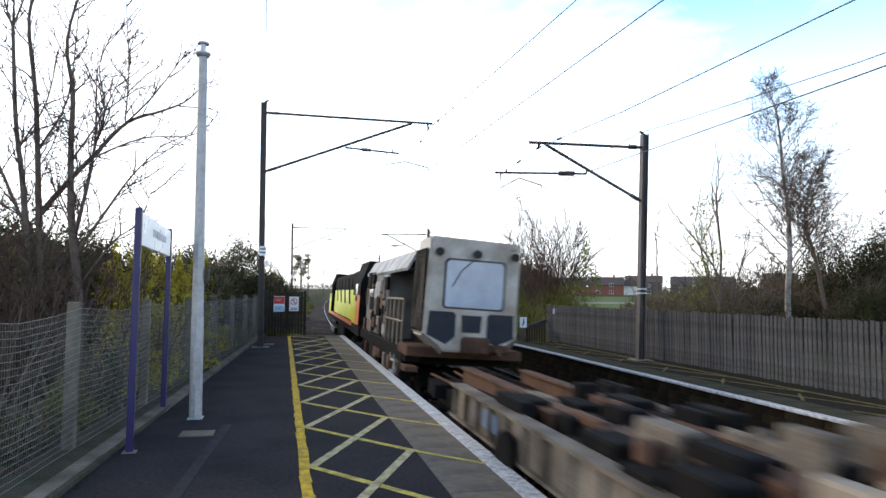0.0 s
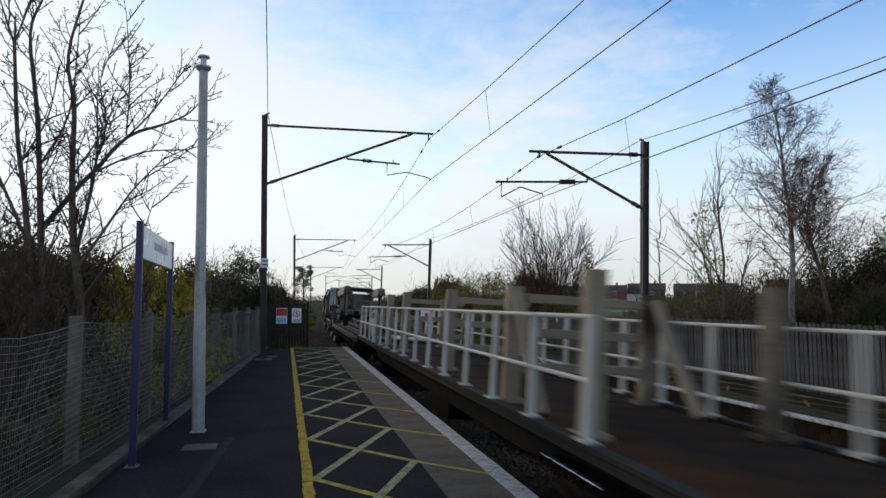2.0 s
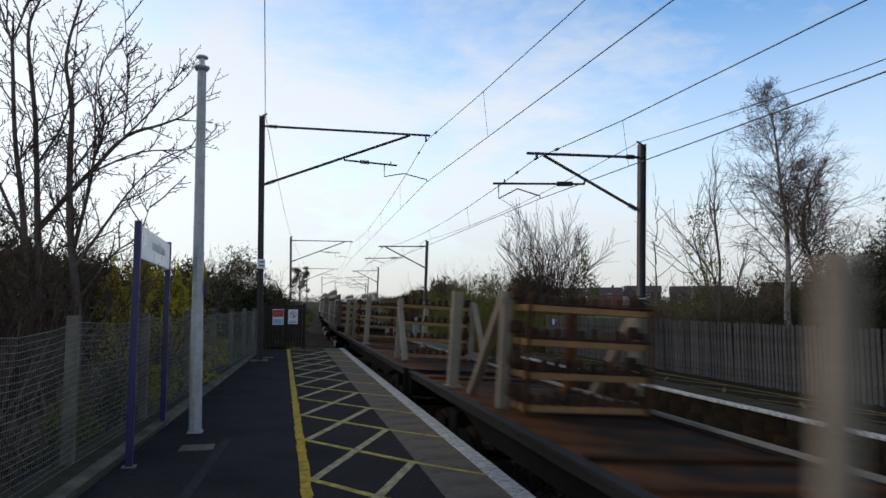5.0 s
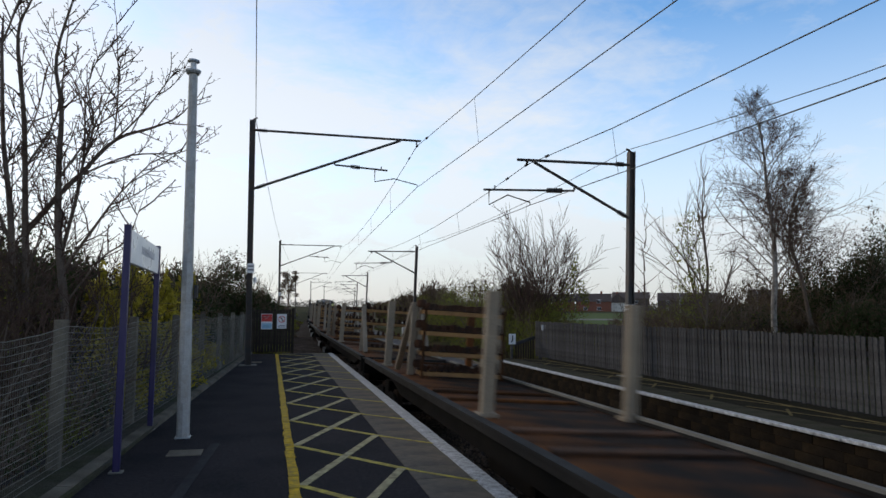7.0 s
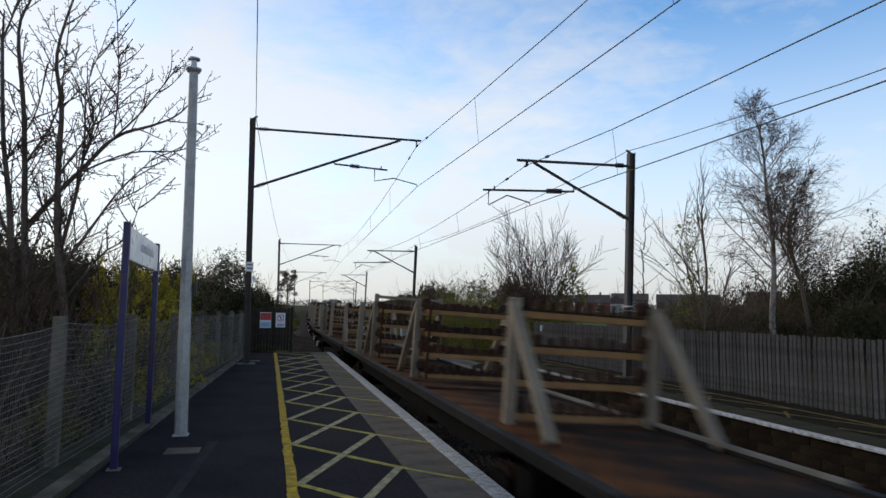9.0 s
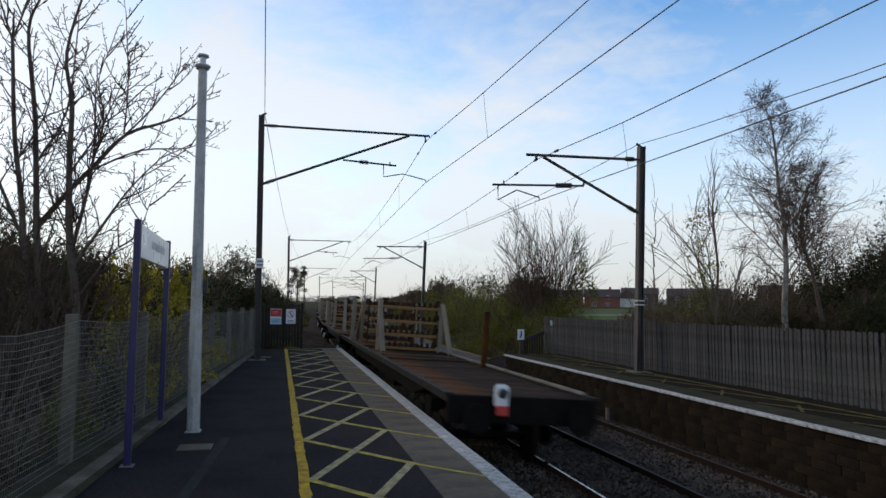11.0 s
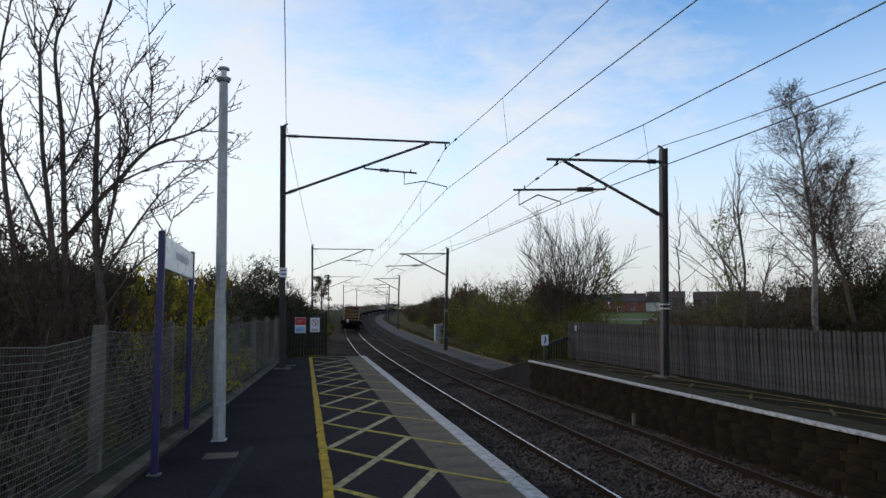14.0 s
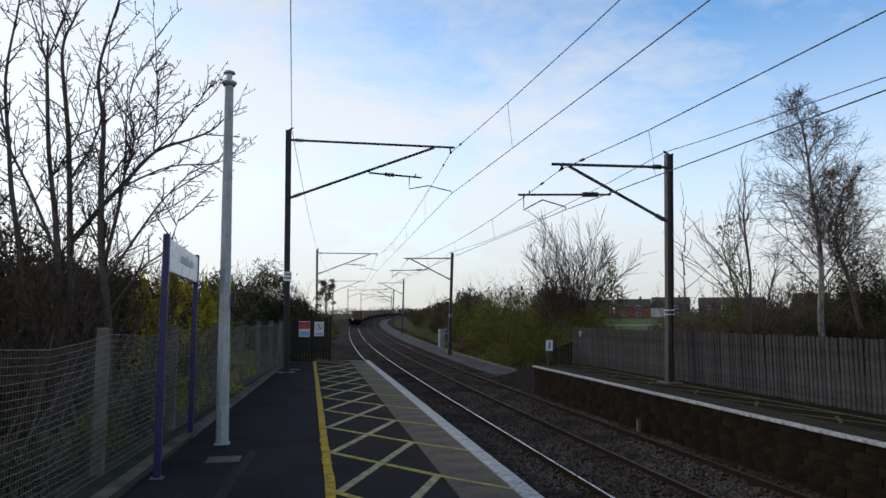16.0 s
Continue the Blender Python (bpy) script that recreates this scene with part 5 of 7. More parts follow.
# field beyond the fence, low woods on the skyline
bm = bmesh.new()
v = [bm.verts.new(q) for q in ((28, 62, 0.3), (120, 62, 0.3), (250, 226, 1.4), (80, 226, 1.4))]
bm.faces.new(v)
lo = [bm.verts.new((q.co.x, q.co.y, -1.5)) for q in v]
for i in range(4):
    bm.faces.new((v[i], lo[i], lo[(i + 1) % 4], v[(i + 1) % 4]))
tagged(link("playing_field", bm, mat("mown grass", (0.085, 0.12, 0.035), 0.9, 0, 0.25, 2, 20, 0.5, 0.03, (0.10, 0.11, 0.045), 0.5, 0.2)), "mown green field before the houses", "field", kind="structure")
bm = bmesh.new()
for x0, x1, y0, y1 in ((30, 135, 92, 103),):
    z0, z1 = 0.3 + 1.1 * (y0 - 62) / 164 + 0.02, 0.3 + 1.1 * (y1 - 62) / 164 + 0.02
    top = [bm.verts.new(q) for q in ((x0, y0, z0), (x1, y0, z0), (x1, y1, z1), (x0, y1, z1))]
    low_ring = [bm.verts.new((q.co.x, q.co.y, q.co.z - 0.15)) for q in top]
    bm.faces.new(top)
    for i in range(4):
        bm.faces.new((top[i], low_ring[i], low_ring[(i + 1) % 4], top[(i + 1) % 4]))
tagged(link("footpath", bm, CONCRETE), "pale grey road across the green field", "road", kind="structure")
woods = new("distant_woods")
tagged(woods, "low grey-brown woods along the skyline", "woods", kind="stuff")
rng = random.Random(9)
blobs = []
for k in range(120):
    a = radians(-75 + 150 * k / 119)
    r = rng.uniform(300, 420)
    blobs.append((r * math.sin(a) + 20, r * math.cos(a), rng.uniform(2.4, 3.6), rng.uniform(9, 16), 8, rng.uniform(2.8, 4.2)))
leaves(woods, "far_foliage", blobs, 130000, 0.26, leafy("hazy winter wood", (0.13, 0.118, 0.10), (0.10, 0.095, 0.085)), 900, "", 0.4, 0.05)

# ---- the engineering train: vehicles in their own space, y forward, x to the right, z over the platform's level ----
CREAM = mat("dirty cream steel", (0.26, 0.205, 0.142), 0.75, 0, 0.3, 4, 40, 0.3, 0.004, (0.17, 0.13, 0.09), 0.5, 1.2, 0.12)
GREYCAB = mat("grimy grey cab paint", (0.41, 0.375, 0.33), 0.6, 0, 0.3, 4, 40, 0.2, 0.003, (0.21, 0.165, 0.12), 0.45, 1.5)
PALESTEEL = mat("pale grey girder paint", (0.30, 0.315, 0.325), 0.65, 0, 0.28, 5, 40, 0.3, 0.003, (0.14, 0.12, 0.10), 0.4, 1.8)
SOOT = mat("sooty black steel", (0.0085, 0.008, 0.0078), 0.95, 0, 0.35, 6, 50, 0.3, 0.004, (0.014, 0.0115, 0.0095), 0.4, 2)
SOOT.node_tree.nodes["Principled BSDF"].inputs["Specular IOR Level"].default_value = 0.06
DECK = mat("rusty wagon deck", (0.021, 0.0165, 0.0135), 0.92, 0, 0.45, 4, 40, 0.5, 0.006, (0.12, 0.046, 0.015), 0.34, 0.7, 0.3)
TIMBER = mat("worn timber batten", (0.30, 0.165, 0.065), 0.85, 0, 0.28, 6, 50, 0.4, 0.004, (0.24, 0.13, 0.06), 0.5, 2, 0.25)
PAD = mat("dark rubber cup", (0.028, 0.017, 0.012), 0.85, 0, 0.3, 8, 50, 0.2, 0.004, (0.07, 0.03, 0.015), 0.4, 3, 0.4)
ORANGE = mat("orange loco paint", (0.62, 0.16, 0.035), 0.4, 0, 0.12, 3, 40, 0.05, 0.001, (0.45, 0.14, 0.05), 0.4, 1)
LIME = mat("lime yellow loco paint", (0.56, 0.60, 0.03), 0.4, 0, 0.12, 3, 40, 0.05, 0.001, (0.45, 0.48, 0.05), 0.4, 1)
# the bright sky seen in the cab panes is put into this pale base colour
SKYTONE_GLASS = mat("cab window glass", (0.36, 0.41, 0.48), 0.06, 0, 0.1, bump=0)
RUSTRAIL = mat("stacked rusty rail", (0.115, 0.058, 0.034), 0.85, 0.1, 0.3, 6, 50, 0.3, 0.003, (0.05, 0.034, 0.026), 0.45, 2, 0.3)
BEAMPAINT = mat("oily worn beam paint", (0.19, 0.155, 0.118), 0.8, 0, 0.6, 5, 40, 0.4, 0.005, (0.04, 0.029, 0.022), 0.36, 1.2, 0.3)
SPEED = 24.0
VEHICLES = []


def vehicle(name, label, front, rear, category="wagon", group=""):
    v = root(name, label, category, group=group)
    VEHICLES.append((v, (front + rear) / 2))
    return v, (front - rear) / 2


def bogie(parent, y, axles=2, pitch=1.8):
    bm = bmesh.new()
    half = pitch * (axles - 1) / 2
    for x in (-1.02, 0.98):
        v = [(x, y - half - 0.55, -0.30), (x, y - half - 0.2, -0.12), (x, y - 0.5, -0.12), (x, y - 0.3, -0.45), (x, y + 0.3, -0.45), (x, y + 0.5, -0.12), (x, y + half + 0.2, -0.12), (x, y + half + 0.55, -0.30), (x, y + half + 0.4, -0.5), (x, y - half - 0.4, -0.5)]
        a = [bm.verts.new(p) for p in v]
        b = [bm.verts.new((p[0] + 0.06, p[1], p[2])) for p in v]
        for i in range(len(v)):
            j = (i + 1) % len(v)
            bm.faces.new((a[i], a[j], b[j], b[i]))
        bm.faces.new(a[::-1])
        bm.faces.new(b)
    box(bm, -1.0, 1.0, y - 0.25, y + 0.25, -0.35, 0.1)
    bg = part("bogie", bm, SOOT, parent)
    for k in range(axles):
        for x in (-0.82, 0.70):
            bm = bmesh.new()
            lathe(bm, 0, 0, [(0.40, 0.0), (0.46, 0.01), (0.44, 0.035), (0.43, 0.12), (0.36, 0.12), (0.33, 0.09), (0.12, 0.09), (0.12, 0.16)], 20)
            bmesh.ops.transform(bm, matrix=pose(x, y - half + k * pitch, -0.46, 0, 90 if x > 0 else -90, 0), verts=bm.verts[:])
            part("wheel", bm, RUST, bg)
        bm = bmesh.new()
        tube(bm, [(-0.8, y - half + k * pitch, -0.46), (0.8, y - half + k * pitch, -0.46)], 0.08, 8)
        part("axle", bm, SOOT, bg)
        for x in (-1.16, 1.0):
            bm = bmesh.new()
            box(bm, x, x + 0.16, y - half + k * pitch - 0.16, y - half + k * pitch + 0.16, -0.6, -0.28, 0.03)
            part("axle_box", bm, GALV if k else SOOT, bg)


def underframe(v, half, deck=0.6, deck_material=DECK, bogies=True, hw=1.28):
    """Deck boards on a fish-bellied frame, with headstocks, buffers and bogies."""
    bm = bmesh.new()
    box(bm, -hw + 0.09, hw - 0.09, -half, half, deck - 0.12, deck - 0.05)
    d = part("deck", bm, deck_material, v, "rusty brown boarded deck")
    n = max(4, int(half * 2 / 0.9))
    bm = bmesh.new()
    box(bm, -hw + 0.095, hw - 0.095, 0.006, 2 * half / n - 0.006, -0.049, 0.0)
    plank = part("deck_plank", bm, deck_material, d)
    plank.matrix_basis = pose(0, -half, deck)
    for k in range(1, n):
        c = new("deck_plank", plank.data)
        c.parent = d
        c.matrix_basis = pose(0, -half + 2 * half * k / n, deck - 0.004 * (k % 3))
    for x in (-hw + 0.3, hw - 0.39):
        bm = bmesh.new()
        prof = [(-half, deck - 0.12), (half, deck - 0.12), (half, deck - 0.26), (half - 3.2, deck - 0.28), (half - 4.4, deck - 0.5), (-half + 4.4, deck - 0.5), (-half + 3.2, deck - 0.28), (-half, deck - 0.26)]
        a = [bm.verts.new((x, y, z)) for y, z in prof]
        b = [bm.verts.new((x + 0.09, y, z)) for y, z in prof]
        for i in range(len(prof)):
            j = (i + 1) % len(prof)
            bm.faces.new((a[i], a[j], b[j], b[i]))
        bm.faces.new(a[::-1])
        bm.faces.new(b)
        for k in range(int(half)):
            y = -half + 0.8 + 2 * k
            box(bm, x - 0.03 if x < 0 else x + 0.09, x if x < 0 else x + 0.12, y, y + 0.07, deck - 0.26, deck - 0.12)
        bmesh.ops.recalc_face_normals(bm, faces=bm.faces[:])
        s = part("side_sill", bm, SOOT, v, "sooty steel side sill")
        bm = bmesh.new()
        xe = -hw if x < 0 else hw - 0.09
        box(bm, xe - 0.045 if x < 0 else xe - 0.01, xe + 0.1 if x < 0 else xe + 0.135, -half, half, deck + 0.005, deck + 0.045)
        box(bm, xe + 0.02, xe + 0.075, -half, half, deck - 0.11, deck + 0.004)
        part("top_flange", bm, mat("scuffed grey steel", (0.022, 0.020, 0.0185), 0.8, 0.1, 0.4, 5, 50), s)
    for y in (half, -half):
        sg = 1 if y > 0 else -1
        bm = bmesh.new()
        box(bm, -hw, hw, y - 0.06, y + 0.06, deck - 0.42, deck + 0.02, 0.015)
        hs = part("headstock", bm, SOOT, v)
        for x in (-0.87, 0.87):
            bm = bmesh.new()
            lathe(bm, 0, 0, [(0.09, 0.0), (0.09, 0.32), (0.23, 0.33), (0.23, 0.37)], 12)
            bmesh.ops.transform(bm, matrix=pose(x, y, deck - 0.3, -90 * sg, 0, 0), verts=bm.verts[:])
            part("buffer", bm, SOOT, hs)
    bm = bmesh.new()
    box(bm, -0.35, 0.35, -half + 2, half - 2, -0.1, deck - 0.08)
    box(bm, -0.6, -0.1, -1.2, 0.6, -0.45, 0.1)
    part("centre_beam", bm, SOOT, v)
    if bogies:
        for y in (half - 2.6, -half + 2.6):
            bogie(v, y)
    return d


def ibeam(bm, x, y0, y1, z0, z1, w, web=0.03, flange=0.03):
    """A rolled I-section along y."""
    a, b = w / 2, web / 2
    prof = [(-a, z0), (a, z0), (a, z0 + flange), (b, z0 + flange), (b, z1 - flange), (a, z1 - flange), (a, z1), (-a, z1), (-a, z1 - flange), (-b, z1 - flange), (-b, z0 + flange), (-a, z0 + flange)]
    lo = [bm.verts.new((x + u, y0, z)) for u, z in prof]
    hi = [bm.verts.new((x + u, y1, z)) for u, z in prof]
    for i in range(12):
        j = (i + 1) % 12
        bm.faces.new((lo[i], lo[j], hi[j], hi[i]))
    bm.faces.new(lo[::-1])
    bm.faces.new(hi)
    bmesh.ops.recalc_face_normals(bm, faces=bm.faces[:])


def stake(v, x, y, z0, z1, material=CREAM, w=0.17, lean=0.0, label=""):
    bm = bmesh.new()
    beam(bm, (x, y, z0), (x, y + lean, z1), w, w * 0.75)
    box(bm, x - w * 0.8, x + w * 0.8, y - w * 0.7, y + w * 0.7, z0, z0 + 0.05)
    return part("stake", bm, material, v, label)


def rack(v, y, brace, seed, z0=0.44):
    """A cross rack of four battens with rubber cups between braced posts; brace: the way its struts run."""
    xa, xb = -0.86, 1.18
    bm = bmesh.new()
    beam(bm, (xa, y, z0), (xa, y, 2.06), 0.14, 0.12)
    r = part("rack", bm, CREAM, v, "braced rack post")
    bm = bmesh.new()
    beam(bm, (xb, y, z0), (xb, y, 2.06), 0.14, 0.12)
    part("rack_post", bm, CREAM, r)
    for x in (xa - 0.03, xb + 0.03):
        bm = bmesh.new()
        beam(bm, (x, y, 2.0), (x, y + brace * 1.45, z0 + 0.02), 0.13, 0.1)
        part("brace", bm, CREAM, r, "slanting cream brace")
    rng = random.Random(seed)
    n = 10
    for z in (z0 + 0.08, 0.95, 1.39, 1.85):
        for dy in (-0.14, -0.5) if brace > 0 else (0.1,):
            bm = bmesh.new()
            box(bm, xa + 0.1, xb - 0.1, y + dy - 0.06, y + dy + 0.06, z - 0.045, z + 0.045, 0.008)
            part("batten", bm, TIMBER, r)
        bm = bmesh.new()
        for k in range(n):
            x = xa + 0.2 + k * (xb - xa - 0.4) / (n - 1)
            for near, far in ((-0.09, -0.19), (-0.45, -0.55)) if brace > 0 else ((-0.05, -0.15),):
                a, b = sorted((y + near * brace, y + far * brace))
                h = z + 0.195 + rng.uniform(-0.03, 0.03)
                box(bm, x - 0.044, x + 0.044, a, b, z + 0.047, h, 0.02)
                box(bm, x - 0.07, x + 0.07, a - 0.02, b + 0.02, z + 0.047, z + 0.085, 0.01)
        cups = part("cup_strip", bm, PAD, r)
        cups["kind"] = "stuff"
        for x in (xa + 0.13, xb - 0.13):
            bm = bmesh.new()
            lathe(bm, x, y - 0.1 * brace, [(0.09, z + 0.10), (0.11, z + 0.14), (0.11, z + 0.24), (0.08, z + 0.28)], 8)
            part("rubber_pad", bm, PAD, r)
    for x in (xa + 0.12, xb - 0.12):
        bm = bmesh.new()
        beam(bm, (x, y - 0.62 if brace > 0 else y + 0.2, z0), (x, y - 0.62 if brace > 0 else y + 0.2, 1.98), 0.05, 0.06)
        part("rear_post", bm, DECK, r)


def sleeper_wagon(front, rear, tall=False, tail=False, seed=0):
    v, half = vehicle("sleeper_wagon", "flat wagon with braced racks of timber battens" if not tail else "last flat wagon with racks and a tail lamp", front, rear, group="sleeper wagons")
    underframe(v, half, 0.44)
    f = lambda w: half - w + 0.2
    rack(v, f(4.95), 1, seed)
    if tail:
        rack(v, f(9.6), -1, seed + 1)
        stake(v, 1.16, f(14.8), 0.44, 1.85, DECK, 0.14)
    else:
        rack(v, f(17.3), -1, seed + 1)
    stake(v, -1.0, f(2.65), 0.44, 2.1)
    stake(v, 1.16, f(2.65), 0.44, 2.1, DECK)
    if tall:
        rack(v, f(11.3), 1, seed + 2)
    elif not tail:
        stake(v, -1.0, f(10.95), 0.44, 2.14)
        stake(v, 1.16, f(10.95), 0.44, 2.1)
    for w in (1.2, 8.2, 9.3, 12.2, 13.4):
        bm = bmesh.new()
        box(bm, -1.1, 1.1, f(w) - 0.06, f(w) + 0.06, 0.442, 0.49, 0.01)
        part("deck_batten", bm, RUSTRAIL if w > 9.5 else DECK, v)
    bm = bmesh.new()
    box(bm, 1.19, 1.27, -half + 0.4, half - 0.4, 0.488, 0.53)
    part("edge_strip", bm, CONCRETE, v, "pale edge strip")
    if tall:
        for x in (-0.86, 1.18):
            bm = bmesh.new()
            beam(bm, (x, f(4.95), 2.0), (x, f(4.95), 2.36), 0.12, 0.12)
            part("raised_post", bm, CREAM, v)
        bm = bmesh.new()
        beam(bm, (-0.9, f(4.95), 2.27), (1.22, f(4.95), 2.27), 0.08, 0.09)
        part("cross_bar", bm, CREAM, v)
    if tail:
        y = -half - 0.07
        bm = bmesh.new()
        box(bm, -0.55, -0.31, y - 0.12, y, 0.28, 0.66, 0.05)
        tl = part("tail_lamp", bm, WHITE, v, "white tail lamp with a red panel")
        bm = bmesh.new()
        lathe(bm, 0, 0, [(0.08, 0), (0.08, 0.02), (0.03, 0.04)], 12)
        bmesh.ops.transform(bm, matrix=pose(-0.43, y - 0.12, 0.52, 90), verts=bm.verts[:])
        part("lens", bm, BLACK, tl)
        bm = bmesh.new()
        box(bm, -0.53, -0.33, y - 0.13, y - 0.121, 0.18, 0.33)
        part("red_panel", bm, RED, tl)
    return v


# locomotive
loco, half = vehicle("locomotive", "lime yellow, black and orange diesel locomotive", 45.4, 24.0, "locomotive")
bm = bmesh.new()
box(bm, -1.30, 1.30, -half, half, 0.25, 0.62, 0.03)
part("underframe", bm, SOOT, loco)
bm = bmesh.new()
box(bm, -1.32, -1.301, -half + 3.0, half - 0.3, 0.5, 0.66)
part("side_stripe", bm, ORANGE, loco, "orange side stripe")
bm = bmesh.new()
box(bm, -1.12, 1.12, -half + 3.3, half - 2.6, 0.62, 1.95, 0.02)
part("hood", bm, LIME, loco, "lime yellow engine hood")
bm = bmesh.new()
box(bm, -1.10, 1.10, -half + 3.3, half - 2.6, 1.952, 2.75, 0.12)
for k in range(6):
    box(bm, -1.13, -1.095, -half + 4 + k * 2.2, -half + 5.6 + k * 2.2, 2.02, 2.5)
hood_top = part("hood_top", bm, SOOT, loco, "black upper hood with grilles")
for k in range(3):
    bm = bmesh.new()
    lathe(bm, 0, -half + 6 + k * 3.2, [(0.6, 2.75), (0.62, 2.86), (0.5, 2.9)], 16)
    part("roof_fan", bm, SOOT, hood_top)
for ya, yb, sg in ((-half + 0.3, -half + 3.28, -1), (half - 2.58, half - 0.3, 1)):
    bm = bmesh.new()
    a = [(-1.3, 0.62), (1.3, 0.62), (1.3, 2.2), (1.05, 2.95), (-1.05, 2.95), (-1.3, 2.2)]
    lo = [bm.verts.new((x, ya, z)) for x, z in a]
    hi = [bm.verts.new((x, yb, z)) for x, z in a]
    for i in range(6):
        j = (i + 1) % 6
        bm.faces.new((lo[i], lo[j], hi[j], hi[i]))
    bm.faces.new(lo[::-1])
    bm.faces.new(hi)
    bmesh.ops.recalc_face_normals(bm, faces=bm.faces[:])
    c = part("cab", bm, SOOT, loco, "black driving cab with a coloured lower panel")
    bm = bmesh.new()
    box(bm, -1.06, 1.06, ya - 0.02, yb + 0.02, 2.93, 3.0, 0.03)
    part("roof_band", bm, SOOT, c, "black roof")
    bm = bmesh.new()
    ym = ya if sg < 0 else yb - 2.2
    for x0, x1 in ((-1.312, -1.302), (1.302, 1.312)):
        box(bm, x0, x1, ym + 0.02, ym + (1.5 if sg < 0 else 2.2), 0.64, 1.72)
    part("lower_panel", bm, ORANGE if sg < 0 else LIME, c, "orange lower panel" if sg < 0 else "lime yellow lower panel")
    if sg < 0:
        bm = bmesh.new()
        for x0, x1 in ((-1.312, -1.302), (1.302, 1.312)):
            box(bm, x0, x1, ym + 1.52, ym + 2.9, 0.64, 1.72)
        part("lime_panel", bm, LIME, c, "lime yellow panel")
    for x in (-1.315, 1.3):
        bm = bmesh.new()
        box(bm, x, x + 0.015, (ya + yb) / 2 - 0.5, (ya + yb) / 2 + 0.4, 1.5, 2.15)
        part("side_window", bm, GLASS, c)
    bm = bmesh.new()
    y = ya if sg < 0 else yb
    box(bm, -0.95, 0.95, y - 0.01 if sg > 0 else y - 0.015, y + 0.015 if sg > 0 else y + 0.01, 1.7, 2.35)
    part("windscreen", bm, GLASS, c)
bm = bmesh.new()
box(bm, -1.15, 1.15, -2.4, 2.4, -0.5, 0.25, 0.06)
part("fuel_tank", bm, SOOT, loco)
for y in (-half + 3.6, half - 3.6):
    bogie(loco, y, 3, 1.85)

for k in range(5):
    bm = bmesh.new()
    y = -half + 3.6 + k * 2.9
    v4 = [(y, 1.3), (y + 0.7, 1.3), (y + 1.5, 1.96), (y + 0.8, 1.96)]
    lo = [bm.verts.new((-1.135, a, b)) for a, b in v4]
    hi = [bm.verts.new((-1.115, a, b)) for a, b in v4]
    bm.faces.new(lo)
    for q in range(4):
        bm.faces.new((lo[q], hi[q], hi[(q + 1) % 4], lo[(q + 1) % 4]))
    bmesh.ops.recalc_face_normals(bm, faces=bm.faces[:])
    part("black_flash", bm, SOOT, loco, "black slanting flash")

# machine wagon with a rear cab
mw, half = vehicle("machine_wagon", "grimy grey machine wagon with a glazed rear cab", 23.6, 13.9, "machine wagon")
bm = bmesh.new()
box(bm, -1.3, 1.3, -half + 0.9, half, 0.3, 0.62, 0.03)
box(bm, -1.28, -0.95, -half + 0.6, -half + 3.4, 0.35, 0.52, 0.02)
part("underframe", bm, SOOT, mw)
bm = bmesh.new()
box(bm, -1.3, 1.3, -half + 0.35, -half + 1.6, 0.5, 0.72, 0.02)
box(bm, -0.2, 0.42, -half - 0.15, -half + 0.4, 0.62, 1.0, 0.05)
box(bm, 0.42, 0.85, -half - 0.05, -half + 0.4, 0.66, 0.86, 0.04)
for x in (0.0, 0.25, 0.6):
    tube(bm, [(x, -half - 0.2, 0.74), (x, -half - 0.12, 0.74)], 0.07, 10)
part("buffer_beam", bm, RUSTRAIL, mw, "rusty brown buffer beam and coupler hood")
bm = bmesh.new()
a = [(-1.0, 3.12), (1.02, 3.08), (1.04, 0.98), (0.62, 0.66), (-0.62, 0.66), (-1.04, 0.98)]
lo = [bm.verts.new((x, -half, z)) for x, z in a]
hi = [bm.verts.new((x, -half + 1.35, z)) for x, z in a]
for i in range(6):
    j = (i + 1) % 6
    bm.faces.new((lo[i], lo[j], hi[j], hi[i]))
bm.faces.new(lo[::-1])
bm.faces.new(hi)
bmesh.ops.recalc_face_normals(bm, faces=bm.faces[:])
bmesh.ops.bevel(bm, geom=bm.edges[:], offset=0.05, segments=2, affect="EDGES")
cab = part("rear_cab", bm, GREYCAB, mw, "grimy grey cab with rounded corners")


def pane(poly, y, parent, material=SKYTONE_GLASS, name="window", rim=0.05):
    """A flat pane in a raised rim, facing back."""
    bm = bmesh.new()
    cx, cz = sum(p[0] for p in poly) / len(poly), sum(p[1] for p in poly) / len(poly)
    big = [(cx + (x - cx) * (1 + rim), cz + (z - cz) * (1 + rim)) for x, z in poly]
    a = [bm.verts.new((x, y - 0.012, z)) for x, z in big]
    b = [bm.verts.new((x, y + 0.03, z)) for x, z in big]
    bm.faces.new(a)
    for i in range(len(a)):
        bm.faces.new((a[i], a[(i + 1) % len(a)], b[(i + 1) % len(a)], b[i]))
    bmesh.ops.recalc_face_normals(bm, faces=bm.faces[:])
    fr = part(name + "_rim", bm, BLACK, parent)
    bm = bmesh.new()
    a = [bm.verts.new((x, y - 0.02, z)) for x, z in poly]
    b = [bm.verts.new((x, y - 0.012, z)) for x, z in poly]
    bm.faces.new(a)
    for i in range(len(a)):
        bm.faces.new((a[i], a[(i + 1) % len(a)], b[(i + 1) % len(a)], b[i]))
    bmesh.ops.recalc_face_normals(bm, faces=bm.faces[:])
    part(name, bm, material, fr)


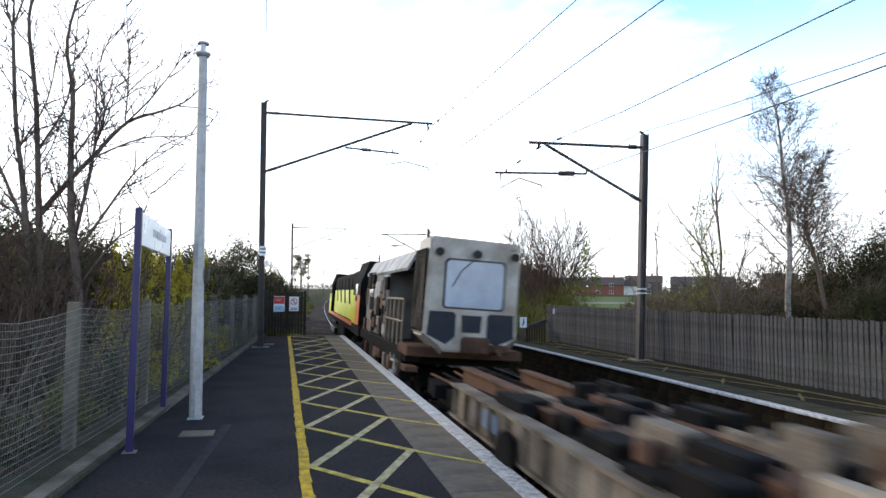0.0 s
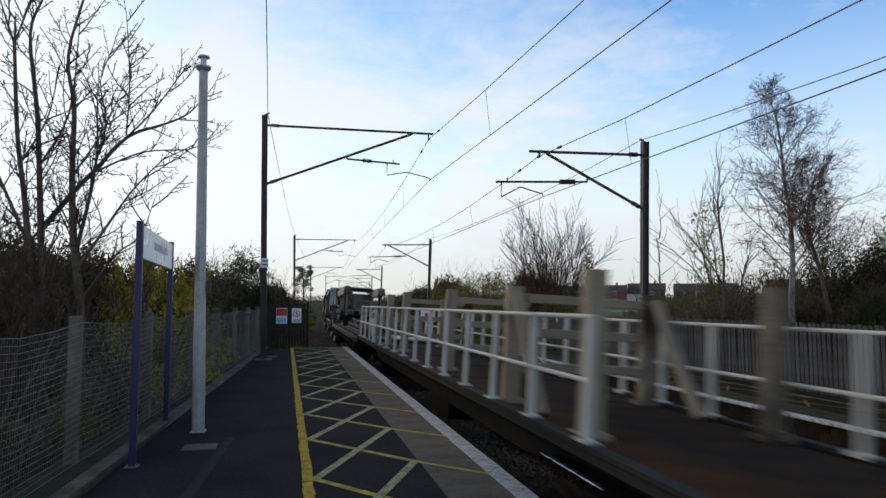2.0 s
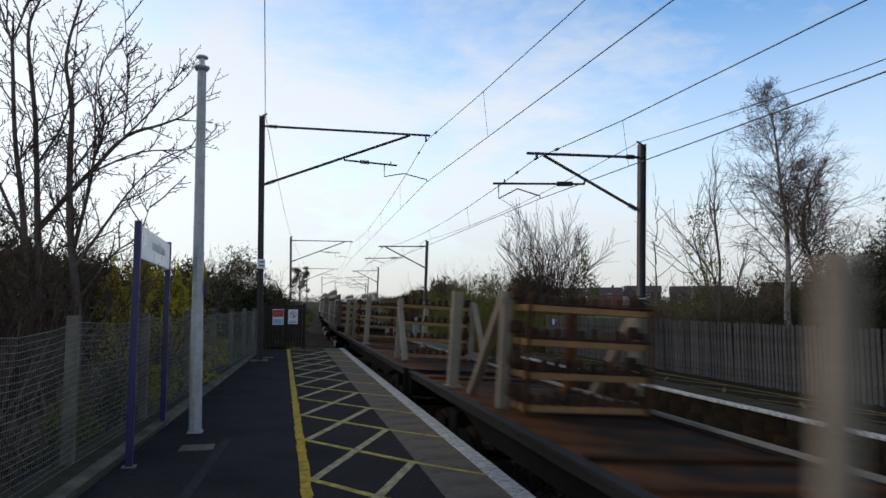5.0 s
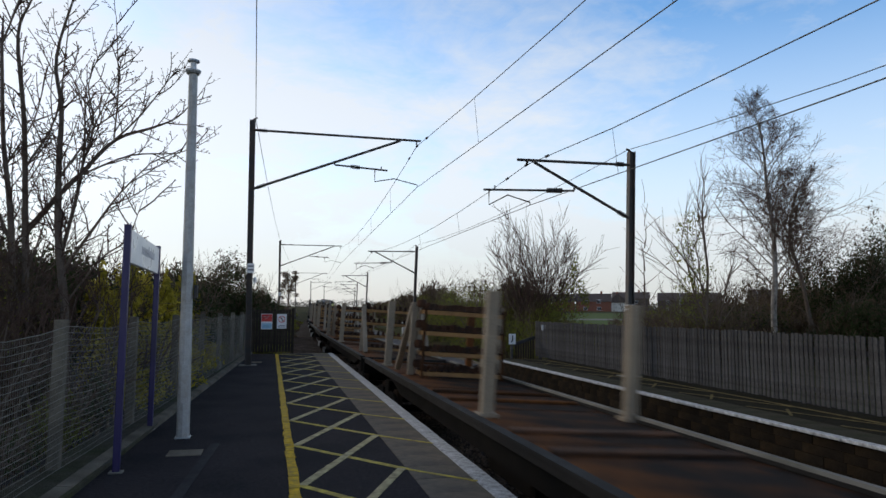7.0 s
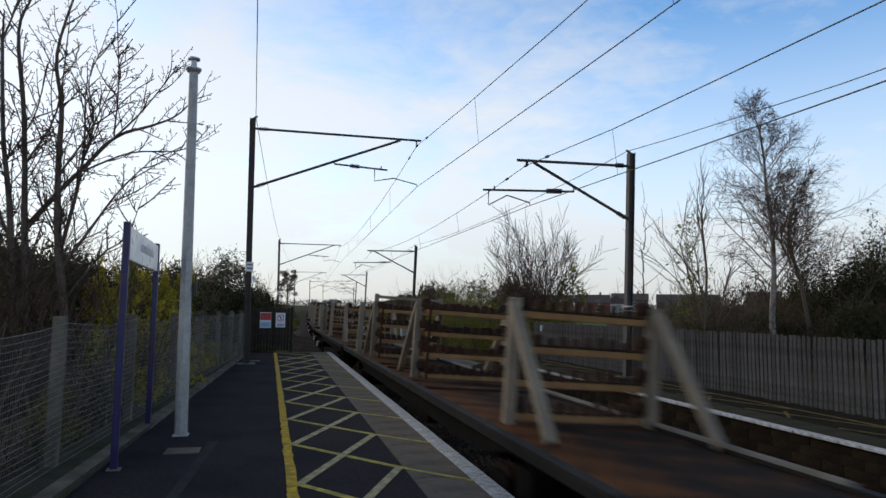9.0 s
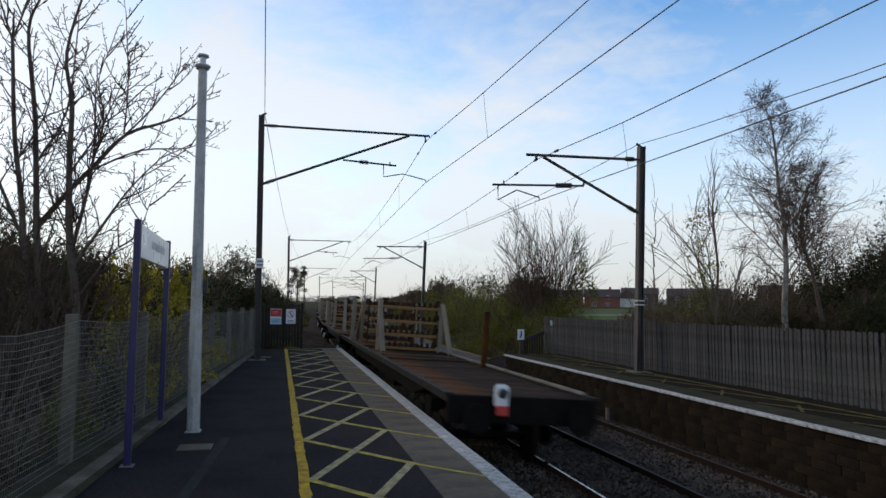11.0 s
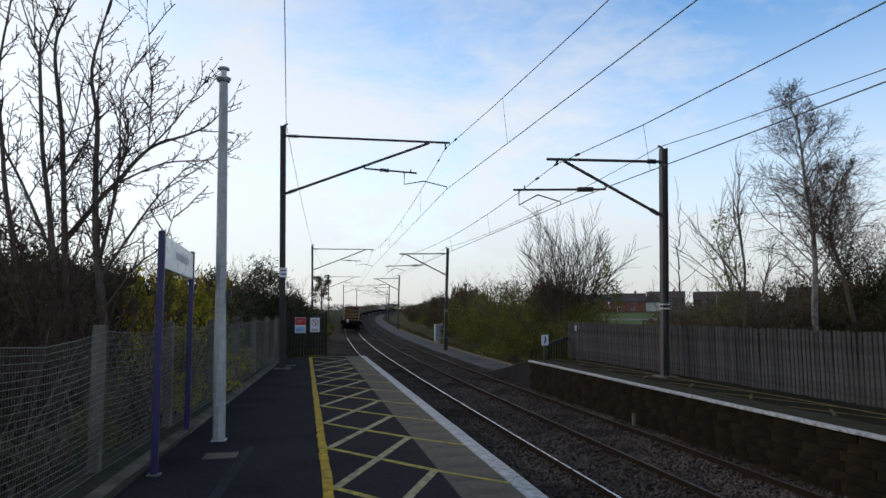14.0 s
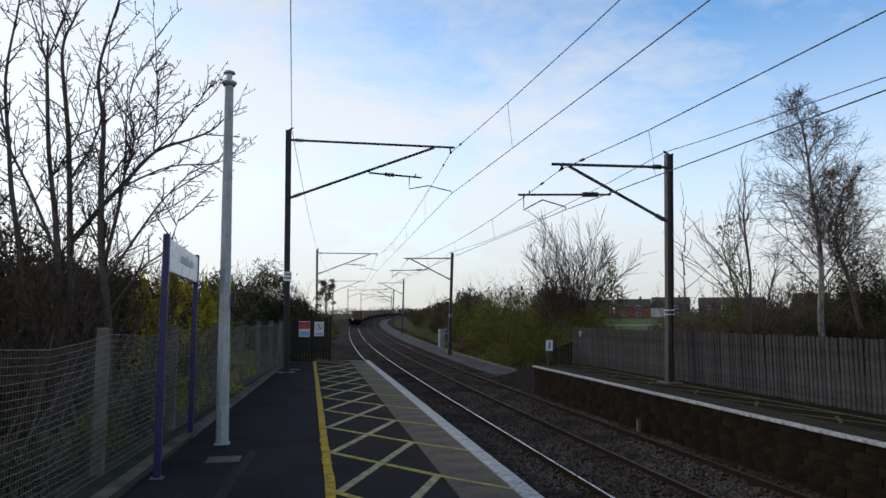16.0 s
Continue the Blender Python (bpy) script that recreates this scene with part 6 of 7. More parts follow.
pane([(-0.58, 1.62), (0.62, 1.62), (0.66, 1.68), (0.66, 2.55), (0.6, 2.62), (-0.56, 2.62), (-0.62, 2.55), (-0.62, 1.68)], -half, cab, SKYTONE_GLASS, "rear_window", 0.08)
pane([(-0.95, 1.02), (-0.55, 0.84), (-0.36, 1.0), (-0.36, 1.45), (-0.42, 1.5), (-0.92, 1.5)], -half, cab, GLASS, "low_window")
pane([(0.95, 1.02), (0.55, 0.84), (0.36, 1.0), (0.36, 1.45), (0.42, 1.5), (0.92, 1.5)], -half, cab, GLASS, "low_window")
pane([(-0.2, 1.1), (0.2, 1.1), (0.22, 1.45), (-0.22, 1.45)], -half, cab, GLASS, "low_window")
for x in (-0.82, 0.02, 0.88):
    bm = bmesh.new()
    lathe(bm, 0, 0, [(0.05, 0), (0.09, 0.08), (0.09, 0.16)], 12)
    bmesh.ops.transform(bm, matrix=pose(x, -half + 0.02, 2.8, 100), verts=bm.verts[:])
    part("work_lamp", bm, BLACK, cab, "brown round work lamp")
# flat black plate on the closed wall: its colour is the shade inside the opening
bm = bmesh.new()
box(bm, -1.062, -1.03, -half + 0.12, -half + 1.36, 1.05, 2.85)
opening = part("side_opening", bm, SOOT, cab, "black plate for the shaded open cab side")
for k in range(5):
    bm = bmesh.new()
    box(bm, -1.085, -1.063, -half + 0.2 + k * 0.24, -half + 0.23 + k * 0.24, 1.1, 2.75)
    part("side_rib", bm, BEAMPAINT, opening)
for z, w in ((2.95, 0.3), (1.25, 0.16), (0.8, 0.2)):
    bm = bmesh.new()
    box(bm, 0.93 - w / 2, 0.93, -half - 0.012, -half + 0.01, z - 0.04, z + 0.02, 0.003)
    part("warning_label", bm, CREAM if z > 2 else RUSTRAIL, cab)
bm = bmesh.new()
tube(bm, [(-0.98, -half + 0.2, 3.08), (-0.98, -half + 0.2, 3.36)], 0.015, 5)
part("aerial", bm, BLACK, cab)
bm = bmesh.new()
tube(bm, [(-0.02, -half - 0.03, 2.66), (-0.3, -half - 0.04, 2.4), (-0.48, -half - 0.035, 2.05)], 0.014, 5)
part("wiper", bm, BLACK, cab)
for x in (-1.06, 1.06):
    bm = bmesh.new()
    beam(bm, (x, -half + 0.06, 1.0), (x * 0.6, -half - 0.02, 0.64), 0.05, 0.08)
    part("corner_strut", bm, BEAMPAINT, cab)
bm = bmesh.new()
a = [(-1.25, 2.45), (-1.02, 2.88), (1.02, 2.88), (1.25, 2.45)]
lo = [bm.verts.new((x, -half + 1.35, z)) for x, z in a] + [bm.verts.new((x * 0.97, -half + 1.35, z - 0.06)) for x, z in a[::-1]]
hi = [bm.verts.new((x, half - 0.4, z)) for x, z in a] + [bm.verts.new((x * 0.97, half - 0.4, z - 0.06)) for x, z in a[::-1]]
for i in range(8):
    j = (i + 1) % 8
    bm.faces.new((lo[i], lo[j], hi[j], hi[i]))
bm.faces.new(lo[::-1])
bm.faces.new(hi)
bmesh.ops.recalc_face_normals(bm, faces=bm.faces[:])
part("roof", bm, PALESTEEL, mw, "pale sloping roof")
bm = bmesh.new()
box(bm, -1.2, 1.2, -half + 4.3, half - 0.4, 0.62, 2.5, 0.03)
body = part("machine_body", bm, mat("dark oily machine paint", (0.14, 0.135, 0.125), 0.7, 0, 0.3, 3, 40, 0.3, 0.004, (0.07, 0.06, 0.05), 0.5, 1.2), mw)
for y0, y1, z0, z1, m in ((-half + 4.5, -half + 5.2, 0.7, 2.35, PALESTEEL), (-half + 4.62, -half + 5.08, 1.6, 2.2, GLASS), (-half + 5.6, -half + 7.2, 0.9, 2.2, PALESTEEL), (-half + 7.4, -half + 8.3, 1.6, 2.3, GLASS)):
    bm = bmesh.new()
    box(bm, -1.225 if m is PALESTEEL else -1.24, -1.2, y0, y1, z0, z1, 0.006)
    part("side_panel" if m is PALESTEEL else "side_window", bm, m, body)
# closed block, black to give the recess behind the railing its shade
bm = bmesh.new()
box(bm, -0.5, 1.15, -half + 1.4, -half + 4.28, 0.62, 2.4)
part("engine_bay", bm, SOOT, mw, "solid black block for the shaded engine bay behind the railing")
for k in range(5):
    bm = bmesh.new()
    y = -half + 1.5 + k * 0.65
    tube(bm, [(-1.24, y, 0.62), (-1.24, y, 1.72)], 0.025, 6)
    part("railing_post", bm, CREAM, mw)
for z in (1.2, 1.72):
    bm = bmesh.new()
    tube(bm, [(-1.24, -half + 1.5, z), (-1.24, -half + 4.1, z)], 0.025, 6)
    part("railing", bm, CREAM, mw)
bm = bmesh.new()
for k in range(3):
    box(bm, -1.3, -0.95, -half + 2.0 + 0.02 * k, -half + 2.6, -0.35 + k * 0.28, -0.3 + k * 0.28)
beam(bm, (-1.28, -half + 2.0, -0.4), (-1.28, -half + 2.0, 0.4), 0.05, 0.08)
beam(bm, (-1.28, -half + 2.6, -0.4), (-1.28, -half + 2.6, 0.4), 0.05, 0.08)
part("steps", bm, GALV, mw, "pale metal access steps")
random.seed(53)
for k in range(40):
    bm = bmesh.new()
    y, z = random.uniform(-half + 4.4, half - 0.6), random.uniform(0.7, 2.4)
    w, h = random.uniform(0.05, 0.4), random.uniform(0.04, 0.3)
    box(bm, -1.23 - random.uniform(0.01, 0.07), -1.2, y - w, y + w, z - h, min(2.5, z + h), 0.01)
    part("side_fitting", bm, random.choice((SOOT, SOOT, STEEL, BEAMPAINT, RUSTRAIL)), body)
for k in range(14):
    bm = bmesh.new()
    y = random.uniform(-half + 0.5, half - 1)
    w, h = random.uniform(0.1, 0.35), random.uniform(0.1, 0.4)
    box(bm, -1.34, -1.05, y - w, y + w, 0.28 - h, 0.3, 0.02)
    part("underfloor_box", bm, random.choice((SOOT, RUSTRAIL, BEAMPAINT)), mw)
for y in (-half + 2.2, half - 2.2):
    bogie(mw, y)

# low beam wagon
bw, half = vehicle("beam_wagon", "low wagon of long oily brown beams and rollers", 13.2, -1.8, "wagon")
for x, z0, z1, y0, y1 in ((-1.28, 0.05, 0.46, -half + 3.4, half - 3.2), (1.18, 0.05, 0.46, -half + 3.4, half - 3.2), (-0.62, 0.1, 0.52, -half, half - 1.2), (0.5, 0.1, 0.52, -half, half - 1.2)):
    bm = bmesh.new()
    ibeam(bm, x + 0.05, y0, y1, z0 - 0.035, z1 + 0.035, 0.22, 0.09, 0.04)
    part("long_beam", bm, BEAMPAINT if abs(x) > 1 else RUSTRAIL, bw, "oily brown-cream steel beam" if abs(x) > 1 else "rusty brown steel beam")
for k in range(7):
    y = -half + 1 + k * 2.1
    bm = bmesh.new()
    box(bm, -1.2, 1.2, y - 0.1, y + 0.1, 0.0, 0.24, 0.01)
    part("cross_member", bm, SOOT, bw)
for k in range(14):
    for x in (-1.31, -0.5):
        bm = bmesh.new()
        y = -half + 3.8 + k * 0.6
        box(bm, x - 0.03, x + 0.05, y - 0.02, y + 0.02, 0.06, 0.46)
        part("stiffener", bm, BEAMPAINT, bw)
for k in range(6):
    bm = bmesh.new()
    x = -1.0 + k * 0.28
    tube(bm, [(x + 0.06 * math.sin(k + i), -half + 15 * i / 8, 0.3 + 0.04 * math.cos(i * 2 + k)) for i in range(9)], 0.025, 5)
    part("cable", bm, SOOT if k % 2 else RUSTRAIL, bw)
for x in (-0.95, 0.85):
    bm = bmesh.new()
    v4 = [(-half, 0.5), (-half, 0.86), (-half + 1.2, 0.92), (-half + 4.2, 0.86), (-half + 4.8, 0.5)]
    lo = [bm.verts.new((x, y, z)) for y, z in v4]
    hi = [bm.verts.new((x + 0.12, y, z)) for y, z in v4]
    for i in range(5):
        j = (i + 1) % 5
        bm.faces.new((lo[i], lo[j], hi[j], hi[i]))
    bm.faces.new(lo[::-1])
    bm.faces.new(hi)
    bmesh.ops.recalc_face_normals(bm, faces=bm.faces[:])
    part("side_plate", bm, BEAMPAINT, bw)
for k in range(5):
    bm = bmesh.new()
    y = -half + 0.5 + k * 0.9
    tube(bm, [(-0.85, y, 0.95), (0.9, y, 0.95)], 0.09, 10)
    part("roller", bm, SOOT, bw)
for k in range(3):
    bm = bmesh.new()
    box(bm, -0.9 + 0.5 * k, -0.5 + 0.5 * k, -half + 0.4, -half + 4.2, 1.04, 1.09)
    part("plank", bm, RUSTRAIL, bw)
random.seed(29)
for k in range(80):
    x, y = random.uniform(-1.15, 1.1), random.uniform(-half + 0.3, half - 3.5)
    w, l, h = random.uniform(0.06, 0.2), random.uniform(0.1, 0.5), random.uniform(0.06, 0.3)
    bm = bmesh.new()
    box(bm, x - w, x + w, y - l, y + l, 0.24, 0.42 + h, 0.02)
    part("machine_unit", bm, random.choice((SOOT, SOOT, SOOT, BEAMPAINT, RUSTRAIL)), bw)
for k in range(34):
    x, y = random.uniform(-1.2, 1.1), -half + random.uniform(3.4, 7.6)
    w, l, h = random.uniform(0.05, 0.22), random.uniform(0.1, 0.6), random.uniform(0.1, 0.5)
    bm = bmesh.new()
    box(bm, x - w, x + w, y - l, y + l, 0.4, 0.48 + h, 0.025)
    if k % 3 == 0:
        tube(bm, [(x - w, y, 0.5 + h), (x + w, y, 0.5 + h)], 0.07, 8)
    part("roller_unit", bm, random.choice((CREAM, BEAMPAINT, BEAMPAINT, RUSTRAIL, SOOT)), bw)
for k in range(3):
    bm = bmesh.new()
    box(bm, -1.30, -1.285, half - 4.6 - k * 0.4, half - 4.4 - k * 0.4, 0.16, 0.38)
    part("blue_stencil", bm, mat("faded blue stencil", (0.10, 0.15, 0.24), 0.7), bw)
bm = bmesh.new()
lathe(bm, 0, 0, [(0.3, 0.0), (0.32, 0.03), (0.3, 0.08)], 16)
bmesh.ops.transform(bm, matrix=pose(-1.34, half - 6.0, 0.02, 0, -90, 0), verts=bm.verts[:])
part("hand_wheel", bm, SOOT, bw)
bm = bmesh.new()
box(bm, -1.0, 1.0, -half, half, -0.1, 0.18)
part("underframe", bm, SOOT, bw)
for y in (-half + 2.4, half - 3.4):
    bogie(bw, y)

# gantry wagon
gw, half = vehicle("gantry_wagon", "long wagon with stacked rails and a cream lifting gantry", -2.1, -21.6, "gantry wagon")
U = lambda u: u + (2.1 + 21.6) / 2
bm = bmesh.new()
box(bm, -1.2, 1.2, -half, half, 0.0, 0.3, 0.02)
part("underframe", bm, SOOT, gw)
for k, (x, z, m) in enumerate(((-1.27, 0.30, SOOT), (-1.22, 0.48, STEEL), (-1.1, 0.46, RUSTRAIL), (-0.98, 0.52, BEAMPAINT), (-0.86, 0.50, SOOT), (-0.76, 0.56, RUSTRAIL), (-0.62, 0.70, SOOT), (-0.52, 0.62, STEEL), (0.6, 0.62, SOOT), (0.8, 0.55, RUSTRAIL), (1.0, 0.5, RUSTRAIL), (1.2, 0.46, BEAMPAINT))):
    bm = bmesh.new()
    ibeam(bm, x, -half + 0.2 * (k % 3), half - 0.15 * (k % 4), z - 0.16, z + 0.02, 0.09, 0.024, 0.035)
    part("stacked_rail", bm, m, gw, "long loose rail")
random.seed(15)
for k in range(24):
    bm = bmesh.new()
    y = half - 1.2 - k * 0.62
    h = random.uniform(0.0, 0.03)
    box(bm, -0.42, 0.42, y - 0.13, y + 0.13, 0.42 + h, 0.66 + h, 0.03)
    part("sleeper", bm, CONCRETE if k < 15 else RUSTRAIL, gw)
for k in range(14):
    bm = bmesh.new()
    y = half - 0.8 - k * 1.4
    box(bm, -1.32, -1.24, y - 0.08, y + 0.08, 0.0, 0.34, 0.01)
    part("bracket", bm, SOOT, gw)
BOOMGREY = mat("dull boom paint", (0.235, 0.232, 0.225), 0.7, 0, 0.3, 3, 40, 0.3, 0.003, (0.12, 0.105, 0.09), 0.4, 1.4)
# gantry on the wagon
for y in (U(-2.7), U(-5.7)):
    for x in (-1.15, 1.0):
        bm = bmesh.new()
        box(bm, x, x + 0.16, y - 0.28, y + 0.28, 0.5, 1.2, 0.03)
        leg = part("gantry_leg", bm, CREAM, gw)
        # solid disc on the leg, painted black as the dark of a wheel hole
        bm = bmesh.new()
        lathe(bm, 0, 0, [(0.12, 0), (0.12, 0.06)], 12)
        bmesh.ops.transform(bm, matrix=pose(x, y, 0.72, 0, -90, 0), verts=bm.verts[:])
        part("wheel_hole", bm, BLACK, leg)
bm = bmesh.new()
box(bm, -1.22, 1.22, U(-6.0), U(-2.5), 1.2, 1.5, 0.04)
base = part("gantry_base", bm, CREAM, gw, "cream gantry platform")
bm = bmesh.new()
box(bm, -1.0, 1.0, U(-5.95), U(-3.7), 1.5, 2.5, 0.05)
body = part("gantry_body", bm, CREAM, gw)
pane([(0.0, 1.62), (0.72, 1.62), (0.8, 1.72), (0.8, 1.95), (0.72, 2.02), (0.08, 2.02), (0.0, 1.92)], U(-5.95), body, GLASS, "low_window")
pane([(-0.02, 2.12), (0.8, 2.12), (0.8, 2.45), (0.05, 2.45)], U(-5.95), body, GLASS, "cab_window")
bm = bmesh.new()
box(bm, -0.75, -0.2, U(-5.98), U(-5.95), 1.55, 2.4, 0.02)
part("rear_panel", bm, BEAMPAINT, body)
for k in range(12):
    bm = bmesh.new()
    box(bm, -1.03, -1.0, U(-3.68) + 0.0, U(-2.75), 1.56 + k * 0.065, 1.60 + k * 0.065)
    part("louvre", bm, CREAM, base)
bm = bmesh.new()
box(bm, -0.99, 0.99, U(-3.68), U(-2.75), 1.5, 2.34, 0.03)
part("engine_box", bm, GREYCAB, base, "louvred engine box")
bm = bmesh.new()
prev = None
for i in range(9):
    u = i / 8
    y, z = U(-2.5) - 3.7 * u, 2.68 + 0.22 * math.sin(u * 3.14 * 0.8)
    cur = [bm.verts.new((x, y, z + dz - 0.1 * (abs(x) > 1))) for x, dz in ((-1.2, 0), (-0.8, 0.04), (0.8, 0.04), (1.2, 0), (0.8, 0.0), (-0.8, 0.0))]
    if prev:
        for j in range(6):
            bm.faces.new((prev[j], prev[(j + 1) % 6], cur[(j + 1) % 6], cur[j]))
    prev = cur
bmesh.ops.recalc_face_normals(bm, faces=bm.faces[:])
part("canopy", bm, mat("blue-grey canopy", (0.16, 0.19, 0.23), 0.5, 0.2, 0.2), gw, "curved blue-grey canopy")
for x in (-1.12, 1.12):
    for y in (U(-2.6), U(-3.2), U(-3.8)):
        bm = bmesh.new()
        tube(bm, [(x, y, 1.5), (x, y, 2.66)], 0.025, 6)
        part("canopy_post", bm, STEEL, gw)
    for z in (2.15, 2.45):
        bm = bmesh.new()
        tube(bm, [(x, U(-2.6), z), (x, U(-3.8), z)], 0.02, 6)
        part("canopy_rail", bm, STEEL, gw)
for x in (-0.98, 0.98):
    bm = bmesh.new()
    v4 = [(U(-3.9), 2.32, 2.62), (U(-6.0), 2.30, 2.66), (U(-8.6), 2.36, 2.70), (U(-10.9 if x < 0 else -10.2), 2.46, 2.72)]
    prev = None
    for y, z0, z1 in v4:
        cur = [bm.verts.new(p) for p in ((x - 0.13, y, z0), (x + 0.13, y, z0), (x + 0.13, y, z1), (x - 0.13, y, z1))]
        if prev:
            for j in range(4):
                bm.faces.new((prev[j], prev[(j + 1) % 4], cur[(j + 1) % 4], cur[j]))
        else:
            bm.faces.new(cur)
        prev = cur
    bm.faces.new(prev[::-1])
    bmesh.ops.recalc_face_normals(bm, faces=bm.faces[:])
    boom = part("boom", bm, BOOMGREY, gw, "grey lifting boom with an orange stripe")
    bm = bmesh.new()
    beam(bm, (x - 0.135, U(-4.0), 2.60), (x - 0.135, U(-9.0), 2.70), 0.015, 0.05)
    part("orange_stripe", bm, ORANGE, boom)
    bm = bmesh.new()
    tube(bm, [(x, U(-5.0), 2.76), (x, U(-10.7 if x < 0 else -10.0), 2.80)], 0.05, 8)
    part("hydraulic_pipe", bm, PALESTEEL, boom)
    bm = bmesh.new()
    beam(bm, (x, U(-10.75 if x < 0 else -10.05), 2.6), (x, U(-11.2 if x < 0 else -10.5), 1.15), 0.11, 0.15)
    lg = part("lifting_leg", bm, BEAMPAINT, gw, "grimy hanging lifting leg")
    bm = bmesh.new()
    box(bm, x - 0.12, x + 0.12, U(-11.4 if x < 0 else -10.7), U(-11.1 if x < 0 else -10.4), 0.62, 1.2, 0.05)
    box(bm, x - 0.07, x + 0.07, U(-11.0 if x < 0 else -10.3), U(-10.6 if x < 0 else -9.9), 2.35, 2.68, 0.05)
    tube(bm, [(x - 0.1, U(-11.2 if x < 0 else -10.5), 1.1), (x - 0.1, U(-10.9 if x < 0 else -10.2), 2.5)], 0.03, 6)
    part("gripper", bm, SOOT, lg, "dark rail gripper")
random.seed(19)
for k in range(44):
    x, y = random.choice((-1.08, -1.02, -0.85, 0.85, 1.0)), U(-2.6 - random.uniform(0, 3.3))
    w, h = random.uniform(0.12, 0.3), random.uniform(0.12, 0.4)
    bm = bmesh.new()
    box(bm, x - 0.1, x + 0.1, y - w, y + w, 0.62 + 0.03 * (k % 5), 0.62 + h + 0.03 * (k % 5), 0.02)
    part("machine_unit", bm, random.choice((SOOT, SOOT, BEAMPAINT, STEEL, CREAM)), base)
for k in range(26):
    bm = bmesh.new()
    y, z = U(-2.7 - random.uniform(0, 3.2)), random.uniform(1.52, 2.35)
    w, h = random.uniform(0.06, 0.22), random.uniform(0.05, 0.22)
    box(bm, -1.02 - random.uniform(0.02, 0.14), -0.98, y - w, y + w, z - h, z + h, 0.015)
    part("side_fitting", bm, random.choice((SOOT, SOOT, STEEL, BEAMPAINT, GREYCAB)), base)
for k in range(9):
    bm = bmesh.new()
    x, y = -1.08 + 0.02 * (k % 3), U(-3.2 - 0.3 * k)
    tube(bm, [(x, y, 2.3), (x - 0.03, y - 0.12, 1.9 + 0.05 * (k % 4)), (x, y - 0.35, 1.75), (x, y - 0.5, 2.1)], 0.018, 5)
    part("hose", bm, SOOT, base)
for k in range(5):
    bm = bmesh.new()
    box(bm, -0.95 + k * 0.4, -0.65 + k * 0.4, U(-6.2), U(-5.96), 1.22 + 0.03 * (k % 2), 1.42, 0.02)
    part("hydraulic_block", bm, random.choice((SOOT, BEAMPAINT)), base)
for x, u, h in ((-0.66, -17.7, 1.34), (0.0, -18.0, 1.34), (0.17, -18.0, 1.34), (0.66, -18.0, 1.32), (0.9, -19.3, 1.3)):
    stake(gw, x, U(u), 0.5, h, CREAM, 0.165)
for x, u in ((0.0, -18.6), (0.6, -18.9), (-0.9, -20.4)):
    bm = bmesh.new()
    box(bm, x - 0.16, x + 0.16, U(u) - 0.2, U(u) + 0.2, 0.55, 0.85, 0.03)
    part("tool_box", bm, RUSTRAIL, gw, "rusty tool box")
for y in (-half + 2.6, half - 2.6):
    bogie(gw, y)

# loose rails along the near side, roller ways down the middle, more gear under the gantry
random.seed(37)
for k in range(9):
    bm = bmesh.new()
    x, z = -1.30 + k * 0.085, 0.40 + 0.035 * k + random.uniform(-0.03, 0.03)
    ibeam(bm, x, -half + random.uniform(0.2, 1.6), half - random.uniform(0.2, 2.4), z, z + 0.10, 0.055, 0.018, 0.03)
    part("loose_rail", bm, (STEEL, RUSTRAIL, SOOT, BEAMPAINT, RUSTRAIL, STEEL, SOOT, RUSTRAIL, BEAMPAINT)[k], gw, "loose rail")
for x in (-0.28, 0.55, 1.05):
    bm = bmesh.new()
    tube(bm, [(x, U(-7.0), 0.94), (x, U(-13.0), 0.92), (x, U(-20.6), 0.94)], 0.035, 7)
    way = part("roller_way", bm, STEEL if x < 0 else RUSTRAIL, gw, "worn rail on roller stands")
    for k in range(11):
        y = U(-7.3 - 1.25 * k)
        bm = bmesh.new()
        box(bm, x - 0.07, x + 0.07, y - 0.09, y + 0.09, 0.3, 0.72, 0.02)
        tube(bm, [(x - 0.13, y, 0.80), (x + 0.13, y, 0.80)], 0.075, 9)
        box(bm, x - 0.15, x - 0.12, y - 0.06, y + 0.06, 0.66, 0.9)
        box(bm, x + 0.12, x + 0.15, y - 0.06, y + 0.06, 0.66, 0.9)
        part("roller_stand", bm, (BEAMPAINT, RUSTRAIL, CREAM)[k % 3], way)
for k in range(46):
    y, z = U(-2.3 - random.uniform(0, 3.9)), random.uniform(0.6, 1.55)
    w, h = random.uniform(0.04, 0.2), random.uniform(0.04, 0.16)
    bm = bmesh.new()
    box(bm, -1.27 - random.uniform(0.0, 0.1), -1.12, y - w, y + w, z - h, z + h, 0.012)
    part("frame_fitting", bm, random.choice((SOOT, SOOT, STEEL, BEAMPAINT, BEAMPAINT, GREYCAB, RUSTRAIL)), base)
for k in range(7):
    bm = bmesh.new()
    z = 0.78 + 0.12 * k
    tube(bm, [(-1.30 + 0.02 * (k % 3), U(-2.3 - 0.2 * (k % 3)), z), (-1.31, U(-4.2), z - 0.03 * (k % 2)), (-1.29, U(-6.1 + 0.3 * (k % 4)), z + 0.03)], 0.018 + 0.006 * (k % 3), 6)
    part("hydraulic_line", bm, (SOOT, STEEL, BEAMPAINT)[k % 3], base)
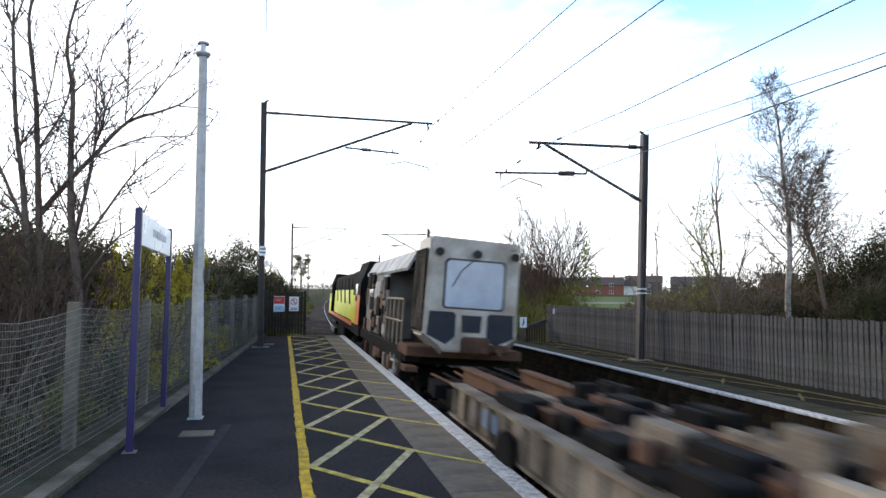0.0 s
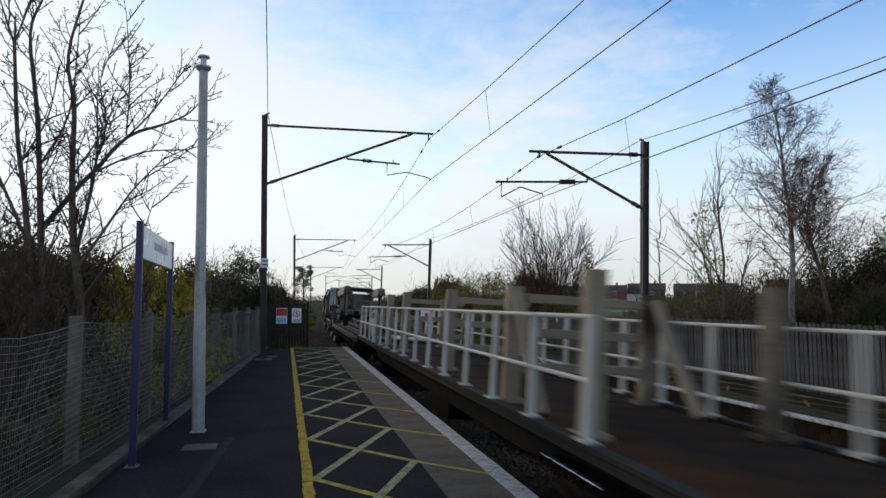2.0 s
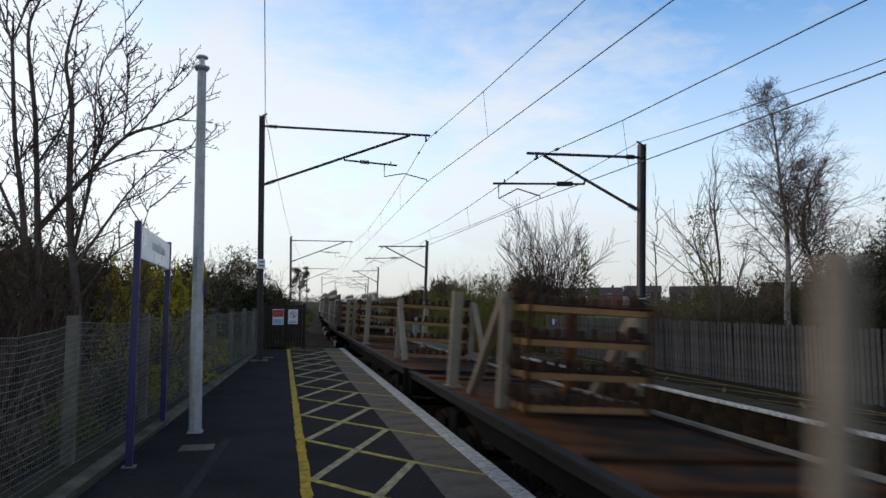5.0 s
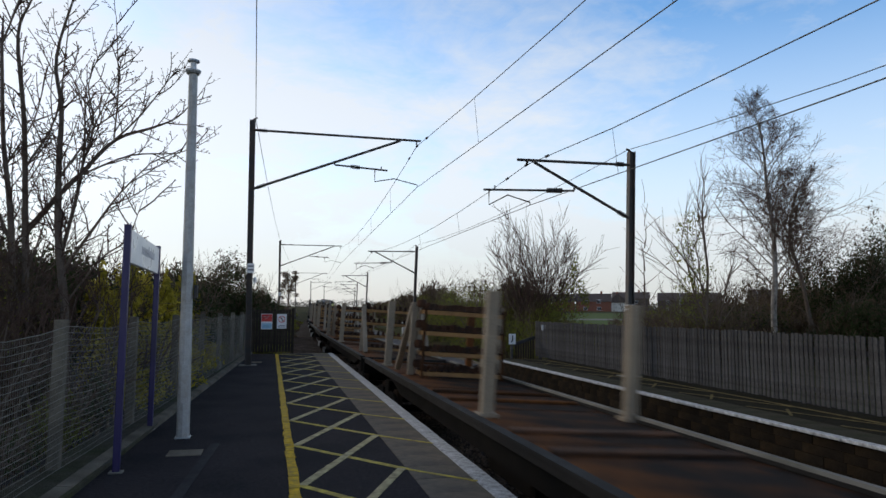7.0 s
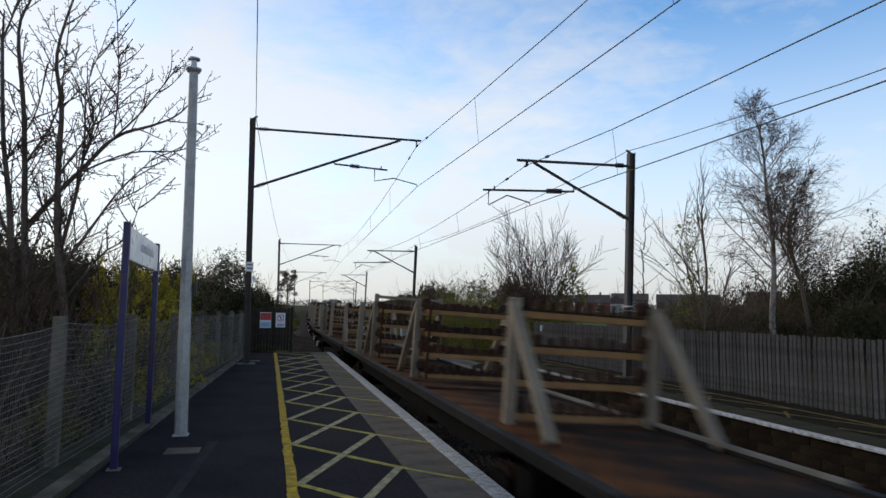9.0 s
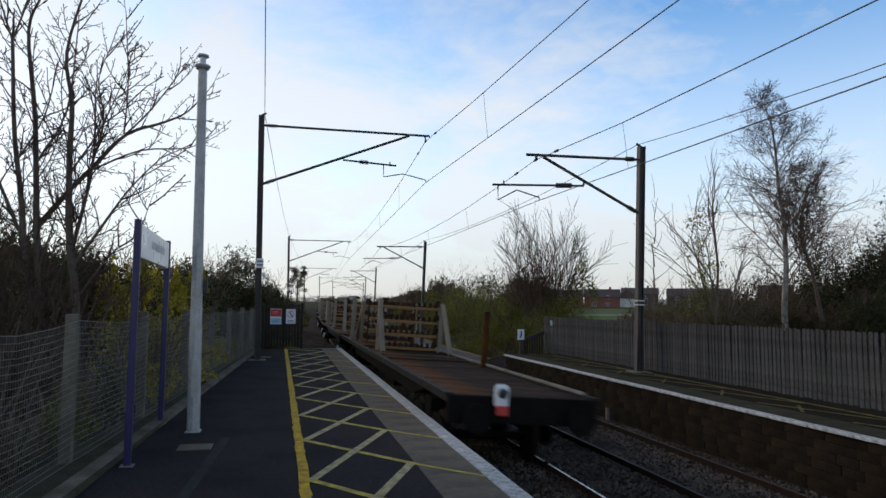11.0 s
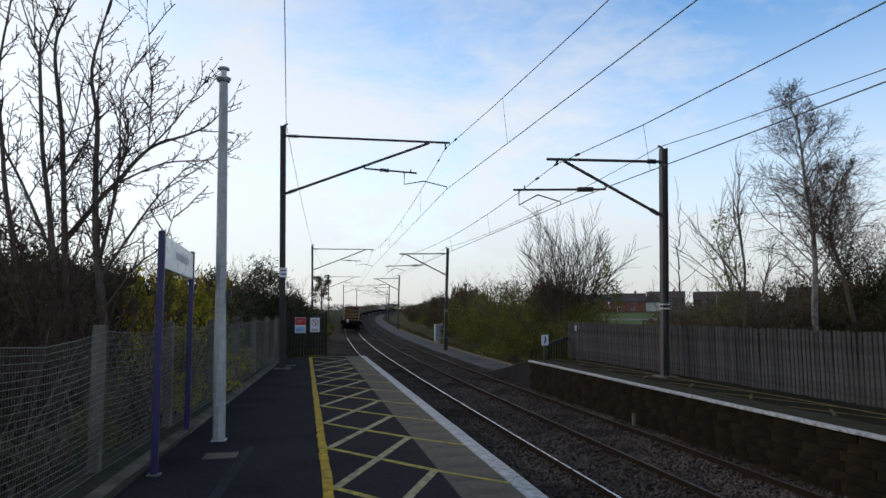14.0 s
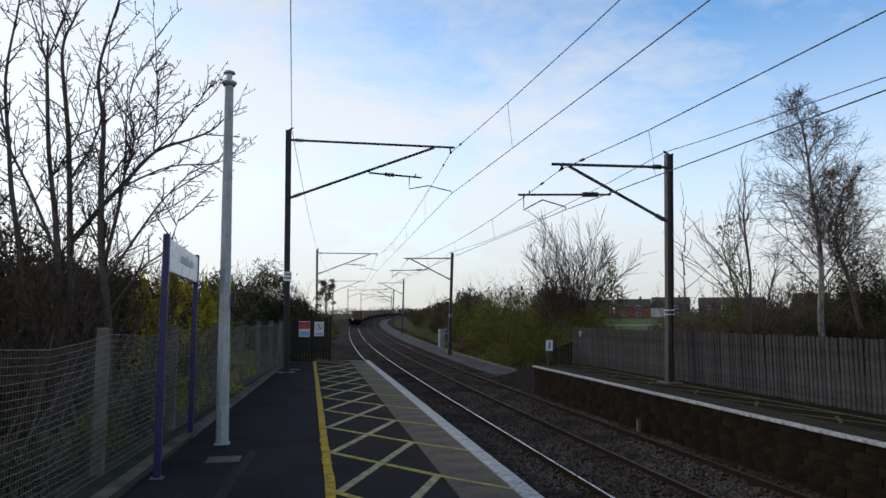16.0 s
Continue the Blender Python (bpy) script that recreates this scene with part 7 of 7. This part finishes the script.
for x, u in ((-0.98, -10.85), (0.98, -10.15)):
    bm = bmesh.new()
    box(bm, x - 0.17, x + 0.17, U(u) - 0.25, U(u) + 0.3, 2.36, 2.80, 0.06)
    tube(bm, [(x - 0.2, U(u) - 0.1, 2.5), (x + 0.2, U(u) - 0.1, 2.5)], 0.12, 12)
    head = part("boom_head", bm, BEAMPAINT, gw, "grimy boom head with a pulley")
    bm = bmesh.new()
    tube(bm, [(x - 0.16, U(u) + 0.1, 2.7), (x - 0.17, U(u) - 0.28, 2.3), (x - 0.15, U(u) - 0.2, 1.7), (x - 0.12, U(u) - 0.3, 1.2)], 0.022, 6)
    part("hose", bm, STEEL, head)

# wagon with white handrails
hw_, half = vehicle("handrail_wagon", "flat wagon with white tubular handrails along both sides", -22.2, -44.7, "wagon")
DARKDECK = mat("dark oily wagon deck", (0.019, 0.0145, 0.0115), 0.93, 0, 0.45, 4, 40, 0.5, 0.006, (0.06, 0.028, 0.012), 0.4, 0.8, 0.3)
underframe(hw_, half, 0.6, DARKDECK)
U = lambda u: u + (22.2 + 44.7) / 2
WHITEPAINT = mat("white rail paint", (0.50, 0.485, 0.44), 0.55, 0, 0.15, 6, 40, 0.1, 0.002, (0.45, 0.41, 0.35), 0.45, 3)
for x in (-1.24, 1.24):
    k = 0
    while k < (15 if x < 0 else 20):
        u = -22.7 - (1.41 if x < 0 else 1.12) * k
        bm = bmesh.new()
        beam(bm, (x, U(u), 0.62), (x, U(u), 1.76), 0.065, 0.06)
        box(bm, x - 0.08, x + 0.08, U(u) - 0.1, U(u) + 0.1, 0.62, 0.66)
        part("handrail_post", bm, WHITEPAINT, hw_, "white handrail post")
        k += 1
    for z in (1.17, 1.74):
        bm = bmesh.new()
        tube(bm, [(x, U(-22.7), z), (x, U(-42.5 if x < 0 else -44.5), z)], 0.023, 7)
        part("handrail", bm, WHITEPAINT, hw_, "white tubular handrail")
    bm = bmesh.new()
    beam(bm, (x, U(-26.9), 0.65), (x, U(-26.2), 1.35), 0.09, 0.07)
    part("brace", bm, WHITEPAINT, hw_)
bm = bmesh.new()
box(bm, 0.95, 1.5, U(-23.0), U(-22.97), 1.32, 1.78, 0.01)
wb = part("wagon_board", bm, WHITE, hw_, "white board with a red bar")
bm = bmesh.new()
box(bm, 1.1, 1.36, U(-23.01), U(-23.004), 1.48, 1.62)
part("red_bar", bm, RED, wb)
for x, u in ((0.25, -24.0), (-0.75, -21.95 - 0.9)):
    bm = bmesh.new()
    w = 0.14
    prof = [(-w, 0.62), (w, 0.62), (w, 1.42), (w * 1.5, 1.42), (0, 1.66), (-w * 1.5, 1.42), (-w, 1.42)]
    lo = [bm.verts.new((x + a, U(u) - 0.16, z)) for a, z in prof]
    hi = [bm.verts.new((x + a, U(u) + 0.16, z)) for a, z in prof]
    for i in range(7):
        j = (i + 1) % 7
        bm.faces.new((lo[i], lo[j], hi[j], hi[i]))
    bm.faces.new(lo[::-1])
    bm.faces.new(hi)
    bmesh.ops.recalc_face_normals(bm, faces=bm.faces[:])
    part("capped_post", bm, CREAM, hw_, "cream box post with a gabled cap")
bm = bmesh.new()
box(bm, -0.2, 1.1, U(-25.4), U(-23.2), 0.66, 0.74, 0.01)
part("white_sheet", bm, WHITEPAINT, hw_, "flat white board on the deck")
for x, u, h, m in ((-0.85, -27.3, 2.15, CREAM), (-0.85, -30.25, 2.18, CREAM), (0.85, -30.25, 2.1, DECK), (0.85, -27.3, 2.1, CREAM), (-0.85, -35.4, 2.15, CREAM), (0.85, -35.4, 2.15, DECK), (-1.0, -39.6, 2.1, CREAM), (-1.0, -42.0, 2.2, CREAM), (1.0, -39.5, 2.1, BEAMPAINT), (1.0, -42.0, 2.15, BEAMPAINT)):
    stake(hw_, x, U(u), 0.6, h, m, 0.2)
for u, sg in ((-30.25, -1), (-39.6, 1), (-35.4, 1)):
    for z in (1.05, 1.5, 1.95):
        bm = bmesh.new()
        box(bm, -0.85, 0.85, U(u) - 0.06, U(u) + 0.06, z - 0.06, z + 0.06, 0.01)
        part("batten", bm, CREAM, hw_, "cream cross batten")
for x in (-1.0, 1.0):
    bm = bmesh.new()
    beam(bm, (x, U(-39.7), 2.0), (x, U(-40.75), 0.62), 0.13, 0.1)
    part("brace", bm, CREAM, hw_)
for k in range(5):
    bm = bmesh.new()
    box(bm, -0.9, 0.9, U(-23.4 - k * 0.5) - 0.2, U(-23.4 - k * 0.5) + 0.2, 0.602, 0.68 + 0.02 * (k % 2), 0.01)
    part("loose_board", bm, CONCRETE if k % 2 else DECK, hw_)


WORNPOST = mat("worn grey-brown post", (0.17, 0.142, 0.105), 0.85, 0, 0.3, 5, 40, 0.3, 0.004, (0.08, 0.062, 0.046), 0.5, 2)


def girder_wagon(front, rear, seed):
    """A flat wagon with tall trussed girders on posts along both sides."""
    v, half = vehicle("girder_wagon", "flat wagon with raised pale girders on cross-braced posts", front, rear, group="girder wagons")
    underframe(v, half, 0.6, DARKDECK)
    f = lambda w: half - w
    for x in (-1.2, 1.2):
        m = PALESTEEL
        bm = bmesh.new()
        ibeam(bm, x, f(15.0), f(6.0), 2.235, 2.395, 0.14, 0.03, 0.022)
        g = part("girder", bm, m, v, "pale grey I-girder")
        bm = bmesh.new()
        beam(bm, (x, f(5.6), 2.655), (x, f(15.0), 2.655), 0.08, 0.055)
        part("upper_rail", bm, m, g)
        bm = bmesh.new()
        tube(bm, [(x, f(5.6), 2.72), (x, f(15.2), 2.73)], 0.025, 6)
        part("upper_tube", bm, GALV, g)
        for k in range(6):
            bm = bmesh.new()
            box(bm, x - 0.07, x + 0.07, f(6.3 + k * 1.68) - 0.09, f(6.3 + k * 1.68) + 0.09, 2.397, 2.625, 0.01)
            part("stud", bm, CREAM, g)
        for w, mm, wd in ((6.8, PALESTEEL, 0.11), (9.0, CREAM, 0.22), (11.4, CREAM, 0.26), (14.6, PALESTEEL, 0.13)):
            bm = bmesh.new()
            beam(bm, (x, f(w), 0.6), (x, f(w), 2.235), wd * 0.6, wd)
            part("girder_post", bm, mm, v)
        for z, dx, r, mm in ((2.19, -0.09, 0.03, STEEL), (2.12, 0.08, 0.024, STEEL), (2.26, -0.1, 0.014, STEEL)):
            bm = bmesh.new()
            tube(bm, [(x + dx, f(6.2 + 2.2 * i), z + 0.012 * math.sin(i * 1.9 + dx * 30)) for i in range(6)], r, 6)
            part("side_pipe", bm, mm, g, "dark pipe along the girder")
        bm = bmesh.new()
        beam(bm, (x * 0.86, f(7.4), 2.02), (x * 0.86, f(16.8), 2.02), 0.08, 0.07)
        part("inner_beam", bm, BEAMPAINT, g, "grimy inner beam")
        for k in range(6):
            bm = bmesh.new()
            box(bm, x - 0.1, x + 0.1, f(7.6 + 1.45 * k) - 0.07, f(7.6 + 1.45 * k) + 0.07, 2.06, 2.233, 0.01)
            part("hanger", bm, SOOT if k % 2 else BEAMPAINT, g)
        for a, b in ((9.0, 11.4), (11.4, 9.0)):
            bm = bmesh.new()
            beam(bm, (x + (0.03 if a < b else -0.03), f(a), 2.15), (x + (0.03 if a < b else -0.03), f(b), 0.66), 0.05, 0.12)
            part("cross_brace", bm, CREAM, v, "crossed cream brace")
        for z in (1.17, 1.76):
            bm = bmesh.new()
            tube(bm, [(x - 0.05 if x < 0 else x + 0.05, f(0.3), z), (x - 0.05 if x < 0 else x + 0.05, f(19.0), z)], 0.022, 6)
            part("side_tube", bm, STEEL, v, "dark side tube")
        for w in ((3.4, 17.2) if x < 0 else (2.0, 18.4)):
            bm = bmesh.new()
            beam(bm, (x, f(w), 0.6), (x, f(w), 2.25 if w > 10 else 2.08), 0.12, 0.15)
            part("side_post", bm, WORNPOST, v)
        bm = bmesh.new()
        for z in (2.05, 2.3):
            beam(bm, (x, f(15.2), z), (x, f(19.2), z + 0.02), 0.08, 0.08)
        for k in range(5):
            beam(bm, (x, f(15.3 + k), 2.05), (x, f(15.3 + k), 2.32), 0.07, 0.09)
        part("rusty_truss", bm, BEAMPAINT, v, "lower grimy truss")
    for w in (7.0, 8.3, 9.7, 10.9, 12.6, 13.9, 15.2, 16.8):
        for z in (0.7, 1.05, 1.42, 1.78):
            bm = bmesh.new()
            box(bm, -1.0, 1.0, f(w) - 0.07, f(w) + 0.07, z - 0.06, z + 0.06, 0.01)
            part("batten", bm, TIMBER if w > 7.5 else RUSTRAIL, v)
            bm = bmesh.new()
            for k in range(8):
                x = -0.84 + k * 0.24
                box(bm, x - 0.055, x + 0.055, f(w) - 0.06, f(w) + 0.06, z + 0.062, z + 0.18, 0.02)
            part("cup_strip", bm, PAD, v)["kind"] = "stuff"
    for x in (-0.95, 0.95):
        for w in (7.0, 15.2, 16.8):
            bm = bmesh.new()
            beam(bm, (x, f(w) - 0.1, 0.6), (x, f(w) - 0.1, 2.0), 0.1, 0.1)
            part("inner_post", bm, STEEL, v)
    return v


def another(v, front, rear):
    c = copy_thing(v, Matrix.Identity(4))
    VEHICLES.append((c, (front + rear) / 2))
    return c


g1 = girder_wagon(-45.3, -64.9, 1)
g2 = another(g1, -64.5, -84.1)
for x in (-1.2,):
    bm = bmesh.new()
    beam(bm, (x, 9.8 - 1.1, 0.6), (x, 9.8 - 1.1, 2.34), 0.13, 0.17)
    part("end_post", bm, WORNPOST, g2, "broad cream end post")
    bm = bmesh.new()
    for z in (2.05, 2.3):
        beam(bm, (x, 9.78, z), (x, 9.8 - 0.95, z + 0.02), 0.08, 0.08)
    part("end_truss", bm, BEAMPAINT, g2, "lower grimy truss")
FIRST, PITCH = -84.9, 21.11
s1 = sleeper_wagon(FIRST + 0.1, FIRST - PITCH + 0.5, seed=30)
for k in range(1, 7):
    front = FIRST - PITCH * k
    if k == 5:
        sleeper_wagon(front - 0.2, front - PITCH + 0.2, tall=True, seed=50)
    else:
        another(s1, front - 0.2, front - PITCH + 0.2)
sleeper_wagon(FIRST - PITCH * 7 - 0.2, FIRST - PITCH * 8 + 0.2, tail=True, seed=60)

# ---- pieces: coping stones, slabs, wall stones, sleepers, ballast ----
def shared(name, dims, bevel, material):
    b = bmesh.new()
    x, y, z = dims
    box(b, -x / 2, x / 2, -y / 2, y / 2, -z, 0, bevel)
    me = bpy.data.meshes.new(name)
    b.to_mesh(me)
    b.free()
    me.materials.append(material)
    return me


def piece(name, me, parent, m):
    ob = new(name, me)
    ob.parent = parent
    ob.matrix_basis = m
    return ob


random.seed(23)
for parent, edge, sg, y_end in ((platform_left, EDGE_L, -1, 29.0), (platform_right, EDGE_R, 1, 24.6)):
    coping = shared("coping_stone", (0.21 if sg < 0 else 0.17, 0.895, 0.13 if sg < 0 else 0.05), 0.008, COPING)
    slab = shared("paving_slab", (0.635, 0.592, 0.06), 0.004, SLAB if sg < 0 else MOSSY)
    y = y_end - 0.45
    while y > -6:
        piece("coping_stone", coping, parent, pose(edge + sg * (0.105 if sg < 0 else 0.085), y, 0.004 + random.uniform(-0.003, 0.003), 0, 0, random.uniform(-0.25, 0.25)))
        y -= 0.9
    y = y_end - 0.3
    while y > -5:
        piece("paving_slab", slab, parent, pose(edge + sg * 0.535, y, random.uniform(-0.004, 0.001), random.uniform(-0.15, 0.15), random.uniform(-0.15, 0.15), 0))
        y -= 0.6
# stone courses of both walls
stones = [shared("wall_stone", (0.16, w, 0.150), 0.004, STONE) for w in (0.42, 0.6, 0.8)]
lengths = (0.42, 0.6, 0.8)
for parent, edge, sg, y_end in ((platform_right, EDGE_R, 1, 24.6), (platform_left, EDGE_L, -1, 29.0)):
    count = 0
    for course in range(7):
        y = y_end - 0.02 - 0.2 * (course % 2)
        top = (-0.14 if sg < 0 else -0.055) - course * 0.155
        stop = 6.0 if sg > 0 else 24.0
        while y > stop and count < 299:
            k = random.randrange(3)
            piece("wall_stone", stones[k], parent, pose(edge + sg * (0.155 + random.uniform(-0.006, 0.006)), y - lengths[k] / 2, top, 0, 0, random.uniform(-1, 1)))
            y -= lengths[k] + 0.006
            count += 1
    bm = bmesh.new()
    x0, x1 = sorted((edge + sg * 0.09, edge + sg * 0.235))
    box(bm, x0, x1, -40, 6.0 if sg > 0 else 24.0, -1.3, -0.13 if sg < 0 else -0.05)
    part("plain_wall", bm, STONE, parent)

sleeper_bm = bmesh.new()
box(sleeper_bm, -1.25, 1.25, -0.13, 0.13, -0.2, 0.0, 0.025)
for x in (-0.7525, 0.7525):
    box(sleeper_bm, x - 0.16, x + 0.16, -0.1, 0.1, 0.0, 0.018)
sleeper_mesh = bpy.data.meshes.new("sleeper")
sleeper_bm.to_mesh(sleeper_mesh)
sleeper_bm.free()
sleeper_mesh.materials.append(SLEEPER)
tracks = [o for o in scene.objects if o.name.startswith("track") and o.parent is None]
for track, centre in zip(sorted(tracks, key=lambda o: o.name), (T1, T2)):
    far = bmesh.new()
    s = -40.0
    while s < 200:
        p = line(s, centre, RAIL_Z - 0.172)
        if -2 < s < 110:
            piece("sleeper", sleeper_mesh, track, pose(p.x, p.y, p.z, 0, 0, -bend(s) + random.uniform(-0.5, 0.5)))
        else:
            b = bmesh.new()
            box(b, -1.25, 1.25, -0.13, 0.13, -0.1, 0.0)
            merge(far, b, pose(p.x, p.y, p.z, 0, 0, -bend(s)))
        s += 0.65
    part("sleeper_rest", far, SLEEPER, track)["kind"] = "stuff"

rng = np.random.RandomState(77)
n = 85000
off = rng.uniform(0.9, 9.9, n)
sy = 4 + 62 * rng.uniform(0, 1, n) ** 1.7
keep = ~(((off < 2.45) & (sy < 29)) | ((off > 8.1) & (sy < 24.6)))
off, sy = off[keep], sy[keep]
n = len(off)
base = np.array([line(s, o, -1.035) for s, o in zip(sy, off)])
unit = np.array([(1, 0, 0), (-1, 0, 0), (0, 1, 0), (0, -1, 0), (0, 0, 1), (0, 0, -0.6)], float)
tri = np.array([(0, 2, 4), (2, 1, 4), (1, 3, 4), (3, 0, 4), (2, 0, 5), (1, 2, 5), (3, 1, 5), (0, 3, 5)])
size = rng.uniform(0.02, 0.048, (n, 1, 1))
spin = rng.uniform(0, 6.28, n)
shape = unit[None] * rng.uniform(0.6, 1.3, (n, 6, 1)) * size
cs, sn = np.cos(spin)[:, None], np.sin(spin)[:, None]
shape = np.stack([shape[..., 0] * cs - shape[..., 1] * sn, shape[..., 0] * sn + shape[..., 1] * cs, shape[..., 2] * 0.8 + shape[..., 0] * 0.4], -1)
verts = (base[:, None] + shape + np.array([0, 0, 0.012])).reshape(-1, 3)
faces = (tri[None] + 6 * np.arange(n)[:, None, None]).reshape(-1, 3)
me = bpy.data.meshes.new("ballast_stones")
me.from_pydata(verts.tolist(), [], faces.tolist())
me.materials.append(PEBBLE)
tagged(new("ballast_stones", me), "loose angular brown and grey ballast stones", "ballast", kind="stuff")
# grey stone path with a pale edging beside the far track, beyond the platform
bm = bmesh.new()
strip(bm, [(8.75, -1.06), (8.8, -0.985), (10.3, -0.985), (10.5, -1.10)], 26.5, 230, 3.0)
tagged(link("cess_path", bm, mat("grey crushed stone path", (0.125, 0.125, 0.13), 0.93, 0, 0.5, 9, 26, 0.9, 0.02, (0.075, 0.074, 0.076), 0.5, 0.7)), "grey crushed stone path beside the far track", "path", kind="structure")
# a marker post at the foot of the far wall
marker = root("marker_peg", "short pale concrete marker peg at the platform wall", "marker", 8.05, 15.9, -1.04)
bm = bmesh.new()
box(bm, -0.04, 0.04, -0.04, 0.04, 0, 0.32, 0.008)
part("peg", bm, CONCRETE, marker)


# the track is canted to the right: the near side stands higher
CANT = pose(-1.25, 0, 0.6) @ pose(0, 0, 0, 0, 3.5, 0) @ pose(1.25, 0, -0.6)


def motions():
    """The train runs away along the line at a steady speed."""
    for v, u in VEHICLES:
        rows = []
        for k in range(33):
            t = k * 0.5
            s = u + SPEED * t
            p = line(s, T1, 0)
            rows.append((t, pose(p.x, p.y, p.z, 0, 0, -bend(s)) @ CANT))
        walk(v, rows)


motions()
